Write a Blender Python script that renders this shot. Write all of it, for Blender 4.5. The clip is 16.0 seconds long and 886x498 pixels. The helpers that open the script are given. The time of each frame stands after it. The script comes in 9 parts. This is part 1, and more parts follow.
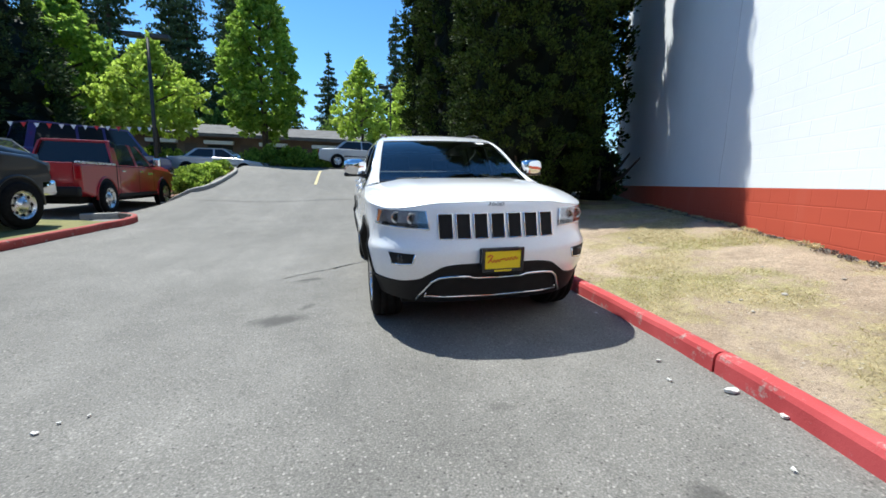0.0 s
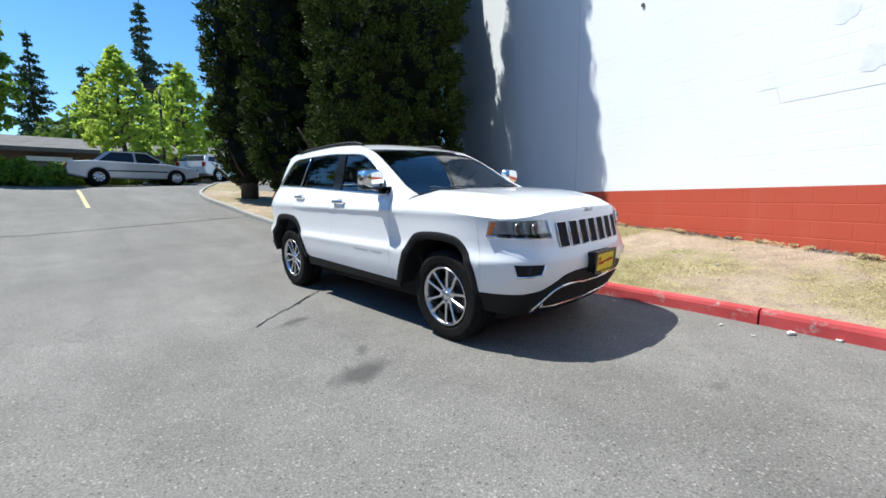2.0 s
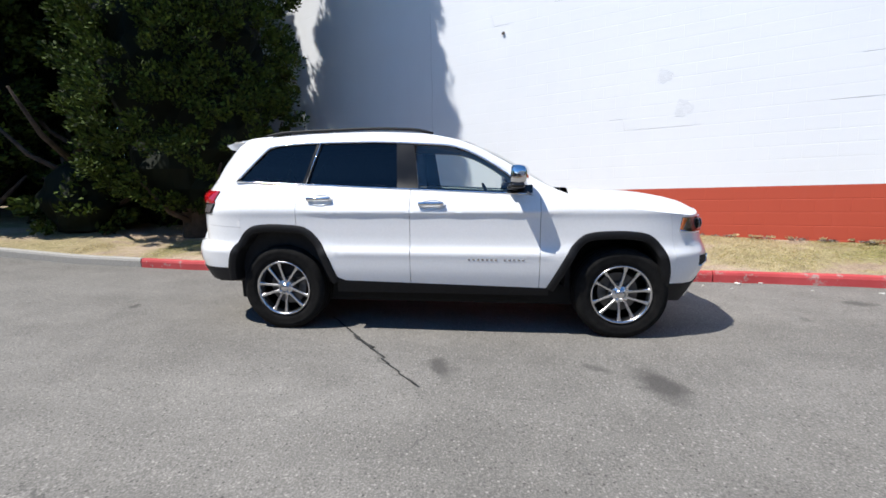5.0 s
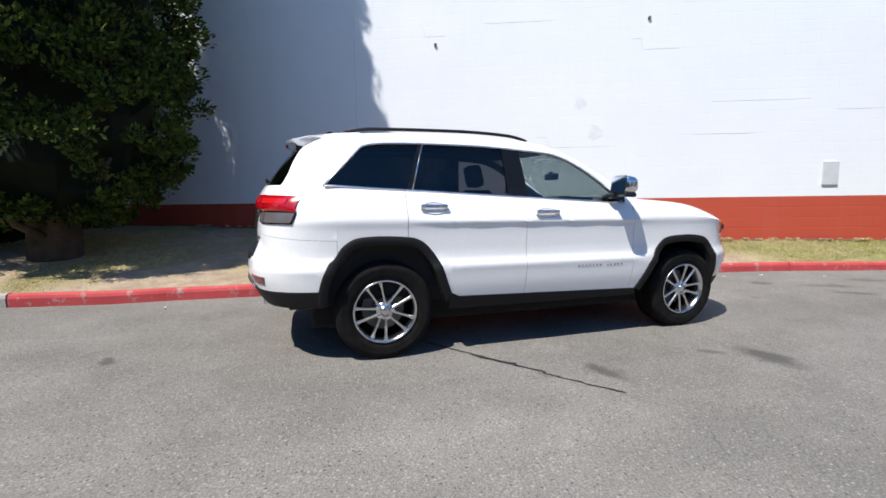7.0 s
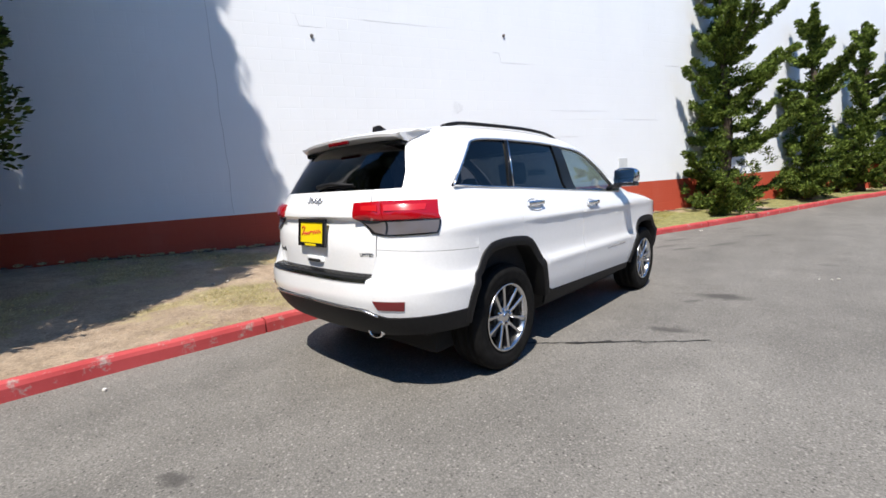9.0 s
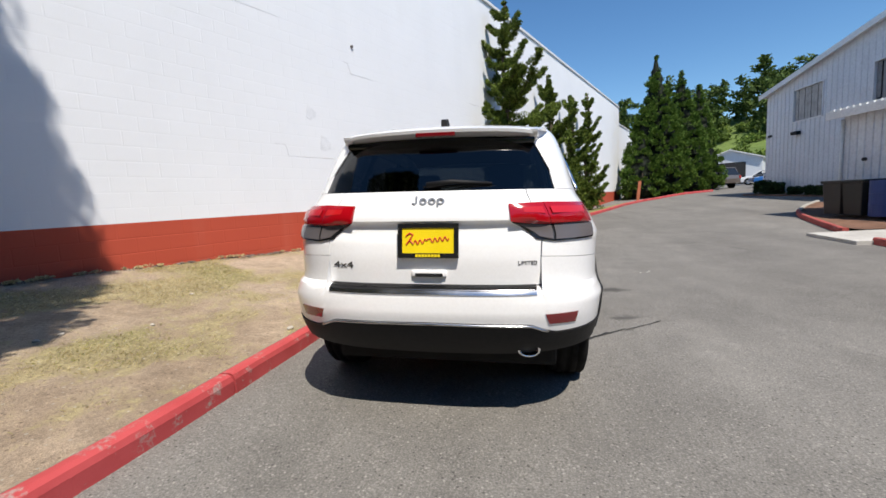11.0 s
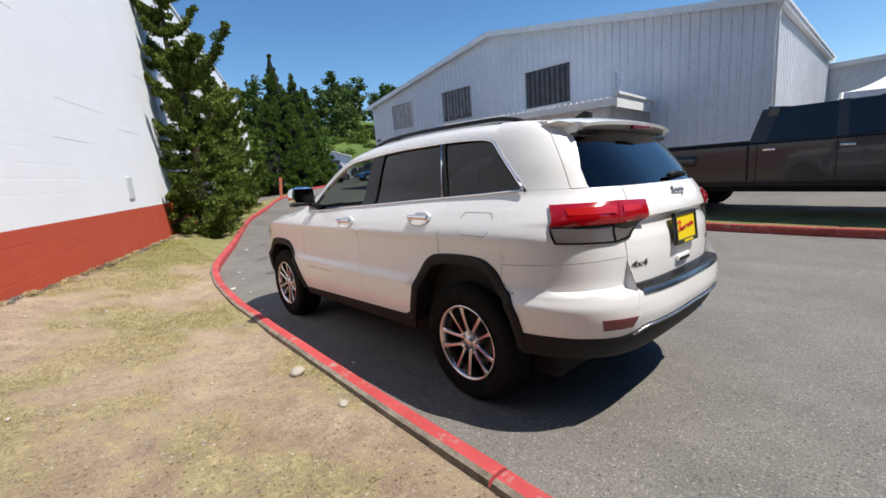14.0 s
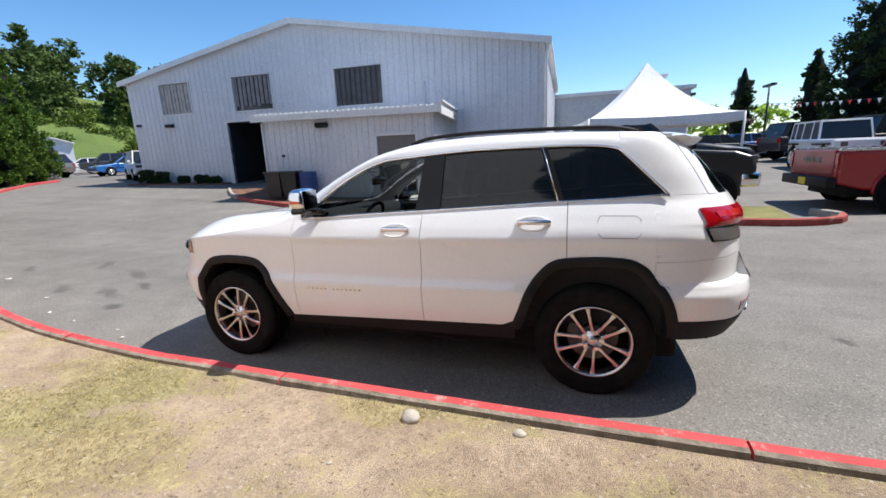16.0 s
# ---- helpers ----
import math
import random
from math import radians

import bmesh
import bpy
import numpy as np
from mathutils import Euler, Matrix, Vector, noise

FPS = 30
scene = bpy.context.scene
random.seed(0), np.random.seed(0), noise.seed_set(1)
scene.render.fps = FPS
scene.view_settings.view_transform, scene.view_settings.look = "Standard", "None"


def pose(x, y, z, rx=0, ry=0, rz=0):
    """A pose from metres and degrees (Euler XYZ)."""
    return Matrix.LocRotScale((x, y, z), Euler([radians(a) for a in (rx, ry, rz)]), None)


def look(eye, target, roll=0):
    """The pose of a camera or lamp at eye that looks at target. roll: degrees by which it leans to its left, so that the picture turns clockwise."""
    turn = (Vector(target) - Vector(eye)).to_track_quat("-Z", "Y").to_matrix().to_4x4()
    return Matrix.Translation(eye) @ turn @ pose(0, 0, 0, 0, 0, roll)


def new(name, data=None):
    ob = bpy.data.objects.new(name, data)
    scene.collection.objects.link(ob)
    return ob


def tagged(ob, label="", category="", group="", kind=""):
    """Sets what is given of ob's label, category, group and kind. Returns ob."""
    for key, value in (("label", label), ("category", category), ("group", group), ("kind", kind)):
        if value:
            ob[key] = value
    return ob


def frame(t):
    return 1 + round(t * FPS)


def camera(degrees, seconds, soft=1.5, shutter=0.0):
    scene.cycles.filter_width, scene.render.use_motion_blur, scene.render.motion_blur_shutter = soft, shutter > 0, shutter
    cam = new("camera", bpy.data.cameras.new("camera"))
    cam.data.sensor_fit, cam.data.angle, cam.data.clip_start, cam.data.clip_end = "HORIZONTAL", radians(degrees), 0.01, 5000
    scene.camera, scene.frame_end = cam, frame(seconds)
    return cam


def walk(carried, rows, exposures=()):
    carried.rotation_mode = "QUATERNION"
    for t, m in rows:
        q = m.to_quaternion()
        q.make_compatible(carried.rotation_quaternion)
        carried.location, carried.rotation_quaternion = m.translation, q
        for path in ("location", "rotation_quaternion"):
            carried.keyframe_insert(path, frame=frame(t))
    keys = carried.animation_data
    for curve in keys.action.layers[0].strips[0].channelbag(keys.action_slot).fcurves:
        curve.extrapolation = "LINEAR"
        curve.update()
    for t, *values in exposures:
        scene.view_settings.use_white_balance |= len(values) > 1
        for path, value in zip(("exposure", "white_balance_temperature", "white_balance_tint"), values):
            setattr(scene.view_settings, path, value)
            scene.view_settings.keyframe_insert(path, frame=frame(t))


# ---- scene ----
cam = camera(92.9, 16.0, soft=1.6)
# The car stands on a slight cross slope: its own up leans in the level world.
SITE = Vector((0.035, 0.015, 1.0)).rotation_difference(Vector((0, 0, 1))).to_matrix().to_4x4()
PATH = [
    (0, (-1.116, -5.138, 1.267), (-0.669, -3.222, 0.908), -0.2),
    (0.5, (-1.674, -4.916, 1.256), (-0.984, -3.067, 0.935), 0.3),
    (1, (-2.164, -4.579, 1.262), (-1.256, -2.822, 0.968), -0.4),
    (1.5, (-2.675, -4.227, 1.267), (-1.54, -2.61, 0.956), -0.8),
    (2, (-3.146, -3.794, 1.27), (-1.796, -2.351, 0.959), -1.5),
    (2.5, (-3.552, -3.324, 1.274), (-2.026, -2.061, 0.999), -1.8),
    (3, (-3.864, -2.773, 1.275), (-2.185, -1.728, 0.98), -1.6),
    (3.2, (-3.957, -2.545, 1.291), (-2.231, -1.577, 1.002), -1.4),
    (5.3, (-4.317, 0.017, 1.279), (-2.344, 0.123, 0.973), -0.1),
    (5.5, (-4.312, 0.248, 1.268), (-2.334, 0.284, 0.975), 0.1),
    (6, (-4.247, 0.832, 1.279), (-2.284, 0.604, 0.972), -0.4),
    (6.5, (-4.098, 1.406, 1.264), (-2.162, 0.996, 0.975), -0.0),
    (7, (-3.904, 1.972, 1.264), (-2.022, 1.354, 0.988), 0.7),
    (7.5, (-3.61, 2.491, 1.257), (-1.789, 1.713, 0.981), 0.6),
    (8, (-3.307, 2.986, 1.264), (-1.593, 1.985, 1.017), 0.1),
    (8.5, (-2.923, 3.409, 1.252), (-1.374, 2.176, 0.971), -1.0),
    (9, (-2.525, 3.798, 1.259), (-1.174, 2.349, 0.986), -2.5),
    (9.5, (-2.061, 4.104, 1.225), (-0.956, 2.464, 0.931), -3.6),
    (9.7, (-1.862, 4.206, 1.227), (-0.842, 2.507, 0.959), -2.7),
    (11.8, (0.494, 4.526, 1.209), (0.298, 2.547, 0.99), -1.1),
    (12, (0.74, 4.472, 1.213), (0.399, 2.513, 1.0), -1.0),
    (12.5, (1.272, 4.308, 1.219), (0.644, 2.424, 0.986), -1.0),
    (13, (1.755, 4.023, 1.271), (0.898, 2.234, 1.014), -0.4),
    (13.5, (2.24, 3.683, 1.304), (1.135, 2.046, 0.985), -1.4),
    (14, (2.63, 3.231, 1.356), (1.326, 1.746, 1.048), -3.8),
    (14.5, (2.956, 2.808, 1.399), (1.418, 1.572, 1.069), -3.2),
    (15, (3.215, 2.339, 1.439), (1.522, 1.345, 1.057), -3.2),
    (15.5, (3.435, 1.847, 1.497), (1.64, 1.046, 1.13), -2.2),
    (16, (3.597, 1.339, 1.502), (1.732, 0.723, 1.128), -2.6),
]
walk(cam, [(t, SITE @ look(eye, target, roll)) for t, eye, target, roll in PATH], exposures=[(0, 0.66, 6350, 3), (3, 0.64, 6400, 6), (5.5, 0.48, 6600, 9), (7, 0.52, 6650, 9), (9, 0.5, 6850, 10), (9.7, 0.46, 6950, 10), (11.8, 0.28, 7000, 10), (13.5, 0.29, 6950, 10), (16, 0.58, 6750, 10)])

# ---- light ----
SUN_WAY = Vector((0.292, -0.492, -1.0)).normalized()
world = bpy.data.worlds.new("sky")
scene.world = world
world.use_nodes = True
wn = world.node_tree
sky = wn.nodes.new("ShaderNodeTexSky")
sky.sky_type, sky.sun_disc = "NISHITA", False
sky.sun_elevation = math.asin(-SUN_WAY.z)
sky.sun_rotation = math.atan2(-SUN_WAY.x, -SUN_WAY.y)
sky.air_density, sky.dust_density, sky.ozone_density = 1.0, 0.0, 6.0
deep = wn.nodes.new("ShaderNodeHueSaturation")
deep.inputs["Saturation"].default_value = 1.16
wn.links.new(sky.outputs[0], deep.inputs["Color"])
wn.links.new(deep.outputs[0], wn.nodes["Background"].inputs[0])
wn.nodes["Background"].inputs[1].default_value = 0.122
sun = new("sun", bpy.data.lights.new("sun", "SUN"))
sun.data.energy, sun.data.angle, sun.data.color = 4.9, radians(0.53), (1.0, 0.97, 0.93)
sun.matrix_world = look((0, 0, 30), Vector((0, 0, 30)) + SUN_WAY)

# ---- tools ----
def part(name, bm, material, parent=None, label="", kind="", smooth=False):
    """Links a bmesh as one mesh object, under a thing or a part."""
    me = bpy.data.meshes.new(name)
    bm.to_mesh(me)
    bm.free()
    return part_mesh(name, me, material, parent, label, kind, smooth)


def part_mesh(name, me, material, parent=None, label="", kind="", smooth=False):
    mats = material if isinstance(material, (list, tuple)) else [material]
    if not me.materials:
        for m in mats:
            me.materials.append(m)
    if smooth:
        me.shade_smooth()
    ob = new(name, me)
    if parent is not None:
        ob.parent = parent
    if label or kind:
        tagged(ob, label=label, kind=kind)
    return ob


def raw(name, verts, faces, material, parent=None, label="", kind="", smooth=False):
    me = bpy.data.meshes.new(name)
    me.from_pydata([tuple(v) for v in verts], [], faces)
    me.update()
    return part_mesh(name, me, material, parent, label, kind, smooth)


def thing(name, label, category, m=None, group="", kind=""):
    ob = new(name)
    ob.empty_display_size = 0.3
    if m is not None:
        ob.matrix_basis = m
    return tagged(ob, label, category, group, kind)


def box(bm, x0, x1, y0, y1, z0, z1, bevel=0.0, m=None):
    """Adds a box between two corners, its edges rounded by bevel."""
    made = bmesh.ops.create_cube(bm, size=1.0)
    vs = made["verts"]
    for v in vs:
        v.co = Vector(((x0 + x1) / 2 + v.co.x * (x1 - x0), (y0 + y1) / 2 + v.co.y * (y1 - y0), (z0 + z1) / 2 + v.co.z * (z1 - z0)))
    if bevel:
        es = list({e for v in vs for e in v.link_edges})
        r = bmesh.ops.bevel(bm, geom=es, offset=bevel, segments=2, affect="EDGES", profile=0.6)
        vs = list({v for f in r["faces"] for v in f.verts} | {v for v in vs if v.is_valid})
    if m is not None:
        bmesh.ops.transform(bm, matrix=m, verts=vs)
    return vs


def boxed(x0, x1, y0, y1, z0, z1, bevel=0.0, m=None):
    bm = bmesh.new()
    box(bm, x0, x1, y0, y1, z0, z1, bevel, m)
    return bm


def lathe(bm, profile, m=None, n=32, closed=False):
    """Turns a profile of (radius, height) about z."""
    rings = []
    for r, h in profile:
        if r < 1e-5:
            rings.append([bm.verts.new((0, 0, h))])
        else:
            rings.append([bm.verts.new((r * math.cos(2 * math.pi * i / n), r * math.sin(2 * math.pi * i / n), h)) for i in range(n)])
    pairs = list(zip(rings, rings[1:])) + ([(rings[-1], rings[0])] if closed else [])
    for a, b in pairs:
        for i in range(n):
            j = (i + 1) % n
            if len(a) == 1 and len(b) == 1:
                continue
            if len(a) == 1:
                bm.faces.new((a[0], b[j], b[i]))
            elif len(b) == 1:
                bm.faces.new((a[i], a[j], b[0]))
            else:
                bm.faces.new((a[i], a[j], b[j], b[i]))
    if m is not None:
        bmesh.ops.transform(bm, matrix=m, verts=[v for r in rings for v in r])


def tube(bm, points, radius, n=8, caps=True, flat=None):
    """A round bar along points; radius is a number or one for each point."""
    pts = [Vector(p) for p in points]
    rad = radius if isinstance(radius, (list, tuple)) else [radius] * len(pts)
    rings = []
    side = None
    for i, p in enumerate(pts):
        d = (pts[min(i + 1, len(pts) - 1)] - pts[max(i - 1, 0)]).normalized()
        if side is None:
            side = d.orthogonal().normalized()
        side = (side - d * side.dot(d)).normalized()
        up = d.cross(side)
        rings.append([bm.verts.new(p + (side * math.cos(2 * math.pi * k / n) + up * math.sin(2 * math.pi * k / n)) * rad[i]) for k in range(n)])
    for a, b in zip(rings, rings[1:]):
        for k in range(n):
            bm.faces.new((a[k], a[(k + 1) % n], b[(k + 1) % n], b[k]))
    if caps:
        bm.faces.new(rings[0][::-1])
        bm.faces.new(rings[-1])


def prism(bm, outline, h0, h1, m=None):
    """A plate: an outline of (x, y) carried from z = h0 to z = h1."""
    a = [bm.verts.new((x, y, h0)) for x, y in outline]
    b = [bm.verts.new((x, y, h1)) for x, y in outline]
    n = len(a)
    bm.faces.new(a[::-1])
    bm.faces.new(b)
    for i in range(n):
        bm.faces.new((a[i], a[(i + 1) % n], b[(i + 1) % n], b[i]))
    if m is not None:
        bmesh.ops.transform(bm, matrix=m, verts=a + b)
    return a + b


def spline(keys, x):
    """A smooth curve through (x, y) keys (monotone cubic), at x."""
    ks = sorted(keys)
    if x <= ks[0][0]:
        return ks[0][1]
    if x >= ks[-1][0]:
        return ks[-1][1]
    n = len(ks)
    dx = [ks[i + 1][0] - ks[i][0] for i in range(n - 1)]
    s = [(ks[i + 1][1] - ks[i][1]) / dx[i] for i in range(n - 1)]
    t = [s[0]] + [0 if s[i - 1] * s[i] <= 0 else 2 * s[i - 1] * s[i] / (s[i - 1] + s[i]) for i in range(1, n - 1)] + [s[-1]]
    for i in range(n - 1):
        if x <= ks[i + 1][0]:
            u = (x - ks[i][0]) / dx[i]
            return (ks[i][1] * (1 + 2 * u) * (1 - u) ** 2 + dx[i] * t[i] * u * (1 - u) ** 2
                    + ks[i + 1][1] * u * u * (3 - 2 * u) + dx[i] * t[i + 1] * u * u * (u - 1))


def smooth_line(pts, step):
    """Points at even steps along a Catmull-Rom curve through pts."""
    P = [Vector(p) for p in pts]
    fine = []
    for i in range(len(P) - 1):
        a, b, c, d = P[max(i - 1, 0)], P[i], P[i + 1], P[min(i + 2, len(P) - 1)]
        for k in range(24):
            u = k / 24
            fine.append(0.5 * ((2 * b) + (c - a) * u + (2 * a - 5 * b + 4 * c - d) * u * u + (3 * b - a - 3 * c + d) * u ** 3))
    fine.append(P[-1])
    run = [0.0]
    for a, b in zip(fine, fine[1:]):
        run.append(run[-1] + (b - a).length)
    out, n = [], max(2, round(run[-1] / step))
    j = 0
    for k in range(n + 1):
        s = run[-1] * k / n
        while j < len(run) - 2 and run[j + 1] < s:
            j += 1
        u = (s - run[j]) / max(1e-9, run[j + 1] - run[j])
        out.append(fine[j].lerp(fine[j + 1], min(1, max(0, u))))
    return out


def hash1(i, k=0):
    return (math.sin(i * 127.1 + k * 311.7) * 43758.5453) % 1.0

# ---- materials ----
class Nodes:
    """A short hand for one material's node tree."""
    def __init__(self, name):
        self.mat = bpy.data.materials.new(name)
        self.mat.use_nodes = True
        self.t = self.mat.node_tree
        self.bsdf = self.t.nodes["Principled BSDF"]
        self.co = self.add("ShaderNodeTexCoord").outputs["Object"]

    def add(self, kind, **kw):
        n = self.t.nodes.new(kind)
        for k, v in kw.items():
            setattr(n, k, v)
        return n

    def link(self, a, b):
        self.t.links.new(a, b)

    def world(self):
        self.co = self.add("ShaderNodeNewGeometry").outputs["Position"]

    def noise(self, scale, detail=4.0, rough=0.55, stretch=None, kind="noise"):
        co = self.co
        if stretch:
            m = self.add("ShaderNodeMapping")
            m.inputs["Scale"].default_value = stretch
            self.link(co, m.inputs[0])
            co = m.outputs[0]
        if kind == "voronoi":
            n = self.add("ShaderNodeTexVoronoi")
            n.inputs["Scale"].default_value = scale
            self.link(co, n.inputs["Vector"])
            return n.outputs["Color"]
        n = self.add("ShaderNodeTexNoise")
        n.inputs["Scale"].default_value, n.inputs["Detail"].default_value, n.inputs["Roughness"].default_value = scale, detail, rough
        self.link(co, n.inputs["Vector"])
        return n.outputs[0]

    def ramp(self, src, *stops):
        r = self.add("ShaderNodeValToRGB")
        e = r.color_ramp.elements
        while len(e) < len(stops):
            e.new(0.5)
        for el, (p, c) in zip(e, stops):
            el.position = p
            el.color = (c, c, c, 1) if isinstance(c, (int, float)) else (*c, 1)
        self.link(src, r.inputs[0])
        return r.outputs[0]

    def mix(self, f, a, b, how="MIX"):
        m = self.add("ShaderNodeMix", data_type="RGBA", blend_type=how)
        for i, v in ((0, f), (6, a), (7, b)):
            sock = m.inputs[i]
            if isinstance(v, bpy.types.NodeSocket):
                self.link(v, sock)
            elif isinstance(v, (int, float)):
                sock.default_value = v if i == 0 else (v, v, v, 1)
            else:
                sock.default_value = (*v, 1)
        return m.outputs[2]

    def bump(self, src, strength, distance=0.01, before=None):
        b = self.add("ShaderNodeBump")
        b.inputs["Strength"].default_value, b.inputs["Distance"].default_value = strength, distance
        self.link(src, b.inputs["Height"])
        if before is not None:
            self.link(before, b.inputs["Normal"])
        return b.outputs[0]

    def done(self, color=None, rough=None, metal=None, normal=None, **more):
        for key, v in (("Base Color", color), ("Roughness", rough), ("Metallic", metal), ("Normal", normal), *((k.replace("_", " "), w) for k, w in more.items())):
            if v is None:
                continue
            s = self.bsdf.inputs[key]
            if isinstance(v, bpy.types.NodeSocket):
                self.link(v, s)
            elif isinstance(v, (tuple, list)) and len(v) == 3 and s.type == "RGBA":
                s.default_value = (*v, 1)
            else:
                s.default_value = v
        return self.mat


def mottled(name, dark, light, scale, rough=0.8, bump=0.3, distance=0.005, fine=None, metal=0.0, stretch=None, world_space=False, **more):
    """A surface with variation at two scales and a fine relief."""
    n = Nodes(name)
    if world_space:
        n.world()
    big = n.noise(scale, 5, 0.6, stretch)
    small = n.noise(fine or scale * 14, 3, 0.6, stretch)
    c = n.mix(n.ramp(big, (0.3, 0.0), (0.7, 1.0)), dark, light)
    c = n.mix(0.35, c, n.ramp(small, (0.25, 0.55), (0.75, 1.25)), "MULTIPLY")
    r = n.ramp(small, (0.3, max(0, rough - 0.08)), (0.7, min(1, rough + 0.08)))
    return n.done(c, r, metal, n.bump(small, bump, distance) if bump else None, **more)


def plain(name, color, rough=0.5, metal=0.0, **more):
    """A smooth manufactured surface: one colour, faintly uneven gloss."""
    n = Nodes(name)
    v = n.noise(9, 3)
    r = n.ramp(v, (0.3, max(0, rough - 0.04)), (0.7, min(1, rough + 0.04)))
    c = n.mix(n.ramp(v, (0.3, 0.0), (0.7, 1.0)), tuple(k * 0.93 for k in color), color)
    return n.done(c, r, metal, **more)


def glass_mat(name, tint, rough=0.0):
    n = Nodes(name)
    return n.done(tint, rough, 0.0, Transmission_Weight=1.0, IOR=1.45)


OIL_MARKS = ((-1.72, -1.42, 0.26, 0.16, 0.3, 0.85), (-1.58, -0.03, 0.22, 0.10, 0.4, 0.75), (-1.50, -1.10, 0.14, 0.08, 1.2, 0.6), (-0.2, -5.6, 0.34, 0.12, 1.0, 0.55), (-1.1, -5.35, 0.5, 0.14, 1.15, 0.5),
             (-1.5, -6.6, 0.42, 0.11, 0.7, 0.5), (-0.39, 3.38, 0.11, 0.06, 0.5, 0.75), (-2.5, -3.8, 0.14, 0.12, 0, 0.3), (-0.35, -3.2, 0.10, 0.06, 0, 0.35), (-0.9, -7.6, 0.38, 0.09, 1.0, 0.5), (0.18, -4.05, 0.13, 0.16, 0.2, 0.75), (-0.25, -4.75, 0.12, 0.4, -0.4, 0.6), (-0.62, -4.55, 0.10, 0.3, -0.5, 0.7), (-3.4, 7.5, 1.1, 0.5, 0.3, 0.12))


def asphalt_mat():
    n = Nodes("asphalt")
    n.world()
    big, mid = n.noise(0.35, 5, 0.6), n.noise(2.2, 5, 0.65)
    grit = n.noise(95, 2, 0.7)
    stones = n.noise(140, 0, 0.5, kind="voronoi")
    c = n.mix(n.ramp(big, (0.35, 0.0), (0.65, 1.0)), (0.154, 0.145, 0.131), (0.196, 0.185, 0.168))
    c = n.mix(0.7, c, n.ramp(mid, (0.3, 0.82), (0.7, 1.14)), "MULTIPLY")
    c = n.mix(0.9, c, n.ramp(grit, (0.3, 0.62), (0.55, 1.0), (0.76, 1.7)), "MULTIPLY")
    c = n.mix(0.35, c, n.ramp(stones, (0.1, 0.6), (0.95, 1.5)), "MULTIPLY")
    # tracks worn along the drive, pale stone chips and dark pits in the binder
    c = n.mix(0.8, c, n.ramp(n.noise(0.9, 4, 0.6, (1.3, 0.16, 1.0)), (0.32, 0.84), (0.68, 1.12)), "MULTIPLY")
    chip = n.add("ShaderNodeTexVoronoi")
    chip.inputs["Scale"].default_value = 42.0
    n.link(n.co, chip.inputs["Vector"])
    pick = n.add("ShaderNodeSeparateColor")
    n.link(chip.outputs["Color"], pick.inputs[0])
    dot = n.ramp(chip.outputs["Distance"], (0.16, 1.0), (0.34, 0.0))
    c = n.mix(n.mix(1.0, dot, n.ramp(pick.outputs[0], (0.66, 0.0), (0.70, 0.8)), "MULTIPLY"), c, (0.33, 0.31, 0.28))
    c = n.mix(n.mix(1.0, dot, n.ramp(pick.outputs[1], (0.72, 0.0), (0.76, 0.85)), "MULTIPLY"), c, (0.05, 0.047, 0.043))
    # old oil and water marks where cars stood, soft-edged
    wob = n.add("ShaderNodeVectorMath", operation="MULTIPLY_ADD")
    wn_ = n.add("ShaderNodeTexNoise")
    wn_.inputs["Scale"].default_value, wn_.inputs["Detail"].default_value = 6.0, 4.0
    n.link(n.co, wn_.inputs["Vector"])
    n.link(wn_.outputs["Color"], wob.inputs[0])
    wob.inputs[1].default_value = (0.22, 0.22, 0.0)
    n.link(n.co, wob.inputs[2])
    for x, y, rx, ry, rot, dark in OIL_MARKS:
        m = n.add("ShaderNodeMapping", vector_type="TEXTURE")
        m.inputs["Location"].default_value = (x + 0.11, y + 0.11, 0)
        m.inputs["Rotation"].default_value = (0, 0, rot)
        m.inputs["Scale"].default_value = (rx, ry, 50)
        n.link(wob.outputs[0], m.inputs[0])
        ln = n.add("ShaderNodeVectorMath", operation="LENGTH")
        n.link(m.outputs[0], ln.inputs[0])
        c = n.mix(n.ramp(ln.outputs[1], (0.45, dark), (1.0, 0.0)), c, (0.060, 0.056, 0.052))
    # hairline cracks, broken up
    cell = n.add("ShaderNodeTexVoronoi", feature="DISTANCE_TO_EDGE")
    cell.inputs["Scale"].default_value = 0.42
    n.link(wob.outputs[0], cell.inputs["Vector"])
    line = n.ramp(cell.outputs[0], (0.0, 0.75), (0.0035, 0.0))
    gate = n.ramp(n.noise(0.5, 3), (0.52, 0.0), (0.60, 1.0))
    c = n.mix(n.mix(1.0, line, gate, "MULTIPLY"), c, (0.05, 0.048, 0.045))
    b = n.bump(grit, 0.55, 0.004)
    return n.done(c, n.ramp(grit, (0.3, 0.85), (0.8, 0.65)), 0.0, b, Specular_IOR_Level=0.28)


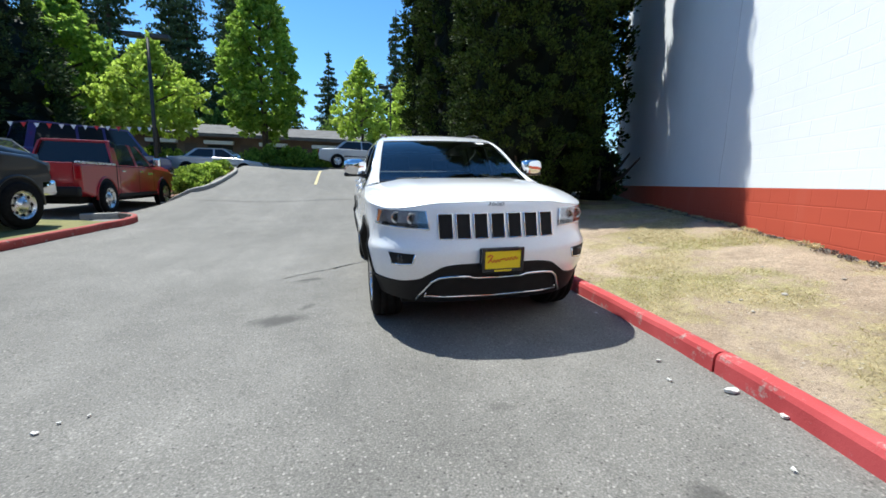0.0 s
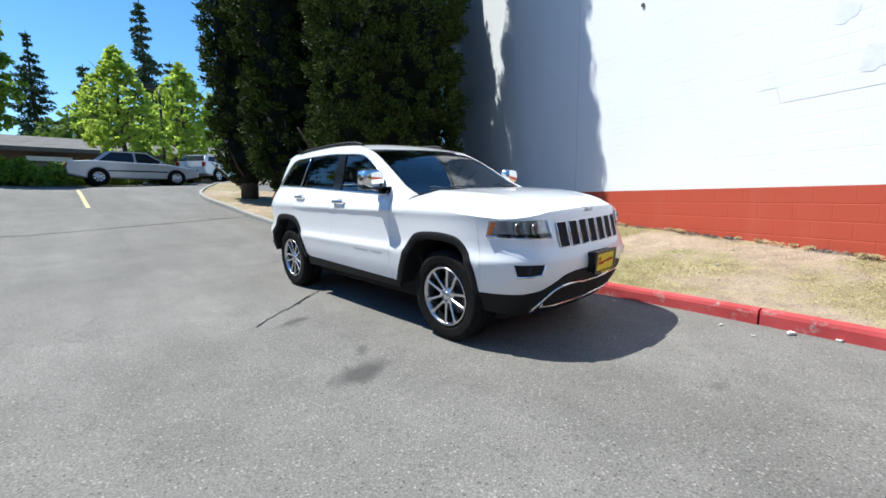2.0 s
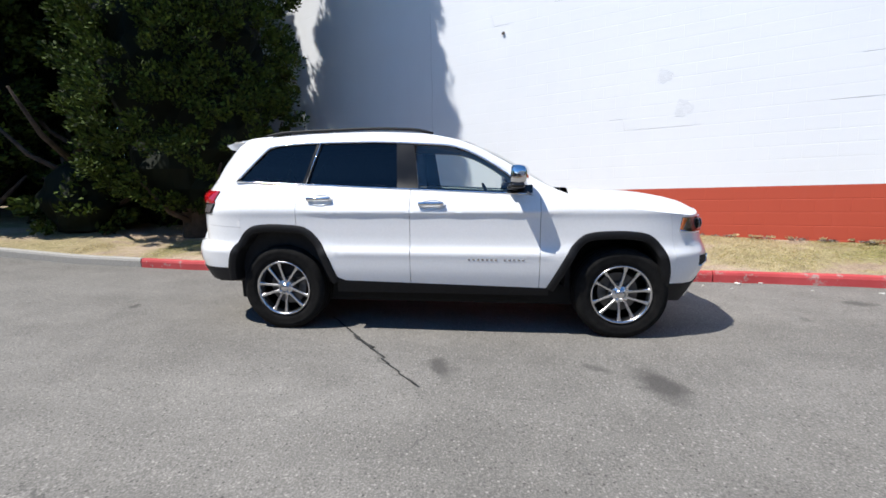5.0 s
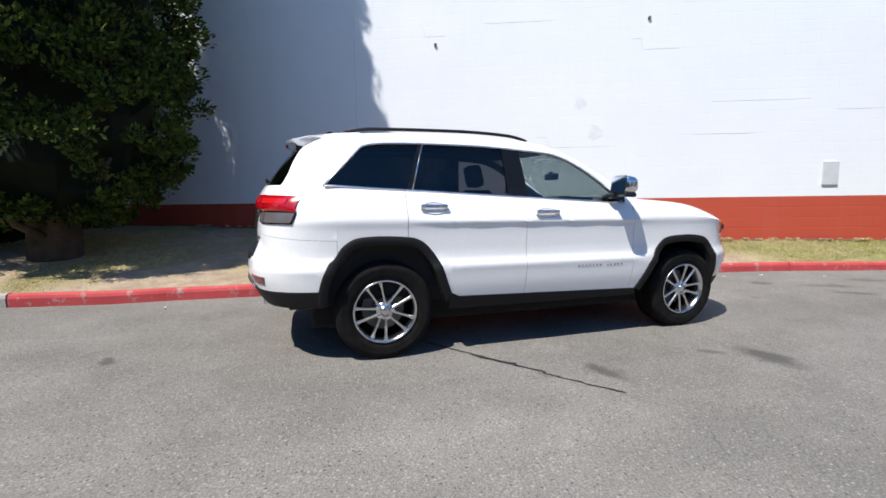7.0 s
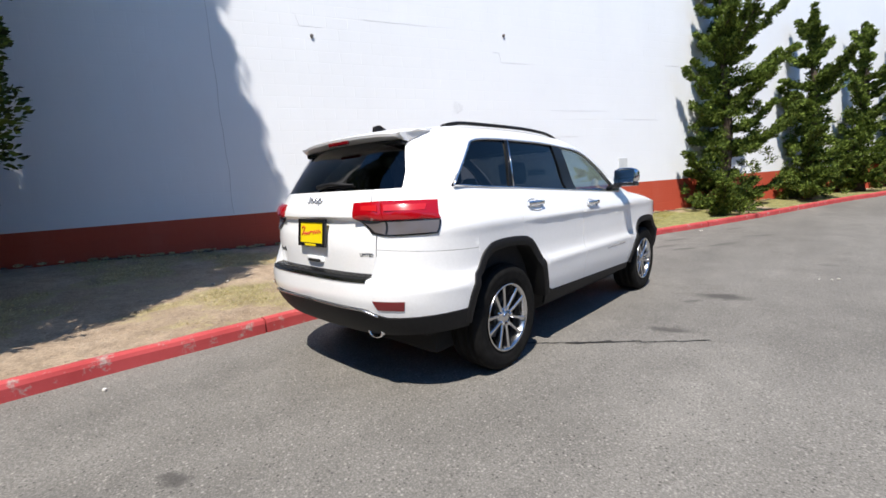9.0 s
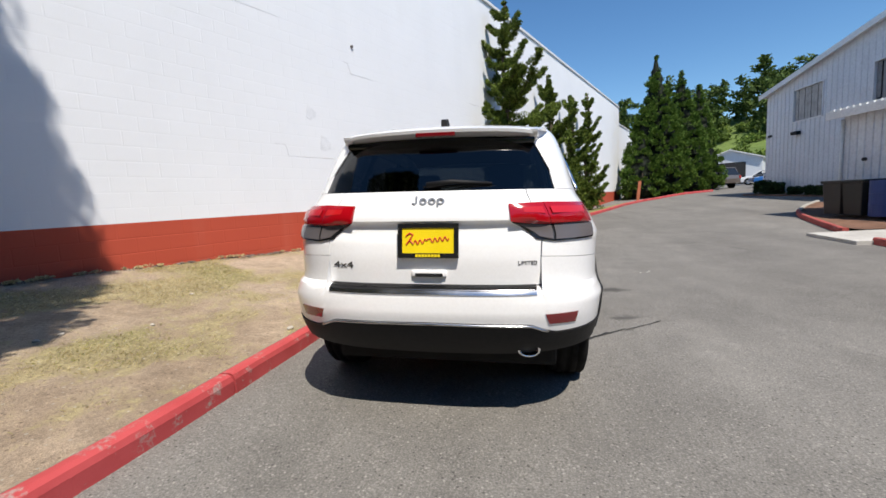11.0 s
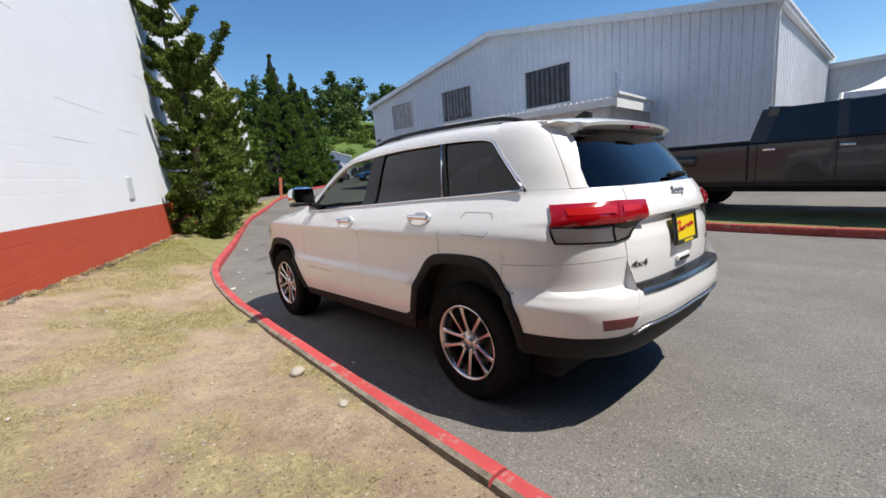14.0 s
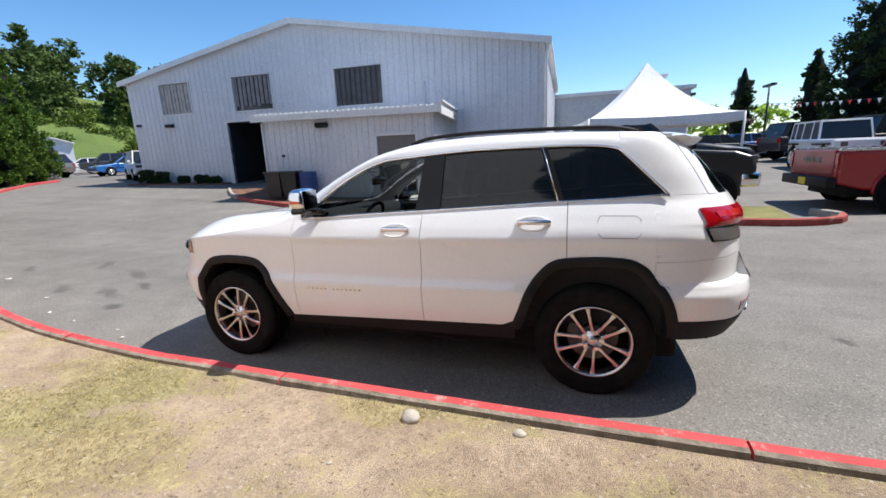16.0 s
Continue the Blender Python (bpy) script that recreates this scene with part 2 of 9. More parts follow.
def lawn_mat():
    n = Nodes("dry_lawn")
    n.world()
    big, mid, fine, grain = n.noise(0.7, 5, 0.62), n.noise(5.5, 6, 0.7), n.noise(30, 5, 0.75), n.noise(120, 3, 0.7)
    at = n.add("ShaderNodeAttribute", attribute_name="turf")
    sp = n.add("ShaderNodeSeparateColor")
    n.link(at.outputs["Color"], sp.inputs[0])
    soil = n.mix(n.ramp(big, (0.35, 0.0), (0.65, 1.0)), (0.37, 0.272, 0.185), (0.475, 0.365, 0.262))
    soil = n.mix(0.8, soil, n.ramp(mid, (0.3, 0.66), (0.7, 1.25)), "MULTIPLY")
    soil = n.mix(0.7, soil, n.ramp(fine, (0.3, 0.6), (0.7, 1.4)), "MULTIPLY")
    soil = n.mix(0.5, soil, n.ramp(grain, (0.3, 0.5), (0.7, 1.6)), "MULTIPLY")
    straw = n.mix(n.ramp(mid, (0.32, 0.0), (0.68, 1.0)), (0.21, 0.165, 0.078), (0.37, 0.305, 0.165))
    green = n.mix(n.ramp(mid, (0.32, 0.0), (0.68, 1.0)), (0.12, 0.13, 0.036), (0.26, 0.245, 0.085))
    grass = n.mix(n.ramp(sp.outputs[1], (0.15, 0.0), (0.85, 1.0)), straw, green)
    grass = n.mix(0.85, grass, n.ramp(fine, (0.28, 0.40), (0.5, 1.0), (0.72, 1.6)), "MULTIPLY")
    edge = n.mix(0.42, sp.outputs[0], fine, "MIX")
    edge = n.mix(0.40, edge, mid, "MIX")
    cover = n.ramp(edge, (0.455, 0.0), (0.535, 0.95))
    c = n.mix(cover, soil, grass)
    # dead leaves, crumbs and pits: dark and pale flecks
    fleck = n.add("ShaderNodeTexVoronoi")
    fleck.inputs["Scale"].default_value = 34.0
    n.link(n.co, fleck.inputs["Vector"])
    pick = n.add("ShaderNodeSeparateColor")
    n.link(fleck.outputs["Color"], pick.inputs[0])
    dot = n.ramp(fleck.outputs["Distance"], (0.22, 1.0), (0.36, 0.0))
    c = n.mix(n.mix(1.0, dot, n.ramp(pick.outputs[0], (0.80, 0.0), (0.83, 0.65)), "MULTIPLY"), c, (0.11, 0.075, 0.045))
    c = n.mix(n.mix(1.0, dot, n.ramp(pick.outputs[1], (0.88, 0.0), (0.91, 0.7)), "MULTIPLY"), c, (0.55, 0.49, 0.40))
    h = n.mix(cover, grain, fine)
    return n.done(c, 0.95, 0.0, n.bump(h, 1.0, 0.02))


def grass_mat():
    return mottled("mown_grass", (0.085, 0.11, 0.028), (0.24, 0.215, 0.080), 1.3, 0.95, 0.9, 0.02, 40, world_space=True)


def kerb_mat(name, paint):
    n = Nodes(name)
    n.world()
    wear, fine = n.noise(7, 6, 0.75), n.noise(60, 4, 0.7)
    concrete = n.mix(n.ramp(fine, (0.3, 0.0), (0.7, 1.0)), (0.25, 0.235, 0.21), (0.40, 0.38, 0.34))
    c = concrete
    if paint:
        red = n.mix(n.ramp(n.noise(2.5, 4), (0.3, 0.0), (0.7, 1.0)), paint, tuple(min(1, k * 1.25 + 0.02) for k in paint))
        c = n.mix(n.ramp(wear, (0.57, 0.0), (0.66, 0.75)), red, concrete)
        c = n.mix(n.ramp(n.noise(22, 5, 0.8), (0.66, 0.0), (0.72, 0.7)), c, concrete)
    return n.done(c, 0.85, 0.0, n.bump(fine, 0.5, 0.004))


def wall_paint(name, color, worn, streak=0.5):
    n = Nodes(name)
    n.world()
    big, fine = n.noise(0.6, 5, 0.6), n.noise(55, 3, 0.6)
    runs = n.noise(1.6, 4, 0.6, (1.0, 1.0, 0.12))
    c = n.mix(n.ramp(big, (0.3, 0.0), (0.7, 1.0)), tuple(k * 0.955 for k in color), color)
    c = n.mix(n.ramp(runs, (0.55, 0.0), (0.85, streak)), c, worn)
    spots = n.noise(6, 6, 0.75)
    c = n.mix(n.ramp(spots, (0.74, 0.0), (0.77, 0.8)), c, tuple(k * 0.7 for k in worn))
    return n.done(c, 0.72, 0.0, n.bump(fine, 0.25, 0.003))


def leaf_mat(name, dark, light, scale=3.0, trans=0.25):
    n = Nodes(name)
    v = n.noise(scale, 3, 0.6)
    isl = n.add("ShaderNodeNewGeometry").outputs["Random Per Island"]
    c = n.mix(isl, dark, light)
    c = n.mix(0.6, c, n.ramp(v, (0.3, 0.7), (0.7, 1.3)), "MULTIPLY")
    n.done(c, 0.75, 0.0, Specular_IOR_Level=0.2)
    if trans:
        tr = n.add("ShaderNodeBsdfTranslucent")
        n.link(c, tr.inputs[0])
        mx = n.add("ShaderNodeMixShader")
        mx.inputs[0].default_value = trans
        n.link(n.bsdf.outputs[0], mx.inputs[1])
        n.link(tr.outputs[0], mx.inputs[2])
        n.link(mx.outputs[0], n.t.nodes["Material Output"].inputs[0])
    return n.mat


ASPHALT, LAWN, GRASS = asphalt_mat(), lawn_mat(), grass_mat()
KERB_RED, KERB_GREY = kerb_mat("red_painted_kerb", (0.38, 0.040, 0.042)), kerb_mat("bare_concrete_kerb", None)
KERB_BACK = mottled("dirty_kerb_concrete", (0.13, 0.105, 0.08), (0.30, 0.255, 0.20), 9, 0.95, 0.9, 0.012, 45, world_space=True)
KERB_DULL = kerb_mat("faded_red_kerb", (0.30, 0.045, 0.035))
CONCRETE = mottled("concrete", (0.36, 0.34, 0.31), (0.50, 0.48, 0.44), 1.2, 0.9, 0.4, 0.004, world_space=True)
WALL_WHITE = wall_paint("white_block_paint", (0.78, 0.80, 0.83), (0.71, 0.73, 0.76), 0.5)
WALL_RED = wall_paint("red_block_paint", (0.45, 0.066, 0.032), (0.50, 0.125, 0.082), 0.5)
MULCH = mottled("bark_mulch", (0.10, 0.05, 0.03), (0.23, 0.12, 0.075), 2.5, 0.95, 1.0, 0.03, 30, world_space=True)
METAL_SIDING = mottled("white_metal_siding", (0.60, 0.62, 0.65), (0.68, 0.70, 0.73), 0.8, 0.5, 0.05, 0.002, world_space=True)
METAL_TRIM = mottled("white_metal_trim", (0.70, 0.70, 0.68), (0.78, 0.78, 0.76), 1.0, 0.5, 0.05, 0.002)
# near-black: shade painted into open insides, also small dark sign bars and a gauge
DARK_VOID = plain("void_shade_and_dark_parts", (0.02, 0.02, 0.022), 0.8)
BARK = mottled("bark", (0.05, 0.035, 0.025), (0.13, 0.095, 0.07), 6, 0.95, 1.0, 0.02)


def pane_mat(name, tint, gloss=1.0, face_on=0.045):
    """A thin pane: light passes straight through, tinted; the gloss follows Fresnel."""
    n = Nodes(name)
    tr = n.add("ShaderNodeBsdfTransparent")
    tr.inputs[0].default_value = (*tint, 1)
    gl = n.add("ShaderNodeBsdfGlossy")
    gl.inputs["Roughness"].default_value = 0.01
    gl.inputs[0].default_value = (gloss, gloss, gloss, 1)
    lw = n.add("ShaderNodeLayerWeight")
    pw = n.add("ShaderNodeMath", operation="POWER")
    n.link(lw.outputs["Facing"], pw.inputs[0])
    pw.inputs[1].default_value = 4.5
    fr = n.add("ShaderNodeMath", operation="MULTIPLY_ADD")
    n.link(pw.outputs[0], fr.inputs[0])
    fr.inputs[1].default_value, fr.inputs[2].default_value = 0.88, face_on
    mx = n.add("ShaderNodeMixShader")
    n.link(fr.outputs[0], mx.inputs[0])
    n.link(tr.outputs[0], mx.inputs[1])
    n.link(gl.outputs[0], mx.inputs[2])
    n.link(mx.outputs[0], n.t.nodes["Material Output"].inputs[0])
    n.t.nodes.remove(n.bsdf)
    return n.mat


def car_paint(name, color, coat=1.0, flake=0.0, rough=0.35):
    n = Nodes(name)
    v = n.noise(1.3, 3)
    c = n.mix(n.ramp(v, (0.3, 0.0), (0.7, 1.0)), tuple(k * 0.97 for k in color), color)
    dust = n.noise(60, 3, 0.7)
    c = n.mix(0.12, c, n.ramp(dust, (0.35, 0.75), (0.65, 1.1)), "MULTIPLY")
    return n.done(c, rough, flake, Coat_Weight=coat, Coat_Roughness=0.04)


WHITE_PAINT = car_paint("white_car_paint", (0.85, 0.85, 0.85))
BLACK_TRIM = mottled("black_grained_plastic", (0.005, 0.005, 0.006), (0.010, 0.010, 0.011), 40, 0.6, 0.2, 0.001, Specular_IOR_Level=0.3)
GLOSS_BLACK = plain("gloss_black_trim", (0.012, 0.012, 0.013), 0.12)
PILLAR_BLACK = plain("satin_black_pillar", (0.006, 0.006, 0.0065), 0.35, 0.0, Specular_IOR_Level=0.3)
LAMP_BOWL = plain("bright_lamp_bowl", (0.36, 0.37, 0.39), 0.22, 0.9)
DARK_GAP = plain("dark_gap", (0.006, 0.006, 0.006), 0.9)
CHROME = plain("chrome", (0.82, 0.83, 0.85), 0.07, 1.0)
SATIN = plain("polished_alloy", (0.62, 0.62, 0.63), 0.22, 1.0)
ALLOY_DARK = plain("alloy_pocket", (0.10, 0.10, 0.105), 0.45, 0.8)
RUBBER = mottled("tyre_rubber", (0.006, 0.006, 0.006), (0.014, 0.0135, 0.013), 18, 0.85, 0.3, 0.002, Specular_IOR_Level=0.12)
PRIVACY = pane_mat("privacy_glass", (0.055, 0.058, 0.065), 1.0, 0.040)
CLEAR_PANE = pane_mat("windscreen_glass", (0.68, 0.74, 0.72), 1.0, 0.08)
SCREEN_PANE = pane_mat("laminated_screen_glass", (0.36, 0.41, 0.39), 1.0, 0.09)
REAR_PANE = pane_mat("rear_privacy_glass", (0.05, 0.055, 0.06))
LAMP_CLEAR = pane_mat("clear_lamp_lens", (0.92, 0.93, 0.95))
LAMP_RED = plain("red_lamp_lens", (0.36, 0.003, 0.008), 0.14, 0.0, Coat_Weight=0.6)
LAMP_RED_DARK = plain("dark_red_lens", (0.16, 0.004, 0.008), 0.12, 0.0, Coat_Weight=1.0)
LAMP_AMBER = plain("amber_reflector", (0.75, 0.17, 0.02), 0.15)
PLATE_YELLOW = plain("yellow_plate", (0.82, 0.62, 0.01), 0.4)
PLATE_RED = plain("red_print", (0.60, 0.02, 0.02), 0.5)
CABIN_DARK = mottled("dark_cabin_fabric", (0.010, 0.010, 0.011), (0.020, 0.0195, 0.021), 12, 0.85, 0.3, 0.002)
CABIN_GREY = plain("grey_lining", (0.22, 0.22, 0.21), 0.8)
DISC = plain("brake_disc", (0.16, 0.155, 0.15), 0.45, 0.9)
LAMP_BAND = plain("clear_reverse_lens", (0.13, 0.115, 0.115), 0.18, 0.15)
BADGE_SILVER = plain("badge_silver", (0.36, 0.38, 0.42), 0.3, 0.4)
STICKER = plain("white_paper", (0.78, 0.78, 0.76), 0.7)
LAMP_RED_LIGHT = plain("bright_red_lens", (0.52, 0.012, 0.016), 0.2, 0.0, Coat_Weight=0.6)

# ---- ground ----
GX = ((-400, 1.0), (-80, 0.5), (-30, 0.5), (-20, 0.4), (-12.5, 0.27), (-9.8, 0.1), (-6, -0.03), (-3.5, -0.11), (0, 0.0), (3, 0.1), (8, 0.25), (40, 0.3), (400, 0.6))
GY = ((-400, 2.0), (-150, 1.2), (-60, 0.8), (-30, 0.47), (-20, 0.3), (-15, 0.2), (-10, 0.05), (-6, -0.01), (-4, -0.025), (-2, -0.025), (0, 0.0), (4, 0.06), (6, 0.15), (8, 0.33), (10, 0.58),
      (12.5, 0.95), (15.5, 1.42), (18, 1.7), (22, 1.9), (60, 2.2), (400, 3.0))


GY_LEFT = ((-6, 0.0), (0, 0.0), (4, 0.06), (6, 0.09), (10, 0.08), (14, 0.22), (20, 1.1), (26, 1.9), (60, 2.2))


def ground_z(x, y):
    left = min(1.0, max(0.0, (-6.0 - x) / 0.9)) if 0 < y < 26 else 0.0
    drop = 0.0
    if left:
        drop = left * (float(np.interp(y, [a for a, _ in GY], [b for _, b in GY])) - float(np.interp(y, [a for a, _ in GY_LEFT], [b for _, b in GY_LEFT])))
    return -drop + float(np.interp(x, [a for a, _ in GX], [b for _, b in GX]) + np.interp(y, [a for a, _ in GY], [b for _, b in GY]))


def stops(*runs):
    out = []
    for a, b, s in runs:
        n = max(1, round((b - a) / s))
        out += [a + (b - a) * i / n for i in range(n)]
    return out + [runs[-1][1]]


def ground_sheet():
    xs = stops((-400, -100, 50), (-100, -30, 7), (-30, -14, 2), (-14, 12, 0.5), (12, 40, 4), (40, 400, 60))
    ys = stops((-400, -100, 50), (-100, -40, 6), (-40, -12, 1.5), (-12, 22, 0.5), (22, 60, 4), (60, 400, 60))
    verts = [(x, y, ground_z(x, y) + 0.006 * noise.noise((x * 0.7, y * 0.7, 0)) * (1 if abs(x) < 14 else 0)) for y in ys for x in xs]
    n = len(xs)
    faces = [(j * n + i, j * n + i + 1, (j + 1) * n + i + 1, (j + 1) * n + i) for j in range(len(ys) - 1) for i in range(n - 1)]
    tagged(raw("ground", verts, faces, ASPHALT, smooth=True), "worn grey asphalt of a sloping car lot and drive", "ground", kind="structure")


ground_sheet()

# ---- kerb and lawn by the wall ----
KERB_LINE = smooth_line([(9.8, 25.0), (5.6, 22.6), (3.6, 19.7), (2.15, 16.8), (1.25, 14.7), (1.05, 13.3), (1.2, 11.6), (1.34, 9.4), (1.44, 7.3), (1.43, 5.3), (1.41, 3.6), (1.37, 2.5),
                         (1.34, 1.3), (1.30, 0.0), (1.255, -1.0), (1.20, -2.1), (1.115, -3.0), (0.98, -3.9), (0.71, -5.1), (0.19, -6.5), (-0.47, -8.2), (-1.05, -9.8), (-2.05, -12.4), (-3.2, -15.1),
                         (-5.1, -18.7), (-7.4, -23.2), (-10.4, -27.0), (-15.0, -30.5)], 0.25)
KERB_W, KERB_H = 0.13, 0.135


def side_of(line, i):
    d = (line[min(i + 1, len(line) - 1)] - line[max(i - 1, 0)]).normalized()
    return Vector((-d.y, d.x))          # to the left of the way


def kerb_stone(line, a, b, material, parent, side=1, h=KERB_H, w=KERB_W, seed=0):
    """One cast length of kerb, with rounded top edges and a joint at each end."""
    prof = [(0.0, -0.10), (0.0, h - 0.045), (0.012, h - 0.014), (0.04, h), (0.095, h - 0.002), (w - 0.018, h - 0.008), (w - 0.008, h - 0.012), (w, h - 0.04), (w, -0.10)]
    verts, faces = [], []
    k = len(prof)
    for i in range(a, b + 1):
        p, s = line[i], side_of(line, i) * side
        d = (line[min(i + 1, len(line) - 1)] - line[max(i - 1, 0)]).normalized()
        q = p + d * (0.008 if i == a else -0.008 if i == b else 0)
        z = ground_z(q.x, q.y)
        jog = 0.006 * (hash1(seed, 3) - 0.5) + 0.008 * noise.noise((q.x * 2, q.y * 2, 5))
        for o, zz in prof:
            e = 0.004 * noise.noise((q.x * 9 + o * 30, q.y * 9, zz * 30))
            v = q + s * (o + jog + e)
            verts.append((v.x, v.y, z + zz + e + (0.01 * (hash1(seed, 7) - 0.5) if zz > 0 else 0)))
    n = b - a + 1
    for i in range(n - 1):
        for j in range(k - 1):
            f = (i * k + j, i * k + j + 1, (i + 1) * k + j + 1, (i + 1) * k + j)
            faces.append(f if side < 0 else f[::-1])
    faces.append(tuple(range(k)))
    faces.append(tuple(range((n - 1) * k, n * k))[::-1])
    ob = raw("kerb_stone", verts, faces, material, parent)
    ob.data.materials.append(KERB_BACK if material is not KERB_GREY else KERB_GREY)
    for f in ob.data.polygons[:(n - 1) * (k - 1)]:
        if f.index % (k - 1) >= 4:
            f.material_index = 1
    return ob


def kerb(line, label, pick, side=1, length=9, **kw):
    top = thing("kerb", label, "kerb", kind="structure")
    i, c = 0, 0
    while i < len(line) - 1:
        j = min(len(line) - 1, i + length + int(hash1(c, 1) * 3))
        if len(line) - 1 - j < 3:
            j = len(line) - 1
        kerb_stone(line, i, j, pick(line[(i + j) // 2]), top, side, seed=c, **kw)
        i, c = j, c + 1
    return top


kerb(KERB_LINE, "red-painted concrete kerb, chipped, bare further up", lambda p: KERB_GREY if p.y > 6.0 else KERB_RED)

# The blockwall runs obliquely behind the lawn.
WALL_P, WALL_H = Vector((1.62, -7.4)), radians(22.8)
WALL_D = Vector((math.sin(WALL_H), math.cos(WALL_H)))        # towards the cedars
WALL_N = Vector((-WALL_D.y, WALL_D.x))                         # towards the drive
WALL_A, WALL_B = -26.4, 16.8                                   # its ends, along it from WALL_P
WALL_TOP, BAND_TOP = 7.7, 1.19
BASE_Z = ((-30, 0.25), (-24, 0.2), (-12, 0.25), (-2, 0.32), (2, 0.36), (7, 0.55), (14, 0.75), (25, 1.4), (40, 2.0))


def wall_at(s):
    return WALL_P + WALL_D * s


def turf(x, y):
    """How far grass, rather than bare soil, covers the lawn here (0 to 1)."""
    v = 0.54 + 0.85 * noise.noise((x * 0.75 + 3, y * 0.75, 1)) + 0.5 * noise.noise((x * 1.9, y * 1.9, 6)) + 0.25 * noise.noise((x * 4.7, y * 4.7, 9))
    v += 0.35 * min(1, max(0, (-3.0 - y) / 3)) - 0.25 * max(0, 1 - abs(y) / 3) * max(0, 1 - abs(x - 1.9) / 1.2)
    return min(1.0, max(0.0, v))


def greenness(x, y):
    g = 0.14 + 0.5 * noise.noise((x * 0.9, y * 0.9, 21)) + 0.75 * min(1, max(0, (-4.5 - y) / 3))
    return min(1.0, max(0.0, g))


def lawn():
    """Sloping dry lawn from the kerb's back edge to the wall's foot and past it."""
    rows = 26
    verts, faces = [], []
    stations = [i for i in range(0, len(KERB_LINE))]
    for i in stations:
        p = KERB_LINE[i] + side_of(KERB_LINE, i) * (KERB_W - 0.02)
        s = (p - WALL_P).dot(WALL_D)
        q = wall_at(s) - WALL_N * 0.05
        if s > WALL_B or s < WALL_A or (q - p).dot(-WALL_N) < 0.3:
            q = p - WALL_N * 6.0
        zk, zw = ground_z(p.x, p.y) + KERB_H - 0.045, spline(BASE_Z, s)
        for k in range(rows + 1):
            u = (k / rows) ** 1.3
            v = p.lerp(q, u)
            z = zk + (zw - zk) * (u * u * (3 - 2 * u) * 0.45 + u * 0.55)
            z += min(1, k / 3) * (0.03 * noise.noise((v.x * 0.8, v.y * 0.8, 2)) + 0.015 * noise.noise((v.x * 3.1, v.y * 3.1, 4)) + 0.008 * noise.noise((v.x * 11, v.y * 11, 4)))
            verts.append((v.x, v.y, z))
    n = rows + 1
    for i in range(len(stations) - 1):
        for k in range(rows):
            faces.append((i * n + k, (i + 1) * n + k, (i + 1) * n + k + 1, i * n + k + 1))
    ob = raw("lawn", verts, faces, LAWN, smooth=True)
    at = ob.data.attributes.new("turf", "FLOAT_COLOR", "POINT")
    for i, (x, y, z) in enumerate(verts):
        at.data[i].color = (turf(x, y), greenness(x, y), 0, 1)
    tagged(ob, "dry straw-coloured lawn with bare soil patches", "lawn", kind="structure")


lawn()


def block_wall():
    """Painted concrete blocks in running bond, on a core that reads as the joints."""
    top = thing("wall_east", "tall white-painted block wall with a red band at its foot", "wall", kind="structure")
    m = Matrix.Translation((WALL_P.x, WALL_P.y, 0)) @ Matrix(((WALL_D.x, WALL_N.x, 0, 0), (WALL_D.y, WALL_N.y, 0, 0), (0, 0, 1, 0), (0, 0, 0, 1)))
    core = part("core", boxed(WALL_A, WALL_B, -0.3, -0.0007, BAND_TOP, WALL_TOP), WALL_WHITE, top)
    core2 = part("band_core", boxed(WALL_A, WALL_B, -0.3, -0.0018, -0.6, BAND_TOP), WALL_RED, top)
    coping = part("coping", boxed(WALL_A, WALL_B, -0.34, 0.05, WALL_TOP, WALL_TOP + 0.1, 0.01), METAL_TRIM, top, "pale metal coping")
    for o in (core, core2, coping):
        o.matrix_basis = m
    return top, m


WALL_EAST, WALL_M = block_wall()


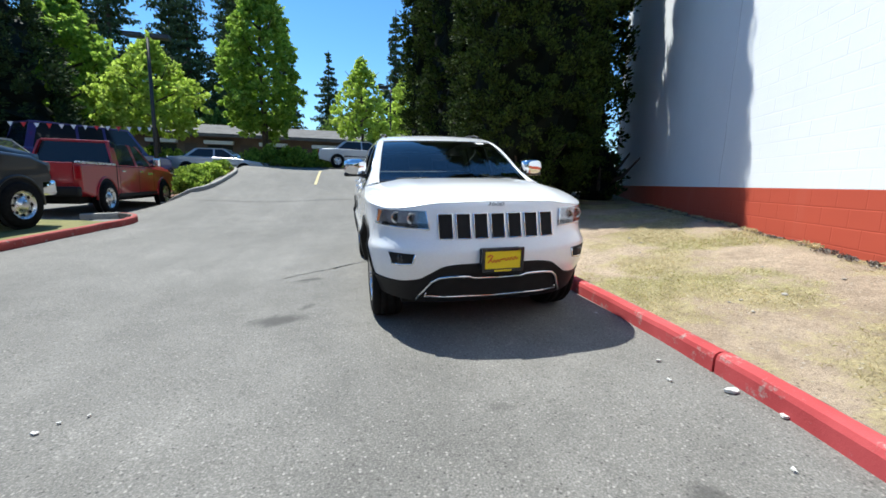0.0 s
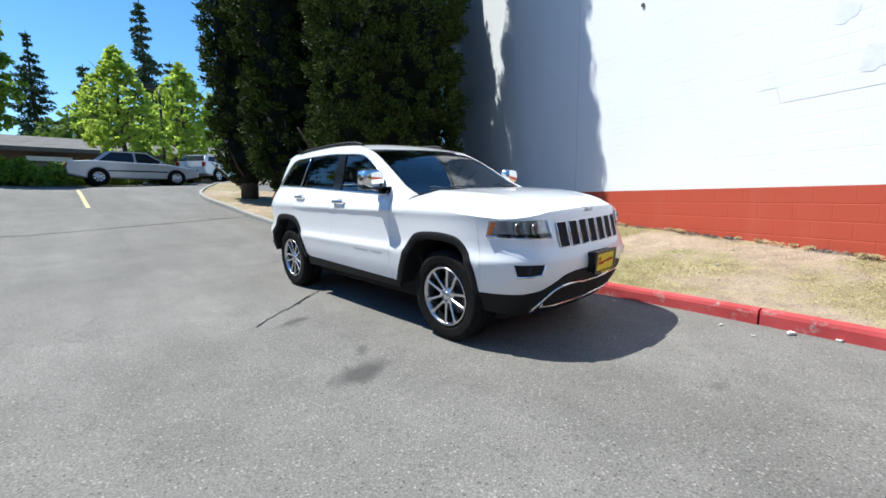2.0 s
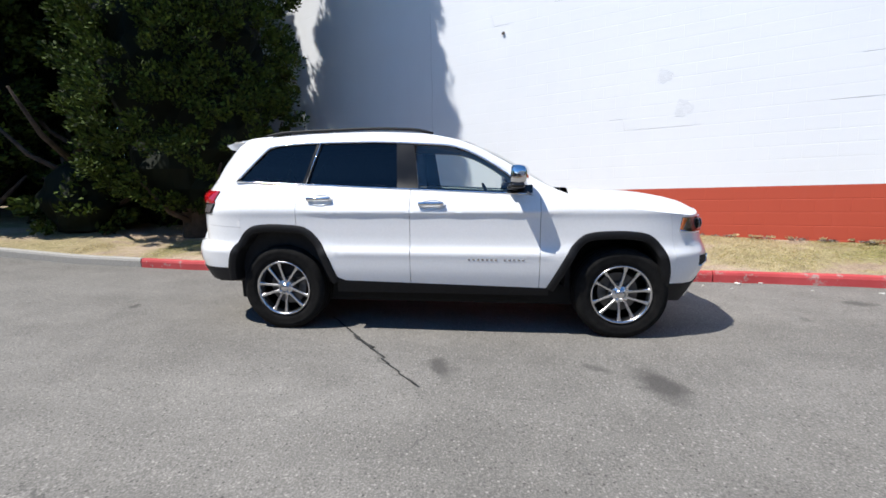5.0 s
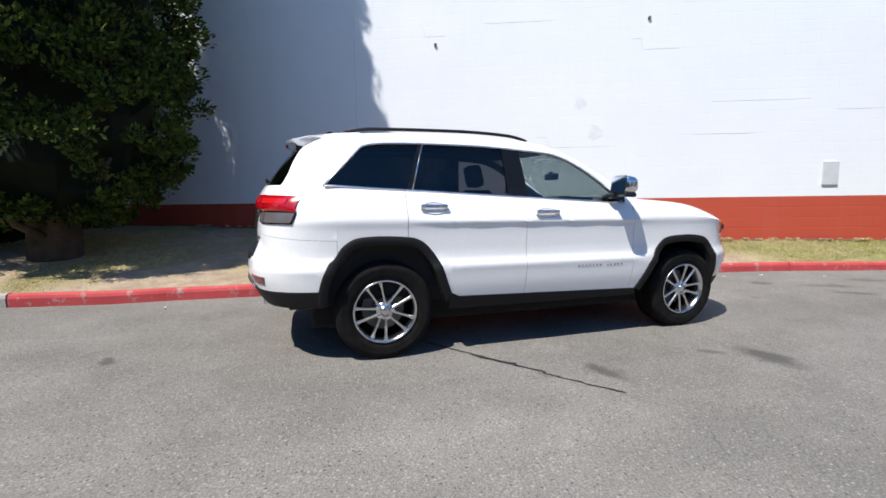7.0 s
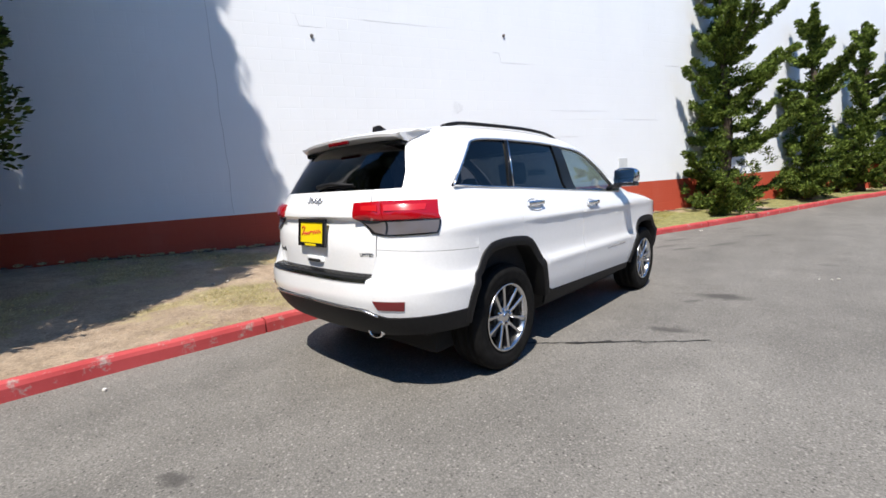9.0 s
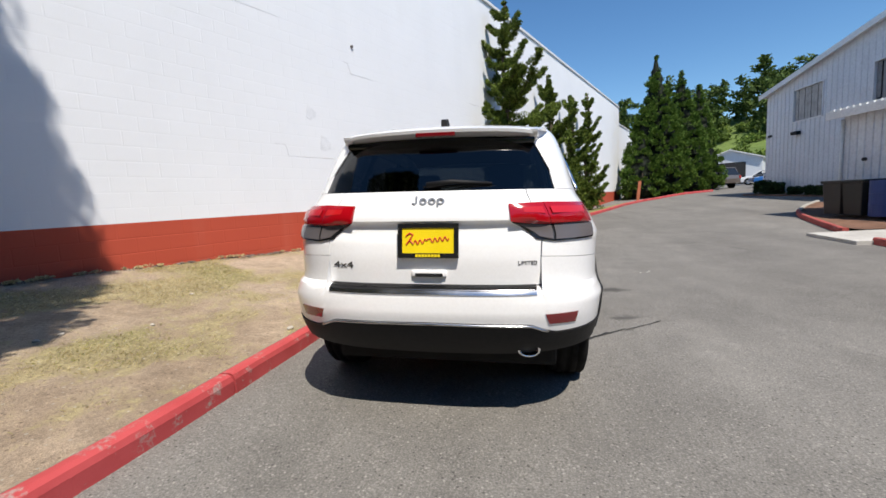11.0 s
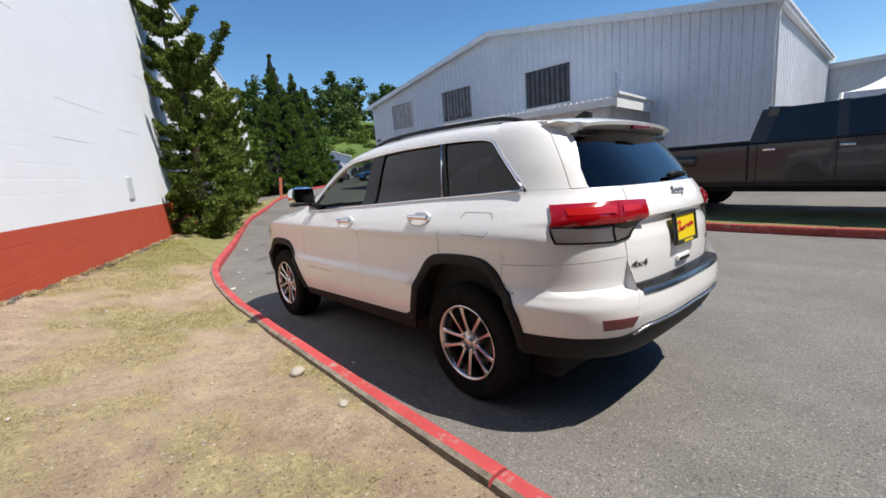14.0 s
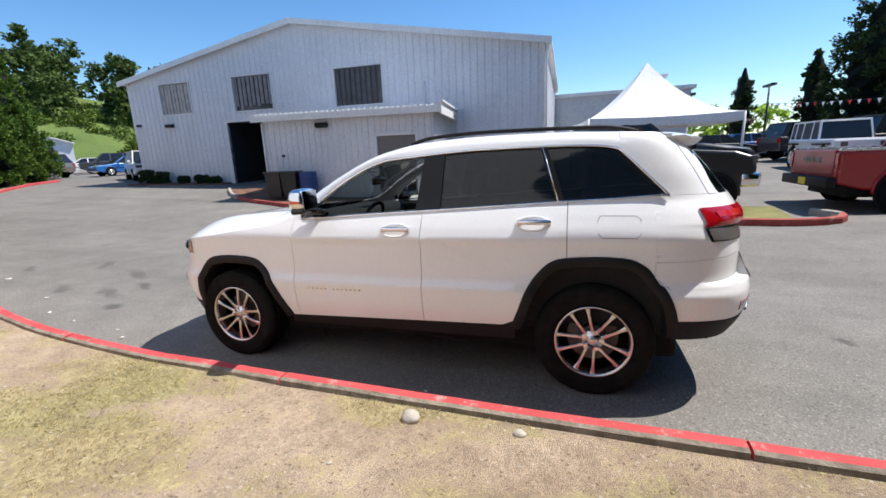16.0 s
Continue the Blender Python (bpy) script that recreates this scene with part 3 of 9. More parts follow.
def wall_blocks():
    """The block faces: those low on the wall as pieces, the rest joined."""
    step_u, step_z, gap = 0.405, 0.2025, 0.002

    def face(w, h, d=0.0025):
        a, b = (-w / 2, w / 2), (-h / 2, h / 2)
        e = 0.009
        v = [(a[0], -0.0025, b[0]), (a[1], -0.0025, b[0]), (a[1], -0.0025, b[1]), (a[0], -0.0025, b[1]), (a[0] + e, d - 0.0025, b[0] + e), (a[1] - e, d - 0.0025, b[0] + e), (a[1] - e, d - 0.0025, b[1] - e), (a[0] + e, d - 0.0025, b[1] - e)]
        return v, [(7, 6, 5, 4), (4, 5, 1, 0), (5, 6, 2, 1), (6, 7, 3, 2), (7, 4, 0, 3)]

    v1, f1 = face(step_u - gap, step_z - gap)
    near = bpy.data.meshes.new("block")
    near.from_pydata(v1, [], f1)
    near.materials.append(WALL_RED)
    rest_v, rest_f, red_v, red_f = [], [], [], []
    count = 0
    row = 0
    z = BAND_TOP - step_z / 2
    zs = []
    while z > -0.1:
        zs.append((z, True))
        z -= step_z
    z = BAND_TOP + step_z / 2
    while z < WALL_TOP - 0.05:
        zs.append((z, False))
        z += step_z
    for z, red in zs:
        row += 1
        u = WALL_A + 0.21 + (0.2025 if row % 2 else 0)
        while u < WALL_B - 0.2:
            foot = spline(BASE_Z, u)
            if z + 0.1 > foot:
                proud = 0.0006 * (hash1(u * 3.1, z * 7.7) - 0.5)
                if red and -9.0 < u < 9.5 and count < 290:
                    b = new("block", near)
                    b.parent = WALL_EAST
                    b.matrix_basis = WALL_M @ Matrix.Translation((u, proud, z))
                    count += 1
                else:
                    tv, tf = (red_v, red_f) if red else (rest_v, rest_f)
                    o = len(tv)
                    tv += [(x + u, y + proud, zz + z) for x, y, zz in v1]
                    tf += [tuple(i + o for i in f) for f in f1]
            u += step_u
    for name, tv, tf, m in (("upper_blocks", rest_v, rest_f, WALL_WHITE), ("lower_blocks", red_v, red_f, WALL_RED)):
        ob = raw(name, tv, tf, m, WALL_EAST, kind="stuff")
        ob.matrix_basis = WALL_M


wall_blocks()


def wall_details():
    """A capped opening, patched spots, cracks along joints, and a lower end building."""
    m = WALL_M
    box1 = part("wall_plate", boxed(-0.14, 0.14, 0.0, 0.03, 1.40, 1.84, 0.006, m @ pose(-0.25, 0.0, 0)), mottled("grey_box_paint", (0.52, 0.54, 0.56), (0.60, 0.62, 0.64), 5, 0.6, 0.1), None)
    tagged(box1, "flat grey metal cover plate on the wall", "cover plate")
    patch = mottled("patched_render", (0.69, 0.71, 0.74), (0.77, 0.79, 0.82), 9, 0.9, 0.6, 0.004)
    for u, z, r in ((4.15, 2.50, 0.135), (4.45, 3.06, 0.115)):
        bm = bmesh.new()
        ring = []
        for k in range(22):
            a = 2 * math.pi * k / 22
            rr = r * (1 + 0.16 * math.sin(3 * a + u) + 0.10 * math.sin(7 * a))
            ring.append((u + rr * math.cos(a), z + rr * math.sin(a)))
        prism(bm, ring, 0.0, 0.003, m @ Matrix(((1, 0, 0, 0), (0, 0, 1, 0), (0, 1, 0, 0), (0, 0, 0, 1))))
        tagged(part("wall_patch", bm, patch), "rough mortar patch on the white wall", "patch")
    # open joints: dark broken lines that follow the courses
    crack = plain("open_joint", (0.52, 0.53, 0.55), 0.9)
    for i, (u0, u1, z) in enumerate(((3.9, 5.3, 2.22), (1.2, 2.3, 2.41), (5.0, 6.3, 4.64), (7.1, 7.6, 4.44), (0.2, 2.0, 3.02), (-1.6, -0.3, 2.81), (2.6, 3.5, 4.03), (-3.0, -1.9, 4.23))):
        bm = bmesh.new()
        pts, u, zz = [], u0, z
        n = int((u1 - u0) / 0.05)
        for k in range(n + 1):
            pts.append(m @ Vector((u0 + (u1 - u0) * k / n, 0.0, z + 0.004 * noise.noise((k * 0.7, i, 0)) + (0.2025 * (1 if k > n * 0.82 else 0) if i % 3 == 0 else 0))))
        tube(bm, pts, [0.0022 + 0.003 * abs(noise.noise((k * 0.9, i, 3))) for k in range(n + 1)], 5)
        tagged(part("wall_crack", bm, crack), "thin dark crack along a wall joint", "crack")
    bm = bmesh.new()
    tube(bm, [m @ Vector((8.95 + 0.03 * noise.noise((k * 0.4, 0, 0)), 0.0, 1.2 + 0.2 * k)) for k in range(20)], 0.005, 5)
    tagged(part("wall_crack", bm, crack), "thin upright crack in the shaded wall", "crack")
    # small bolts
    for u, z in ((7.3, 4.28), (3.2, 4.6)):
        bm = bmesh.new()
        lathe(bm, [(0.03, 0), (0.03, 0.03), (0, 0.035)], m @ pose(u, 0, z, -90, 0, 0), 10)
        tagged(part("wall_bolt", bm, plain("rusty_bolt", (0.12, 0.10, 0.09), 0.7)), "small dark bolt plate on the wall", "bolt")
    low = thing("wall_far", "lower white end of the block building", "wall", kind="structure")
    o1 = part("wall_face", boxed(WALL_A - 9.0, WALL_A, -0.9, -0.45, -0.5, 6.75), WALL_WHITE, low)
    o2 = part("coping", boxed(WALL_A - 9.0, WALL_A, -0.94, -0.40, 6.75, 6.85), METAL_TRIM, low)
    o3 = part("return_wall", boxed(WALL_B - 0.3, WALL_B, -14, -0.3, -0.5, WALL_TOP), WALL_WHITE, low)
    for o in (o1, o2, o3):
        o.matrix_basis = m


wall_details()

# ---- the white car ----
# Its own frame: the nose looks to -y, metres, wheels on z = 0. A girth number c runs from the nose's middle (0) round the corner
# to the flank (1 to 2) and round the rear corner to the tail's middle (3).
FY, RY, NF, NR = -1.30, 1.55, 3.15, 3.3
HALF = ((0.20, 0.86), (0.30, 0.90), (0.42, 0.928), (0.55, 0.955), (0.66, 0.967), (0.695, 0.972), (0.706, 0.970), (0.748, 0.950), (0.775, 0.944), (0.84, 0.940), (0.92, 0.940), (0.98, 0.942), (1.012, 0.9455), (1.030, 0.9475), (1.044, 0.9470), (1.06, 0.9435),
        (1.17, 0.885), (1.22, 0.852), (1.27, 0.820), (1.45, 0.765), (1.60, 0.710), (1.65, 0.680), (1.69, 0.625), (1.74, 0.50))
NOSE = ((0.20, -1.99), (0.30, -2.07), (0.42, -2.14), (0.50, -2.19), (0.58, -2.225), (0.66, -2.235), (0.74, -2.215), (0.79, -2.19), (0.88, -2.165), (0.97, -2.145), (1.0, -2.138), (1.04, -2.120), (1.08, -2.075), (1.3, -1.91))
TAIL = ((0.20, 2.10), (0.34, 2.22), (0.45, 2.33), (0.56, 2.39), (0.66, 2.415), (0.745, 2.412), (0.768, 2.400), (0.776, 2.345), (0.786, 2.335), (0.92, 2.340), (1.0, 2.333), (1.085, 2.312), (1.105, 2.314), (1.126, 2.336), (1.20, 2.316),
        (1.26, 2.284), (1.30, 2.255), (1.40, 2.185), (1.50, 2.105), (1.60, 2.015), (1.66, 1.95), (1.74, 1.86))


def girth(c, z):
    """The point of the body's right half (x given positive) at girth c and height z."""
    w = spline(HALF, z)
    if 1.10 < c < 1.90 and 1.008 < z < 1.072:
        # a pressed crease along the doors, running out at both ends
        w += 0.0085 * min(1.0, (c - 1.10) / 0.12, (1.90 - c) / 0.10) * ((z - 1.008) / 0.022 if z < 1.030 else (1.072 - z) / 0.042)
    if c < 1:
        a = radians(90 * max(0.0, c))
        return Vector((w * math.sin(a) ** (2 / NF), FY + (spline(NOSE, z) - FY) * max(0.0, math.cos(a)) ** (2 / NF), z))
    if c <= 2:
        return Vector((w, FY + (c - 1) * (RY - FY), z))
    a = radians(90 * min(1.0, c - 2))
    return Vector((w * max(0.0, math.cos(a)) ** (2 / NR), RY + (spline(TAIL, z) - RY) * math.sin(a) ** (2 / NR), z))


def girth_n(c, z):
    e = 0.004
    d1 = girth(min(3, c + e), z) - girth(max(0, c - e), z)
    d2 = girth(c, z + e) - girth(c, z - e)
    n = d2.cross(d1)
    n = -n if n.length and n.x * girth(c, z).x + n.y * (girth(c, z).y) < 0 else n
    return n.normalized() if n.length else Vector((1, 0, 0))


def c_at_y(y, z=0.8):
    if y < FY:
        u = min(1.0, (FY - y) / (FY - spline(NOSE, z)))
        return math.degrees(math.acos(u ** (NF / 2))) / 90
    if y <= RY:
        return 1 + (y - FY) / (RY - FY)
    u = min(1.0, (y - RY) / (spline(TAIL, z) - RY))
    return 2 + math.degrees(math.asin(u ** (NR / 2))) / 90


def c_at_x(x, z, rear=False):
    u = min(1.0, abs(x) / spline(HALF, z))
    if rear:
        return 2 + math.degrees(math.acos(u ** (NR / 2))) / 90
    return math.degrees(math.asin(u ** (NF / 2))) / 90


def sheet(name, grid, material, parent, flip=False, skirt=0.0, inward=None, label="", smooth=True):
    """A surface through a grid of points (columns of equal length); skirt turns its rim inwards, as pressed panels have."""
    nc, nr = len(grid), len(grid[0])
    verts = [p for col in grid for p in col]
    faces = []
    for i in range(nc - 1):
        for k in range(nr - 1):
            q = [i * nr + k, (i + 1) * nr + k, (i + 1) * nr + k + 1, i * nr + k + 1]
            if len({tuple(round(t, 5) for t in verts[j]) for j in q}) < 3:
                continue
            faces.append(tuple(q[::-1]) if flip else tuple(q))
    if skirt:
        rim = [i * nr for i in range(nc)] + [(nc - 1) * nr + k for k in range(1, nr)] + [i * nr + nr - 1 for i in range(nc - 2, -1, -1)] + [k for k in range(nr - 2, 0, -1)]
        base = len(verts)
        for j in rim:
            i, k = divmod(j, nr)
            verts.append(verts[j] + inward[i][k] * skirt)
        m = len(rim)
        for j in range(m):
            a, b = rim[j], rim[(j + 1) % m]
            f = (a, base + j, base + (j + 1) % m, b)
            faces.append(f if not flip else f[::-1])
    me = bpy.data.meshes.new(name)
    me.from_pydata([tuple(v) for v in verts], [], faces)
    me.validate()
    me.update()
    me.shade_smooth()
    me.set_sharp_from_angle(angle=radians(38))
    return part_mesh(name, me, material, parent, label)


def mid(a, b, n):
    return [a + (b - a) * i / n for i in range(n + 1)]


def panel(name, cs, lo, hi, rows, material, parent, s, off=0.0, skirt=0.018, label=""):
    """A body panel over columns cs, from lo(c) to hi(c); s is -1 for the car's right flank, +1 for its left."""
    grid, inw = [], []
    for c in cs:
        a, b = lo(c), hi(c)
        col, ic = [], []
        for k in range(rows + 1):
            z = a + (b - a) * k / rows
            p, n = girth(c, z), girth_n(c, z)
            p = p + n * off
            col.append(Vector((s * p.x, p.y, p.z)))
            ic.append(Vector((-s * n.x, -n.y, -n.z)))
        grid.append(col)
        inw.append(ic)
    return sheet(name, grid, material, parent, s < 0, skirt, inw, label)


def quad(name, corners, nu, nv, material, parent, s, off, skirt=0.02, label="", dome=0.0):
    """A piece laid on the body between four (c, z) corners: two below, then two above in the same order."""
    (c0, z0), (c1, z1), (c2, z2), (c3, z3) = corners
    grid, inw = [], []
    for i in range(nu + 1):
        u = i / nu
        col, ic = [], []
        for k in range(nv + 1):
            v = k / nv
            c = (c0 * (1 - u) + c1 * u) * (1 - v) + (c2 * (1 - u) + c3 * u) * v
            z = (z0 * (1 - u) + z1 * u) * (1 - v) + (z2 * (1 - u) + z3 * u) * v
            n = girth_n(c, z)
            p = girth(c, z) + n * (off + dome * 16 * u * (1 - u) * v * (1 - v))
            col.append(Vector((s * p.x, p.y, p.z)))
            ic.append(Vector((-s * n.x, -n.y, -n.z)))
        grid.append(col)
        inw.append(ic)
    return sheet(name, grid, material, parent, s < 0, skirt, inw, label)


def on_body(pts, s, off):
    """Points (c, z) laid on the body, proud of it by off."""
    out = []
    for c, z in pts:
        p = girth(c, z) + girth_n(c, z) * off
        out.append(Vector((s * p.x, p.y, p.z)))
    return out


REAR_ARCH = ((0.915, 0.45), (0.96, 0.56), (1.007, 0.685), (1.06, 0.78), (1.117, 0.85), (1.17, 0.892), (1.254, 0.918), (1.46, 0.930), (1.62, 0.920), (1.69, 0.89), (1.745, 0.84), (1.82, 0.703), (1.872, 0.555))
FRONT_ARCH = ((-1.765, 0.47), (-1.74, 0.56), (-1.70, 0.70), (-1.66, 0.79), (-1.60, 0.848), (-1.53, 0.872), (-1.394, 0.885), (-1.22, 0.880), (-1.13, 0.866), (-1.07, 0.838), (-0.989, 0.745), (-0.89, 0.56), (-0.815, 0.42))
BELT = ((-0.80, 1.172), (-0.576, 1.180), (-0.2, 1.197), (0.235, 1.217), (0.7, 1.238), (1.2, 1.262), (1.5, 1.274), (1.84, 1.290), (2.3, 1.285))
DLO = ((-0.665, 1.178), (-0.60, 1.249), (-0.447, 1.372), (-0.268, 1.48), (-0.132, 1.543), (0.0, 1.578), (0.24, 1.596), (0.45, 1.609), (0.71, 1.617), (1.10, 1.615), (1.38, 1.605), (1.50, 1.592), (1.565, 1.575))
EDGE = ((-0.98, 1.175), (-0.801, 1.250), (-0.669, 1.325), (-0.45, 1.455), (-0.225, 1.572), (-0.08, 1.628), (0.005, 1.650), (0.241, 1.690), (0.73, 1.712), (1.21, 1.702), (1.594, 1.676), (1.786, 1.660), (1.95, 1.640))


def arch_z(y):
    if REAR_ARCH[0][0] <= y <= REAR_ARCH[-1][0]:
        return spline(REAR_ARCH, y)
    if FRONT_ARCH[0][0] <= y <= FRONT_ARCH[-1][0]:
        return spline(FRONT_ARCH, y)
    return None


def flank_low(c):
    """The lower edge of the white panels."""
    y = girth(c, 0.8).y
    z = arch_z(y)
    if z is not None:
        return z
    if y < FRONT_ARCH[0][0]:
        x = girth(c, 0.6).x
        return spline(((0.0, 0.605), (0.30, 0.60), (0.42, 0.585), (0.52, 0.53), (0.62, 0.475), (0.75, 0.455), (0.95, 0.47)), x)
    if y > REAR_ARCH[-1][0]:
        x = girth(c, 0.6).x
        return spline(((0.0, 0.600), (0.52, 0.592), (0.60, 0.565), (0.68, 0.545), (0.95, 0.555)), x)
    return 0.415 + (y + 0.815) / 1.73 * 0.04


def fender_top(c):
    """The upper edge of nose, wings and flanks: hood rim, then the belt line."""
    p = girth(c, 1.0)
    if c < 1:
        return spline(((0.0, 1.050), (0.45, 1.040), (0.62, 1.018), (0.80, 1.003), (0.88, 1.006), (0.95, 1.035)), p.x) if p.y < -1.9 else spline(((-1.9, 1.005), (-1.6, 1.045), (-1.3, 1.085)), p.y)
    return spline(((-1.6, 1.045), (-1.3, 1.085), (-1.0, 1.125), (-0.8, 1.160), (-0.576, 1.178), (-0.2, 1.195), (0.235, 1.215), (0.7, 1.236), (1.2, 1.260), (1.5, 1.272), (1.84, 1.288), (2.4, 1.284)), p.y)


car = thing("car", "white five-door suv with dark glass parked beside the kerb", "car", SITE.copy())


def c_span(y0, y1, n):
    return mid(c_at_y(y0), c_at_y(y1), n)


# rear edge of the side glass, and where a column of the pillar behind it starts
def pillar_low(c):
    low = 1.289
    for i in range(61):
        z = 1.290 + 0.290 * i / 60
        y_edge = 1.565 + (1.580 - z) / 0.290 * 0.275
        if girth(c, z).y < y_edge + 0.004:
            low = z
    return low


def roof_edge(y):
    z = spline(EDGE, y)
    x = spline(((1.17, 0.800), (1.25, 0.785), (1.33, 0.762), (1.455, 0.728), (1.57, 0.690), (1.63, 0.662), (1.66, 0.642), (1.715, 0.60)), z)
    if y > 1.5:
        x = 0.625
    return x, z


for s in (-1, 1):
    side = "right" if s < 0 else "left"
    # dark inner shell behind the gaps
    panel("inner_shell", mid(0.25, c_at_x(0.86, 0.8, True), 110), lambda c: max(flank_low(c) + 0.012, 0.3), lambda c: fender_top(c) - 0.012, 8, DARK_GAP, car, s, -0.016, 0.0)
    g = 0.0022
    fd0, fd1, rd1 = -0.752, 0.297, 1.265
    panel("fender", c_span(-1.772, -1.60, 10) + c_span(-1.59, -1.05, 26) + c_span(-1.04, fd0 - g, 12), flank_low, fender_top, 34, WHITE_PAINT, car, s)
    panel("front_door", c_span(fd0 + g, fd1 - g, 24), lambda c: flank_low(c) + 0.004, lambda c: fender_top(c) - 0.004, 46, WHITE_PAINT, car, s)
    panel("rear_door", c_span(fd1 + g, 0.93, 14) + c_span(0.935, rd1 - g, 16), lambda c: flank_low(c) + 0.004, lambda c: fender_top(c) - 0.004, 46, WHITE_PAINT, car, s)
    c_gate = c_at_x(0.585, 0.9, True)
    seam = lambda c: 0.905 + 0.03 * max(0, min(1, (c - c_at_y(1.77)) / (c_gate - c_at_y(1.77))))
    panel("quarter_panel", c_span(rd1 + g, 1.765, 34) + mid(c_at_y(1.7655), c_gate - 0.002, 24), lambda c: flank_low(c) if girth(c, 0.8).y < 1.7652 else seam(c) + 0.0025, fender_top, 40, WHITE_PAINT, car, s)
    # nose
    panel("bumper_cover", mid(0.0, c_at_y(-1.772) - 0.002, 40), flank_low, lambda c: fender_top(c) - 0.003, 26, WHITE_PAINT, car, s)
    # tail
    panel("rear_bumper", mid(c_at_y(1.767), c_at_y(1.90), 10) + mid(c_at_y(1.905), c_gate - 0.001, 20) + mid(c_gate + 0.001, 3.0, 20), flank_low, lambda c: seam(c) if c < c_gate else 0.781, 24, WHITE_PAINT, car, s)
    panel("valance", mid(c_at_x(0.955, 0.6, True) + 0.06, 3.0, 40), lambda c: spline(((0.0, 0.40), (0.5, 0.41), (0.8, 0.43), (0.95, 0.435)), girth(c, 0.5).x), lambda c: flank_low(c) - 0.003, 8, BLACK_TRIM, car, s, 0.006)
    panel("front_valance", mid(0.0, c_at_y(-1.775), 40), lambda c: spline(((0.0, 0.265), (0.55, 0.27), (0.80, 0.30), (0.93, 0.34)), girth(c, 0.5).x), lambda c: flank_low(c) - 0.003, 10, BLACK_TRIM, car, s, 0.008)
    panel("sill", c_span(-0.83, 0.935, 30), lambda c: 0.352, lambda c: flank_low(c) - 0.002, 5, BLACK_TRIM, car, s, -0.006)
    panel("lower_door_trim", c_span(-0.80, 0.93, 24), lambda c: flank_low(c) - 0.03, lambda c: flank_low(c) + 0.006, 2, BLACK_TRIM, car, s, 0.004)
    # tailgate half
    panel("tailgate", mid(c_gate + 0.004, 3.0, 24), lambda c: 0.787, lambda c: 1.284, 44, WHITE_PAINT, car, s)
    # pillar behind the side glass, up to the roof
    cd = [c_at_y(1.575, 1.5)] + mid(c_at_y(1.58, 1.5), c_at_x(0.66, 1.30, True), 36)
    panel("rear_pillar", cd, lambda c: pillar_low(c), lambda c: min(1.684, spline(EDGE, girth(c, 1.65).y) + 0.006), 18, WHITE_PAINT, car, s, 0.0, 0.02)
    # cant rail and windscreen pillar
    grid, inw = [], []
    for y in [-0.975, -0.94, -0.90, -0.86, -0.82, -0.78, -0.74, -0.70] + mid(-0.66, 0.10, 30) + mid(0.16, 1.60, 26):
        zl = spline(DLO, y) if y > -0.665 else spline(((-0.98, 1.12), (-0.665, 1.17)), y)
        xe, ze = roof_edge(y)
        xl = spline(HALF, zl)
        col, ic = [], []
        for k in range(7):
            u = k / 6
            bulge = 0.016 * math.sin(math.pi * u)
            col.append(Vector((s * (xl + (xe - xl) * u + bulge), y, zl + (ze - zl) * u + bulge * 0.6)))
            ic.append(Vector((-s, 0, -0.3)).normalized())
        grid.append(col)
        inw.append(ic)
    sheet("cant_rail", grid, WHITE_PAINT, car, s < 0, 0.025, inw)

    # side glass: three panes, with pillars and bright mouldings over them
    def glass(name, y0, y1, material, lean0=0.0, lean1=0.0):
        grid, n = [], 14
        for i in range(n + 1):
            col = []
            for k in range(11):
                v = k / 10
                y = (y0 + lean0 * v) + ((y1 + lean1 * v) - (y0 + lean0 * v)) * i / n
                y = max(-0.655, y)
                zl = spline(BELT, y)
                zh = spline(DLO, y) if y < 1.565 else max(zl + 0.002, 1.575 - (y - 1.565) / 0.275 * 0.285)
                z = zl - 0.01 + (zh + 0.01 - zl) * v
                col.append(Vector((s * (spline(HALF, z) - 0.012), y, z)))
            grid.append(col)
        return sheet(name, grid, material, car, s < 0)

    if s < 0:
        glass("front_window", -0.65, 0.26, CLEAR_PANE)
    else:
        # the driver's pane is wound down: only its upper edge stands out of the door
        grid = [[Vector((spline(HALF, spline(BELT, y) + dz) - 0.014 - dx, y, spline(BELT, y) + dz)) for dx, dz in ((0.0, -0.02), (0.0, 0.012), (0.004, 0.012), (0.004, -0.02))] for y in mid(-0.60, 0.26, 14)]
        sheet("front_window", grid, CLEAR_PANE, car, False, label="clear driver's window, wound down")
    glass("rear_window", 0.40, 1.20, PRIVACY, 0, -0.09)
    glass("quarter_window", 1.20, 1.845, PRIVACY, -0.10, 0.0)

    def bar(name, y0, y1, t0, t1, material, off):
        grid = []
        for i in range(3):
            col = []
            for k in range(9):
                v = k / 8
                y = (y0 + (t0 - y0) * v) + ((y1 + (t1 - t0 - y1 + y0) * v) - y0) * i / 2
                zl, zh = spline(BELT, y), spline(DLO, min(y, 1.56))
                z = zl - 0.004 + (zh + 0.006 - zl) * v
                col.append(Vector((s * (spline(HALF, z) + off), y, z)))
            grid.append(col)
        inw = [[Vector((-s, 0, 0))] * 9] * 3
        return sheet(name, grid, material, car, s < 0, 0.02, inw)

    bar("door_pillar", 0.235, 0.415, 0.285, 0.435, PILLAR_BLACK, 0.001)
    bar("window_divider", 1.195, 1.245, 1.085, 1.130, PILLAR_BLACK, 0.0)
    bm = bmesh.new()
    tube(bm, [Vector((s * (spline(HALF, z) + 0.006), y, z)) for y, z in ((1.208, 1.262), (1.155, 1.44), (1.100, 1.612))], 0.005, 6)
    part("divider_moulding", bm, CHROME, car, smooth=True)
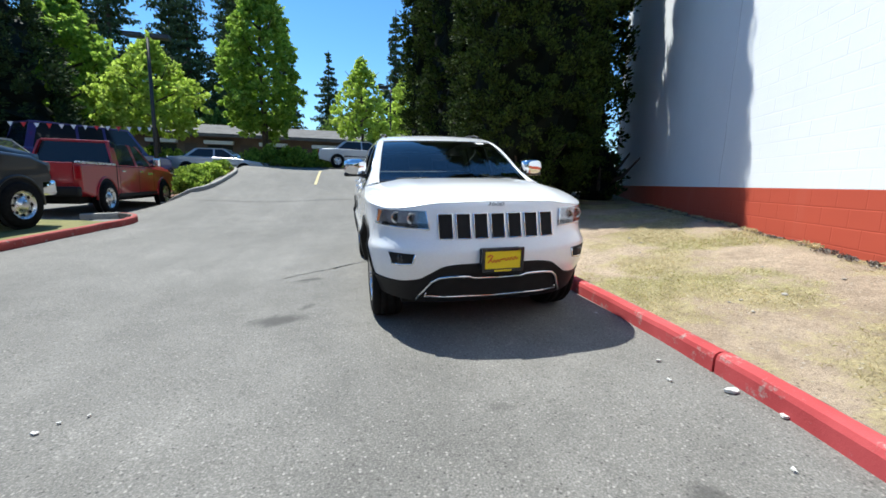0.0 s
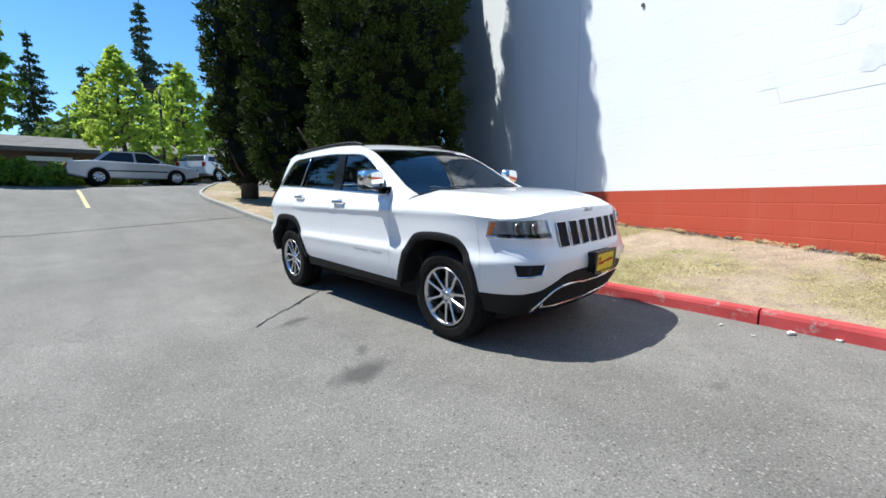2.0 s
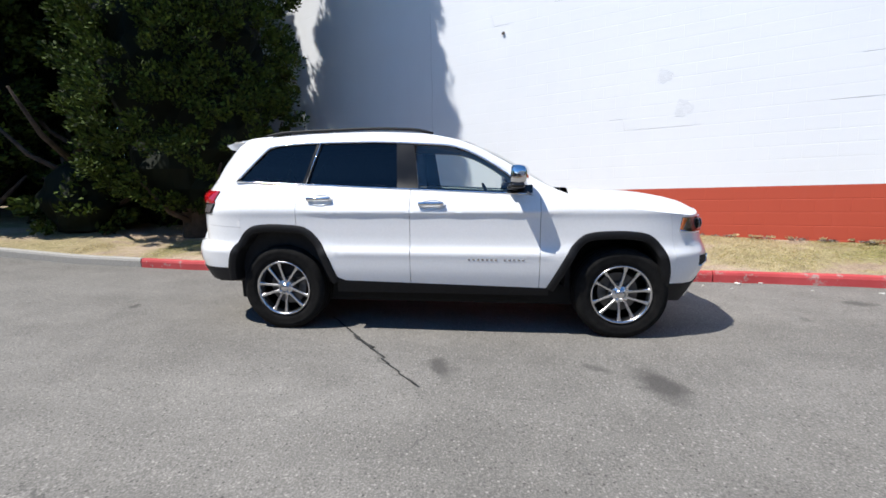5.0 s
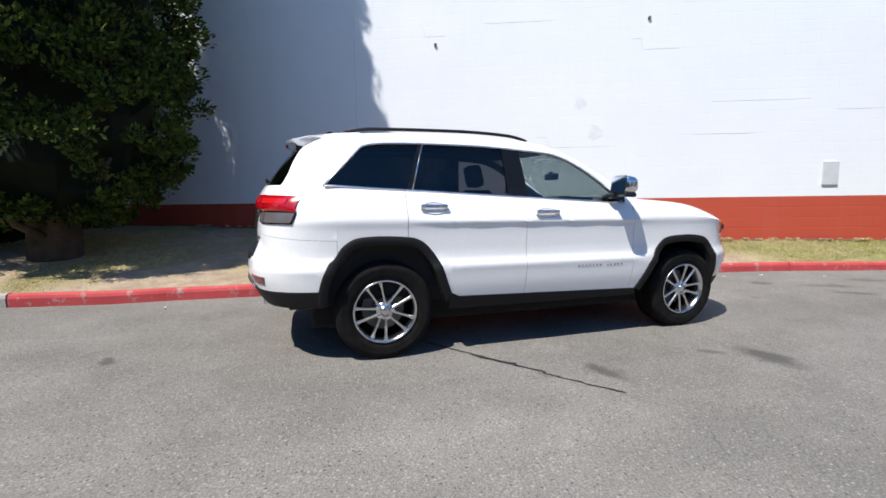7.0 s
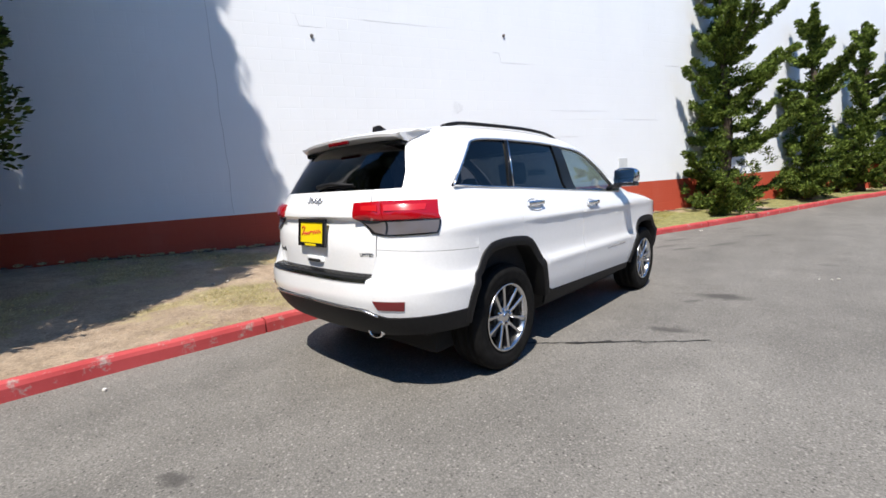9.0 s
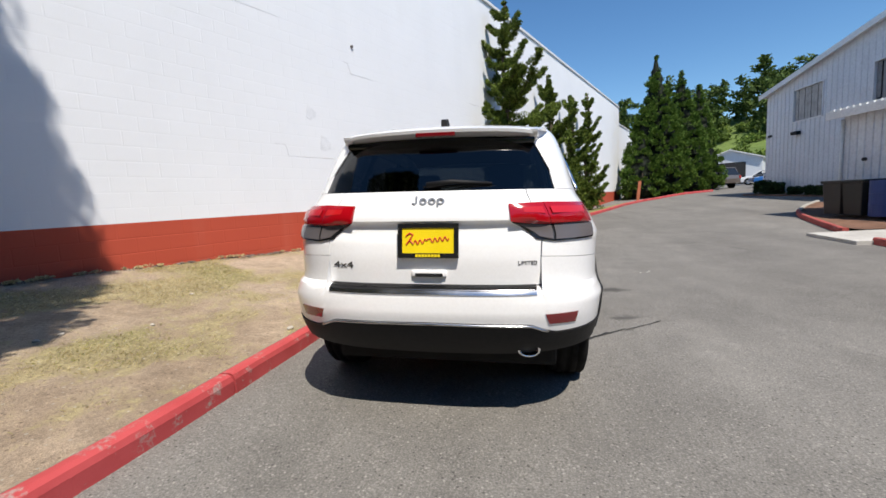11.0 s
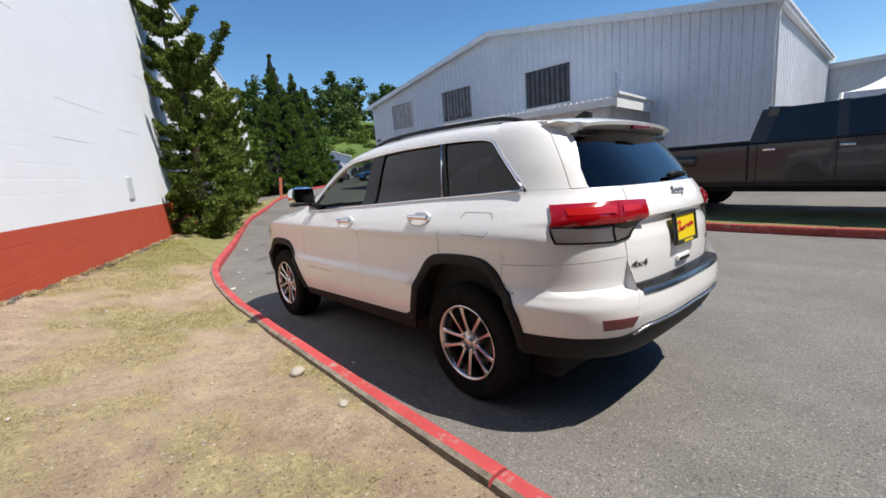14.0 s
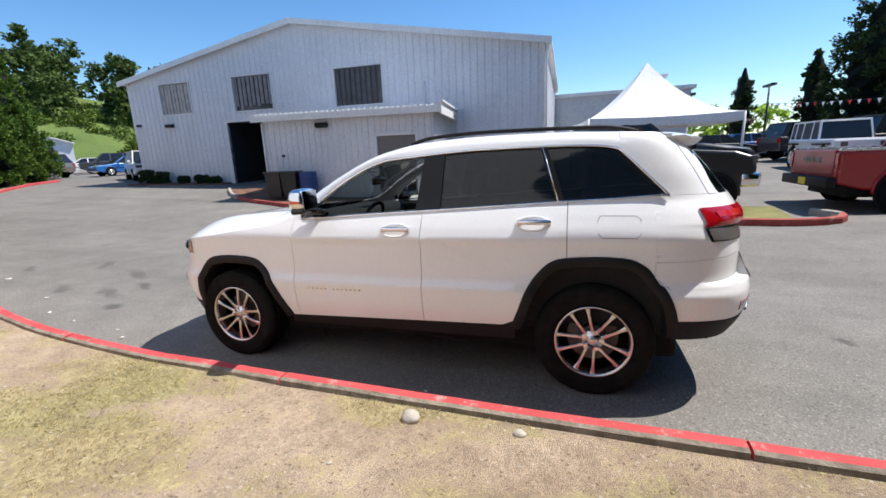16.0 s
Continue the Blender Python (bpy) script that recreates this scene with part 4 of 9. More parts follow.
    ring = [(y, spline(BELT, y)) for y in mid(-0.66, 1.84, 24)] + [(1.565 + (1.575 - z) / 0.285 * 0.275, z) for z in mid(1.30, 1.56, 6)] + [(y, spline(DLO, y)) for y in mid(1.555, -0.655, 40)]
    bm = bmesh.new()
    tube(bm, [Vector((s * (spline(HALF, z) + 0.003), y, z)) for y, z in ring], 0.0075, 6)
    part("window_moulding", bm, CHROME, car, "bright moulding round the side glass", smooth=True)

    # wheel arch trims and liners
    for name, arch in (("rear", REAR_ARCH), ("front", FRONT_ARCH)):
        line = smooth_line([(a, b, 0) for a, b in arch], 0.03)
        if name == "front":
            line = [Vector((line[0].x + 0.012, 0.315, 0))] + line
        line = line if name == "front" else line + [Vector((1.90, 0.46, 0))]
        cy = sum(p.x for p in line) / len(line)
        grid, inw, liner = [], [], []
        for i, p in enumerate(line):
            d = (line[min(i + 1, len(line) - 1)] - line[max(0, i - 1)]).normalized()
            n2 = Vector((d.y, -d.x, 0))
            if (Vector((cy, 0.45, 0)) - p).dot(n2) < 0:
                n2 = -n2
            q = girth(c_at_y(p.x), p.y)
            x0 = q.x
            nn = girth_n(c_at_y(p.x), p.y)
            col = []
            for o, dx in ((-0.006, 0.001), (-0.003, 0.010), (0.012, 0.017), (0.040, 0.014), (0.058, 0.006), (0.062, -0.03), (0.060, -0.09)):
                col.append(Vector((s * (x0 + dx * nn.x), q.y + n2.x * o + dx * nn.y, p.y + n2.y * o)))
            grid.append(col)
            last = col[-1]
            liner.append([last, Vector((s * 0.80, last.y - n2.x * 0.01, last.z - n2.y * 0.01)), Vector((s * 0.52, last.y - n2.x * 0.02, last.z - n2.y * 0.02)), Vector((s * 0.50, cy, 0.5))])
        sheet("arch_trim", grid, BLACK_TRIM, car, s > 0, label="black plastic wheel-arch trim")
        sheet("wheel_well", liner, DARK_GAP, car, s > 0)

    # door handles: chrome bar over a cupped recess
    for y, z in ((1.065, 1.140), (0.120, 1.098)):
        h = part("door_handle", boxed(-0.014, 0.014, -0.105, 0.105, -0.016, 0.016, 0.012, pose(s * (spline(HALF, z) + 0.028), y, z + 0.006, 0, 0, 0)), CHROME, car, "chrome door handle", smooth=True)
        bm = bmesh.new()
        ring = [(y - 0.01 + 0.105 * math.cos(t), z - 0.006 + 0.042 * math.sin(t)) for t in mid(0, 2 * math.pi, 28)]
        tube(bm, [Vector((s * (spline(HALF, zz) + 0.001), yy, zz)) for yy, zz in ring], 0.007, 8, False)
        part("handle_cup", bm, WHITE_PAINT, h, "", smooth=True)
        for e in (-0.09, 0.09):
            part("handle_foot", boxed(-0.02, 0.02, e - 0.013, e + 0.013, -0.012, 0.012, 0.003, pose(s * (spline(HALF, z) + 0.015), y, z)), CHROME, h)

    # door mirror
    mz, my = 1.335, -0.565
    mirror = part("mirror_arm", boxed(-0.08, 0.06, -0.045, 0.045, -0.025, 0.02, 0.018, pose(s * 0.87, my + 0.03, 1.225, 0, s * -14, 0)), GLOSS_BLACK, car, smooth=True)
    bm = bmesh.new()
    bmesh.ops.create_uvsphere(bm, u_segments=24, v_segments=14, radius=1)
    for v in bm.verts:
        x, y, z = v.co
        k = 1 / max(1e-6, (abs(x) ** 3.2 + abs(z) ** 3.2 + abs(y) ** 3.2) ** (1 / 3.2))
        v.co = Vector((x * k * 0.118, min(0.045, y * k * 0.085), z * k * 0.083 + (0.012 if z > 0 else 0) * s * 0))
    bmesh.ops.transform(bm, matrix=pose(s * 0.99, my, mz - 0.01, 4, 0, s * 6), verts=bm.verts)
    part("mirror_cap", bm, CHROME, mirror, "chrome mirror housing", smooth=True)
    part("mirror_base", boxed(-0.112, 0.112, -0.06, 0.05, -0.095, -0.052, 0.02, pose(s * 0.99, my, mz - 0.012, 4, 0, s * 6)), GLOSS_BLACK, mirror, smooth=True)
    part("mirror_glass", boxed(-0.1, 0.1, 0.046, 0.050, -0.066, 0.062, 0.002, pose(s * 0.99, my, mz - 0.01, 4, 0, s * 6)), CHROME, mirror)
    part("mirror_sail", boxed(-0.004, 0.004, -0.09, 0.09, -0.03, 0.04, 0.003, pose(s * 0.868, -0.60, 1.212, 0, s * -20, 0)), GLOSS_BLACK, mirror)

    # roof rail: a bar on two feet
    bm = bmesh.new()
    rr = [(s * 0.585, y, z) for y, z in ((1.68, 1.680), (1.58, 1.706), (1.40, 1.724), (0.75, 1.740), (0.40, 1.732), (0.24, 1.716), (0.14, 1.688))]
    tube(bm, smooth_line(rr, 0.06), 0.013, 8)
    part("roof_rail", bm, BLACK_TRIM, car, "dark roof rail", smooth=True)

    # head lamp: dark bowl, two projectors, amber side piece, bright lip, clear lens
    ho, hob, hi_, hib = c_at_x(0.862, 0.995), c_at_x(0.875, 0.876), c_at_x(0.535, 0.99), c_at_x(0.515, 0.845)
    lamp = quad("headlight", [(hib, 0.850), (hob, 0.880), (hi_, 0.985), (ho, 0.992)], 18, 8, LAMP_BOWL, car, s, 0.003, 0.01, "clear headlight with a bright bowl and two projectors")
    quad("lamp_bezel", [(hib, 0.856), (hob - 0.08, 0.876), (hib, 0.892), (hob - 0.08, 0.900)], 14, 3, GLOSS_BLACK, lamp, s, 0.007, 0.004)
    quad("amber_reflector", [(hob - 0.030, 0.895), (hob - 0.008, 0.897), (ho - 0.045, 0.978), (ho - 0.015, 0.984)], 4, 4, LAMP_AMBER, lamp, s, 0.006, 0.003)
    for cc, zz, r in ((c_at_x(0.63, 0.925), 0.928, 0.044), (c_at_x(0.735, 0.93), 0.934, 0.047)):
        p, n = girth(cc, zz) + girth_n(cc, zz) * 0.004, Vector((0, -1, 0.05))
        q = Vector((s * p.x, p.y, p.z))
        m = Matrix.Translation(q) @ n.to_track_quat("Z", "Y").to_matrix().to_4x4()
        bm = bmesh.new()
        lathe(bm, [(r, 0.0), (r, 0.005), (r * 0.93, 0.007), (r * 0.86, 0.004), (r * 0.7, 0.003)], m, 24)
        part("lamp_ring", bm, LAMP_BOWL, lamp, smooth=True)
        bm = bmesh.new()
        lathe(bm, [(r * 0.74, 0.003), (r * 0.6, 0.007), (r * 0.3, 0.010), (0, 0.011)], m, 20)
        part("projector", bm, LAMP_CLEAR, lamp, smooth=True)
        bm = bmesh.new()
        lathe(bm, [(r * 0.76, 0.003), (0, 0.003)], m, 20)
        part("reflector_bowl", bm, GLOSS_BLACK, lamp)
    bm = bmesh.new()
    tube(bm, on_body([(hi_, 0.985), (hib, 0.852), ((hib + hob) / 2, 0.863), (hob, 0.884)], s, 0.012), 0.007, 6)
    part("lamp_lip", bm, CHROME, lamp, smooth=True)
    quad("lens", [(hib, 0.848), (hob, 0.878), (hi_, 0.988), (ho, 0.995)], 18, 8, LAMP_CLEAR, lamp, s, 0.014, 0.012)
    # fog lamp in its black mouth with a bright lower lip
    f0, f1 = c_at_x(0.625, 0.65), c_at_x(0.805, 0.65)
    fog = quad("fog_lamp", [(f0 + 0.025, 0.600), (f1 - 0.02, 0.598), (f0, 0.676), (f1, 0.684)], 8, 5, DARK_GAP, car, s, 0.003, 0.004, "fog lamp in a black recess")
    bm = bmesh.new()
    tube(bm, on_body([(f0, 0.67), (f0 + 0.022, 0.602), ((f0 + f1) / 2, 0.594), (f1 - 0.02, 0.596)], s, 0.006), 0.008, 6)
    part("bright_lip", bm, CHROME, fog, smooth=True)
    p = girth((f0 + f1) / 2, 0.64)
    bm = bmesh.new()
    lathe(bm, [(0.034, 0), (0.030, 0.012), (0, 0.014)], Matrix.Translation((s * p.x, p.y, p.z)) @ Vector((0, -1, 0)).to_track_quat("Z", "Y").to_matrix().to_4x4(), 20)
    part("fog_glass", bm, LAMP_CLEAR, fog, smooth=True)

    # tail lamp: red above, clear band below, split by the tailgate's gap
    to, ti = c_at_y(2.0, 1.19), c_at_x(0.395, 1.19, True)
    tm = c_at_x(0.60, 1.19, True)
    tail = quad("tail_lamp", [(to + 0.03, 1.103), (tm - 0.0015, 1.106), (to, 1.207), (tm - 0.0015, 1.212)], 12, 8, LAMP_RED, car, s, 0.012, 0.016, "red tail lamp with a clear lower band", 0.010)
    quad("inner_lens", [(tm + 0.0015, 1.106), (ti - 0.01, 1.124), (tm + 0.0015, 1.212), (ti - 0.02, 1.206)], 10, 8, LAMP_RED, tail, s, 0.012, 0.016, "", 0.008)
    quad("clear_band", [(to + 0.06, 1.022), (tm - 0.0015, 1.012), (to + 0.03, 1.099), (tm - 0.0015, 1.102)], 10, 4, GLOSS_BLACK, tail, s, 0.008, 0.012, "clear lower lens in a dark bezel")
    quad("clear_lens", [(to + 0.07, 1.030), (tm - 0.006, 1.021), (to + 0.045, 1.094), (tm - 0.006, 1.096)], 6, 3, LAMP_BAND, tail, s, 0.012, 0.004)
    quad("clear_inner", [(tm + 0.0015, 1.012), (ti - 0.10, 1.026), (tm + 0.0015, 1.102), (ti - 0.014, 1.119)], 8, 4, GLOSS_BLACK, tail, s, 0.008, 0.012)
    quad("reverse_lens", [(tm + 0.008, 1.022), (ti - 0.115, 1.035), (tm + 0.008, 1.096), (ti - 0.035, 1.110)], 6, 3, LAMP_BAND, tail, s, 0.012, 0.004)
    # a lighter band shows through the red lens
    quad("lit_band", [(to + 0.10, 1.150), (tm - 0.02, 1.152), (to + 0.08, 1.182), (tm - 0.02, 1.186)], 8, 3, LAMP_RED_LIGHT, tail, s, 0.0225, 0.003)
    quad("lit_band", [(tm + 0.02, 1.152), (ti - 0.07, 1.160), (tm + 0.02, 1.186), (ti - 0.07, 1.184)], 8, 3, LAMP_RED_LIGHT, tail, s, 0.0210, 0.003)
    # white surround of the rear screen, wider towards its top
    cols = []
    for k in range(9):
        col = []
        for v in mid(0, 1, 16):
            z = 1.287 + 0.350 * v
            c0, c1 = c_at_x(0.715, 1.30, True), c_at_x(0.690 - 0.175 * v - 0.03 * max(0, 1 - v * 8), z, True)
            c = c0 + (c1 - c0) * k / 8
            p = girth(c, z) + girth_n(c, z) * 0.003
            col.append(Vector((s * p.x, p.y, p.z)))
        cols.append(col)
    sheet("screen_surround", cols, WHITE_PAINT, car, s < 0, 0.012, [[Vector((0, -0.7, -0.7))] * 17] * 9)
    # reflector low in the rear bumper
    r0, r1 = c_at_x(0.765, 0.62, True), c_at_x(0.615, 0.62, True)
    quad("reflector", [(r0, 0.590), (r1 - 0.01, 0.592), (r0 - 0.012, 0.646), (r1 + 0.012, 0.646)], 6, 3, LAMP_RED_DARK, car, s, 0.004, 0.006, "red rear reflector")

# white edge strip under the valance line at the tail, and the chrome step pad
bm = bmesh.new()
tube(bm, [Vector((-p.x, p.y, p.z)) for p in on_body([(c, flank_low(c) - 0.004) for c in mid(c_at_x(0.62, 0.6, True), 3.0, 12)], 1, 0.012)] + [p for p in on_body([(c, flank_low(c) - 0.004) for c in mid(3.0, c_at_x(0.62, 0.6, True), 12)], 1, 0.012)], 0.007, 6)
part("bumper_moulding", bm, SATIN, car, "satin moulding on the rear bumper", smooth=True)
def step_row(z, out, up):
    row = []
    for x in mid(-0.56, 0.56, 28):
        c = c_at_x(x, z, True)
        p = girth(c, z) + girth_n(c, z) * out
        row.append(Vector((math.copysign(p.x, x), p.y, p.z + up)))
    return row


rows = [step_row(0.790, 0.003, 0.0), step_row(0.776, 0.004, 0.005), step_row(0.769, 0.002, 0.006), step_row(0.762, 0.005, 0.004)]
step = sheet("bumper_step", [list(t) for t in zip(*rows)], BLACK_TRIM, car, True, label="ribbed black bumper step with a chrome edge")
for i in range(4):
    bm = bmesh.new()
    tube(bm, [a.lerp(b, 0.15 + 0.22 * i) + Vector((0, 0, 0.002)) for a, b in zip(rows[1], rows[2])], 0.003, 5)
    part("step_rib", bm, GLOSS_BLACK, step)
rows = [step_row(0.766, 0.004, 0.004), step_row(0.760, 0.006, 0.0), step_row(0.748, 0.006, 0.0), step_row(0.744, 0.001, 0.0)]
sheet("step_edge", [list(t) for t in zip(*rows)], SATIN, step, True)


def roof_z(x, y):
    xe, ze = roof_edge(y)
    return ze + 0.034 * (1 - min(1, abs(x) / xe) ** 2.2)


grid = []
for y in mid(-0.075, 1.87, 40):
    xe, _ = roof_edge(y)
    col = []
    for f in mid(-1, 1, 24):
        front = max(0.0, 1 - (y + 0.075) / 0.5) * 0.13 * (1 - f * f)
        col.append(Vector((f * xe, y - front, roof_z(f * xe, y) - front * 0.28)))
    grid.append(col)
sheet("roof", grid, WHITE_PAINT, car, True, 0.02, [[Vector((0, 0, -1))] * 25] * 41)

# windscreen, with its black border, and the cowl below it
def screen_point(f, v, off=0.0):
    y = -0.93 + (-0.075 + 0.93) * v
    xe, ze = roof_edge(y)
    xe -= 0.03
    bow = 0.15 * (1 - f * f)
    return Vector((f * xe, y - bow * (1 - 0.12 * v), ze - 0.006 - 0.004 * f * f - bow * 0.27 * (1 - v) + off + 0.018 * math.sin(math.pi * v)))


sheet("windscreen", [[screen_point(f, v) for v in mid(0.02, 1.0, 16)] for f in mid(-1, 1, 24)], SCREEN_PANE, car, False, label="green-tinted laminated windscreen")
for a, b, c0, c1 in ((-1, 1, 0.965, 1.005), (-1, 1, -0.02, 0.04)):
    sheet("screen_border", [[screen_point(f, v, 0.002) for v in mid(c0, c1, 3)] for f in mid(a, b, 24)], GLOSS_BLACK, car)
sheet("sticker", [[screen_point(f, v, 0.004) for v in mid(0.875, 0.935, 2)] for f in mid(0.66, 0.83, 4)], STICKER, car, False, label="white paper sticker in the windscreen's corner")
bm = bmesh.new()
tube(bm, [screen_point(-0.06, 0.62, -0.05), screen_point(-0.06, 0.72, -0.06)], 0.01, 6)
box(bm, -0.11, 0.11, -0.02, 0.02, -0.035, 0.035, 0.015, Matrix.Translation(screen_point(-0.06, 0.70, -0.10)))
part("inside_mirror", bm, GLOSS_BLACK, car, smooth=True)
for x0, x1 in ((-0.60, -0.02), (0.12, 0.66)):
    bm = bmesh.new()
    tube(bm, [screen_point(x0 / 0.75, 0.05, 0.012), screen_point((x0 + x1) / 1.5, 0.075, 0.022), screen_point(x1 / 0.75, 0.03, 0.012)], 0.009, 6)
    part("wiper", bm, BLACK_TRIM, car, "black wiper", smooth=True)

# hood and wing tops: from the rim to the middle line
HOOD_MID = ((-2.12, 1.05), (-2.05, 1.087), (-1.90, 1.135), (-1.63, 1.180), (-1.24, 1.205), (-1.0, 1.215))
rim_c = mid(0.0, 1.0, 34) + mid(1.02, c_at_y(-0.965), 10)


def hood_col(c):
    p = girth(c, fender_top(c))
    q = rim_c.index(c) / (len(rim_c) - 1)
    ym = -2.110 + 1.015 * q ** 1.25
    col = []
    for k in range(25):
        t = (k / 24) ** 1.25
        x, y = p.x * (1 - t), p.y + (ym - p.y) * t
        top = spline(HOOD_MID, y) - 0.045 * (x / 0.9) ** 2.6
        d = math.hypot(p.x - x, p.y - y)
        e = 1 - math.exp(-d / 0.14)
        ridge = 0.010 * math.exp(-((x - 0.56) / 0.09) ** 2) * min(1, d / 0.2)
        col.append(Vector((x, y, p.z + (max(top, p.z) - p.z) * e + ridge)))
    return col


cols = [hood_col(c) for c in rim_c]
for s in (-1, 1):
    sheet("wing_top", [[Vector((s * p.x, p.y, p.z)) for p in col[:3]] for col in cols], WHITE_PAINT, car, s < 0)
    sheet("hood" if s < 0 else "hood_half", [[Vector((s * p.x, p.y, p.z)) for p in col[2:]] for col in cols], WHITE_PAINT, car, s < 0)
grid = [[Vector((f * 0.80, -1.09 - 0.06 * (1 - f * f) + 0.14 * f * f, 1.198 - 0.055 * f * f)), Vector((f * 0.79, -0.97 - 0.13 * (1 - f * f) + 0.03 * f * f, 1.200 - 0.02 * f * f))] for f in mid(-1, 1, 20)]
sheet("cowl", grid, BLACK_TRIM, car)

# grille: seven upright slots with bright rims
grille = part("grille", boxed(-0.47, 0.47, -2.08, -2.06, 0.78, 0.98, 0.01), DARK_GAP, car, "seven-slot grille with bright rims")
for i in range(7):
    xc = (i - 3) * 0.133
    s = -1 if xc < 0 else 1
    pts = []
    for dx, z in ((-0.051, 0.782), (0.051, 0.782), (0.053, 0.962), (-0.053, 0.962)):
        x = xc + dx
        c = c_at_x(x, z)
        p = girth(c, z) + girth_n(c, z) * 0.004
        pts.append(Vector((math.copysign(p.x, x), p.y, p.z)))
    verts = pts + [p + Vector((0, 0.03, 0)) for p in pts]
    slot = raw("grille_slot", verts, [(3, 2, 1, 0), (0, 1, 5, 4), (1, 2, 6, 5), (2, 3, 7, 6), (3, 0, 4, 7)][::1], DARK_GAP, grille)
    bm = bmesh.new()
    ring = [p + Vector((0, -0.002, 0)) for p in pts]
    tube(bm, ring + [ring[0]], 0.0055, 6)
    part("slot_rim", bm, CHROME, slot, smooth=True)
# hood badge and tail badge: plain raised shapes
for y, z, w, tilt, sgn in ((-2.132, 1.030, 0.14, 82, -1), (2.318, 1.228, 0.19, 86, 1)):
    badge = thing("badge_base", "", "")
    badge.parent = car
    badge.name = "badge"
    for k in ("label", "category"):
        if k in badge:
            del badge[k]
    bm = bmesh.new()
    h = w * 0.17
    place = pose(0, y - 0.004, z, 24, 0, 0) if sgn < 0 else pose(0, girth(3.0, z).y + 0.004, z, -14, 0, 180)
    thick = w * 0.034
    tube(bm, [place @ Vector(p) for p in ((-0.36 * w, 0, 0.9 * h), (-0.36 * w, 0, -0.1 * h), (-0.40 * w, 0, -0.45 * h), (-0.48 * w, 0, -0.25 * h))], thick, 6)
    for k in range(3):
        xc = (-0.17 + 0.25 * k) * w
        tube(bm, [place @ Vector((xc + 0.085 * w * math.cos(a), 0, 0.46 * h * math.sin(a))) for a in mid(0, 2 * math.pi, 18)], thick, 6, False)
    tube(bm, [place @ Vector((0.245 * w, 0, 0.4 * h)), place @ Vector((0.245 * w, 0, -1.0 * h))], thick, 6)
    part("badge_shape", bm, BADGE_SILVER, badge)

# lower front: black mouth with a bright outline
for s in (-1, 1):
    bm = bmesh.new()
    path = [(0.60, 0.300), (0.555, 0.375), (0.50, 0.465), (0.45, 0.498), (0.36, 0.508), (0.23, 0.507), (0.19, 0.492), (0.0, 0.488)]
    tube(bm, on_body([(c_at_x(x, z), z) for x, z in path], s, 0.014), 0.011, 8)
    part("mouth_moulding", bm, CHROME, car, smooth=True)
    bm = bmesh.new()
    tube(bm, on_body([(c_at_x(x, z), z) for x, z in ((0.53, 0.365), (0.545, 0.335), (0.40, 0.325), (0.0, 0.320))], s, 0.016), 0.009, 8)
    part("lower_moulding", bm, CHROME, car, smooth=True)
    quad("mouth", [(0.0, 0.335), (c_at_x(0.50, 0.35), 0.345), (0.0, 0.478), (c_at_x(0.46, 0.48), 0.485)], 12, 6, DARK_GAP, car, s, 0.011, 0.004, "dark lower air mouth")

# number plates with dark frames and a coloured dealer insert
for y, z, tilt, sgn in ((-2.288, 0.632, 4, -1), (2.352, 1.022, 6, 1)):
    m = pose(0, y, z, tilt if sgn < 0 else -tilt, 0, 0 if sgn < 0 else 180)
    plate = part("number_plate", boxed(-0.150, 0.150, -0.004, 0.006, -0.076, 0.076, 0.003, m), PLATE_YELLOW, car, "yellow dealer plate in a black frame")
    bm = bmesh.new()
    for b in ((-0.163, 0.163, 0.068, 0.092), (-0.163, 0.163, -0.090, -0.064), (-0.163, -0.138, -0.07, 0.07), (0.138, 0.163, -0.07, 0.07)):
        box(bm, b[0], b[1], -0.011, 0.010, b[2], b[3], 0.004, m)
    part("plate_frame", bm, GLOSS_BLACK, plate)
    bm = bmesh.new()
    stroke = [(-0.118, 0.026), (-0.098, 0.042), (-0.080, 0.034), (-0.094, 0.010), (-0.116, -0.018), (-0.098, 0.006), (-0.078, -0.016)]
    tube(bm, [m @ Vector((x, -0.006, z)) for x, z in stroke], 0.0042, 6)
    tube(bm, [m @ Vector((-0.074 + 0.186 * u, -0.006, -0.008 + 0.022 * u + 0.0105 * math.sin(u * 44) + (0.020 * math.exp(-((u - 0.40) / 0.03) ** 2)))) for u in mid(0, 1, 90)], 0.0030, 5)
    part("print", bm, PLATE_RED, plate)
    bm = bmesh.new()
    for k in range(8):
        box(bm, -0.066 + 0.017 * k, -0.053 + 0.017 * k, -0.014, -0.010, -0.084, -0.070, 0.0, m)
    part("frame_print", bm, PLATE_YELLOW, plate)
part("front_plate_bracket", boxed(-0.16, 0.16, -2.278, -2.19, 0.555, 0.715, 0.015), BLACK_TRIM, car)

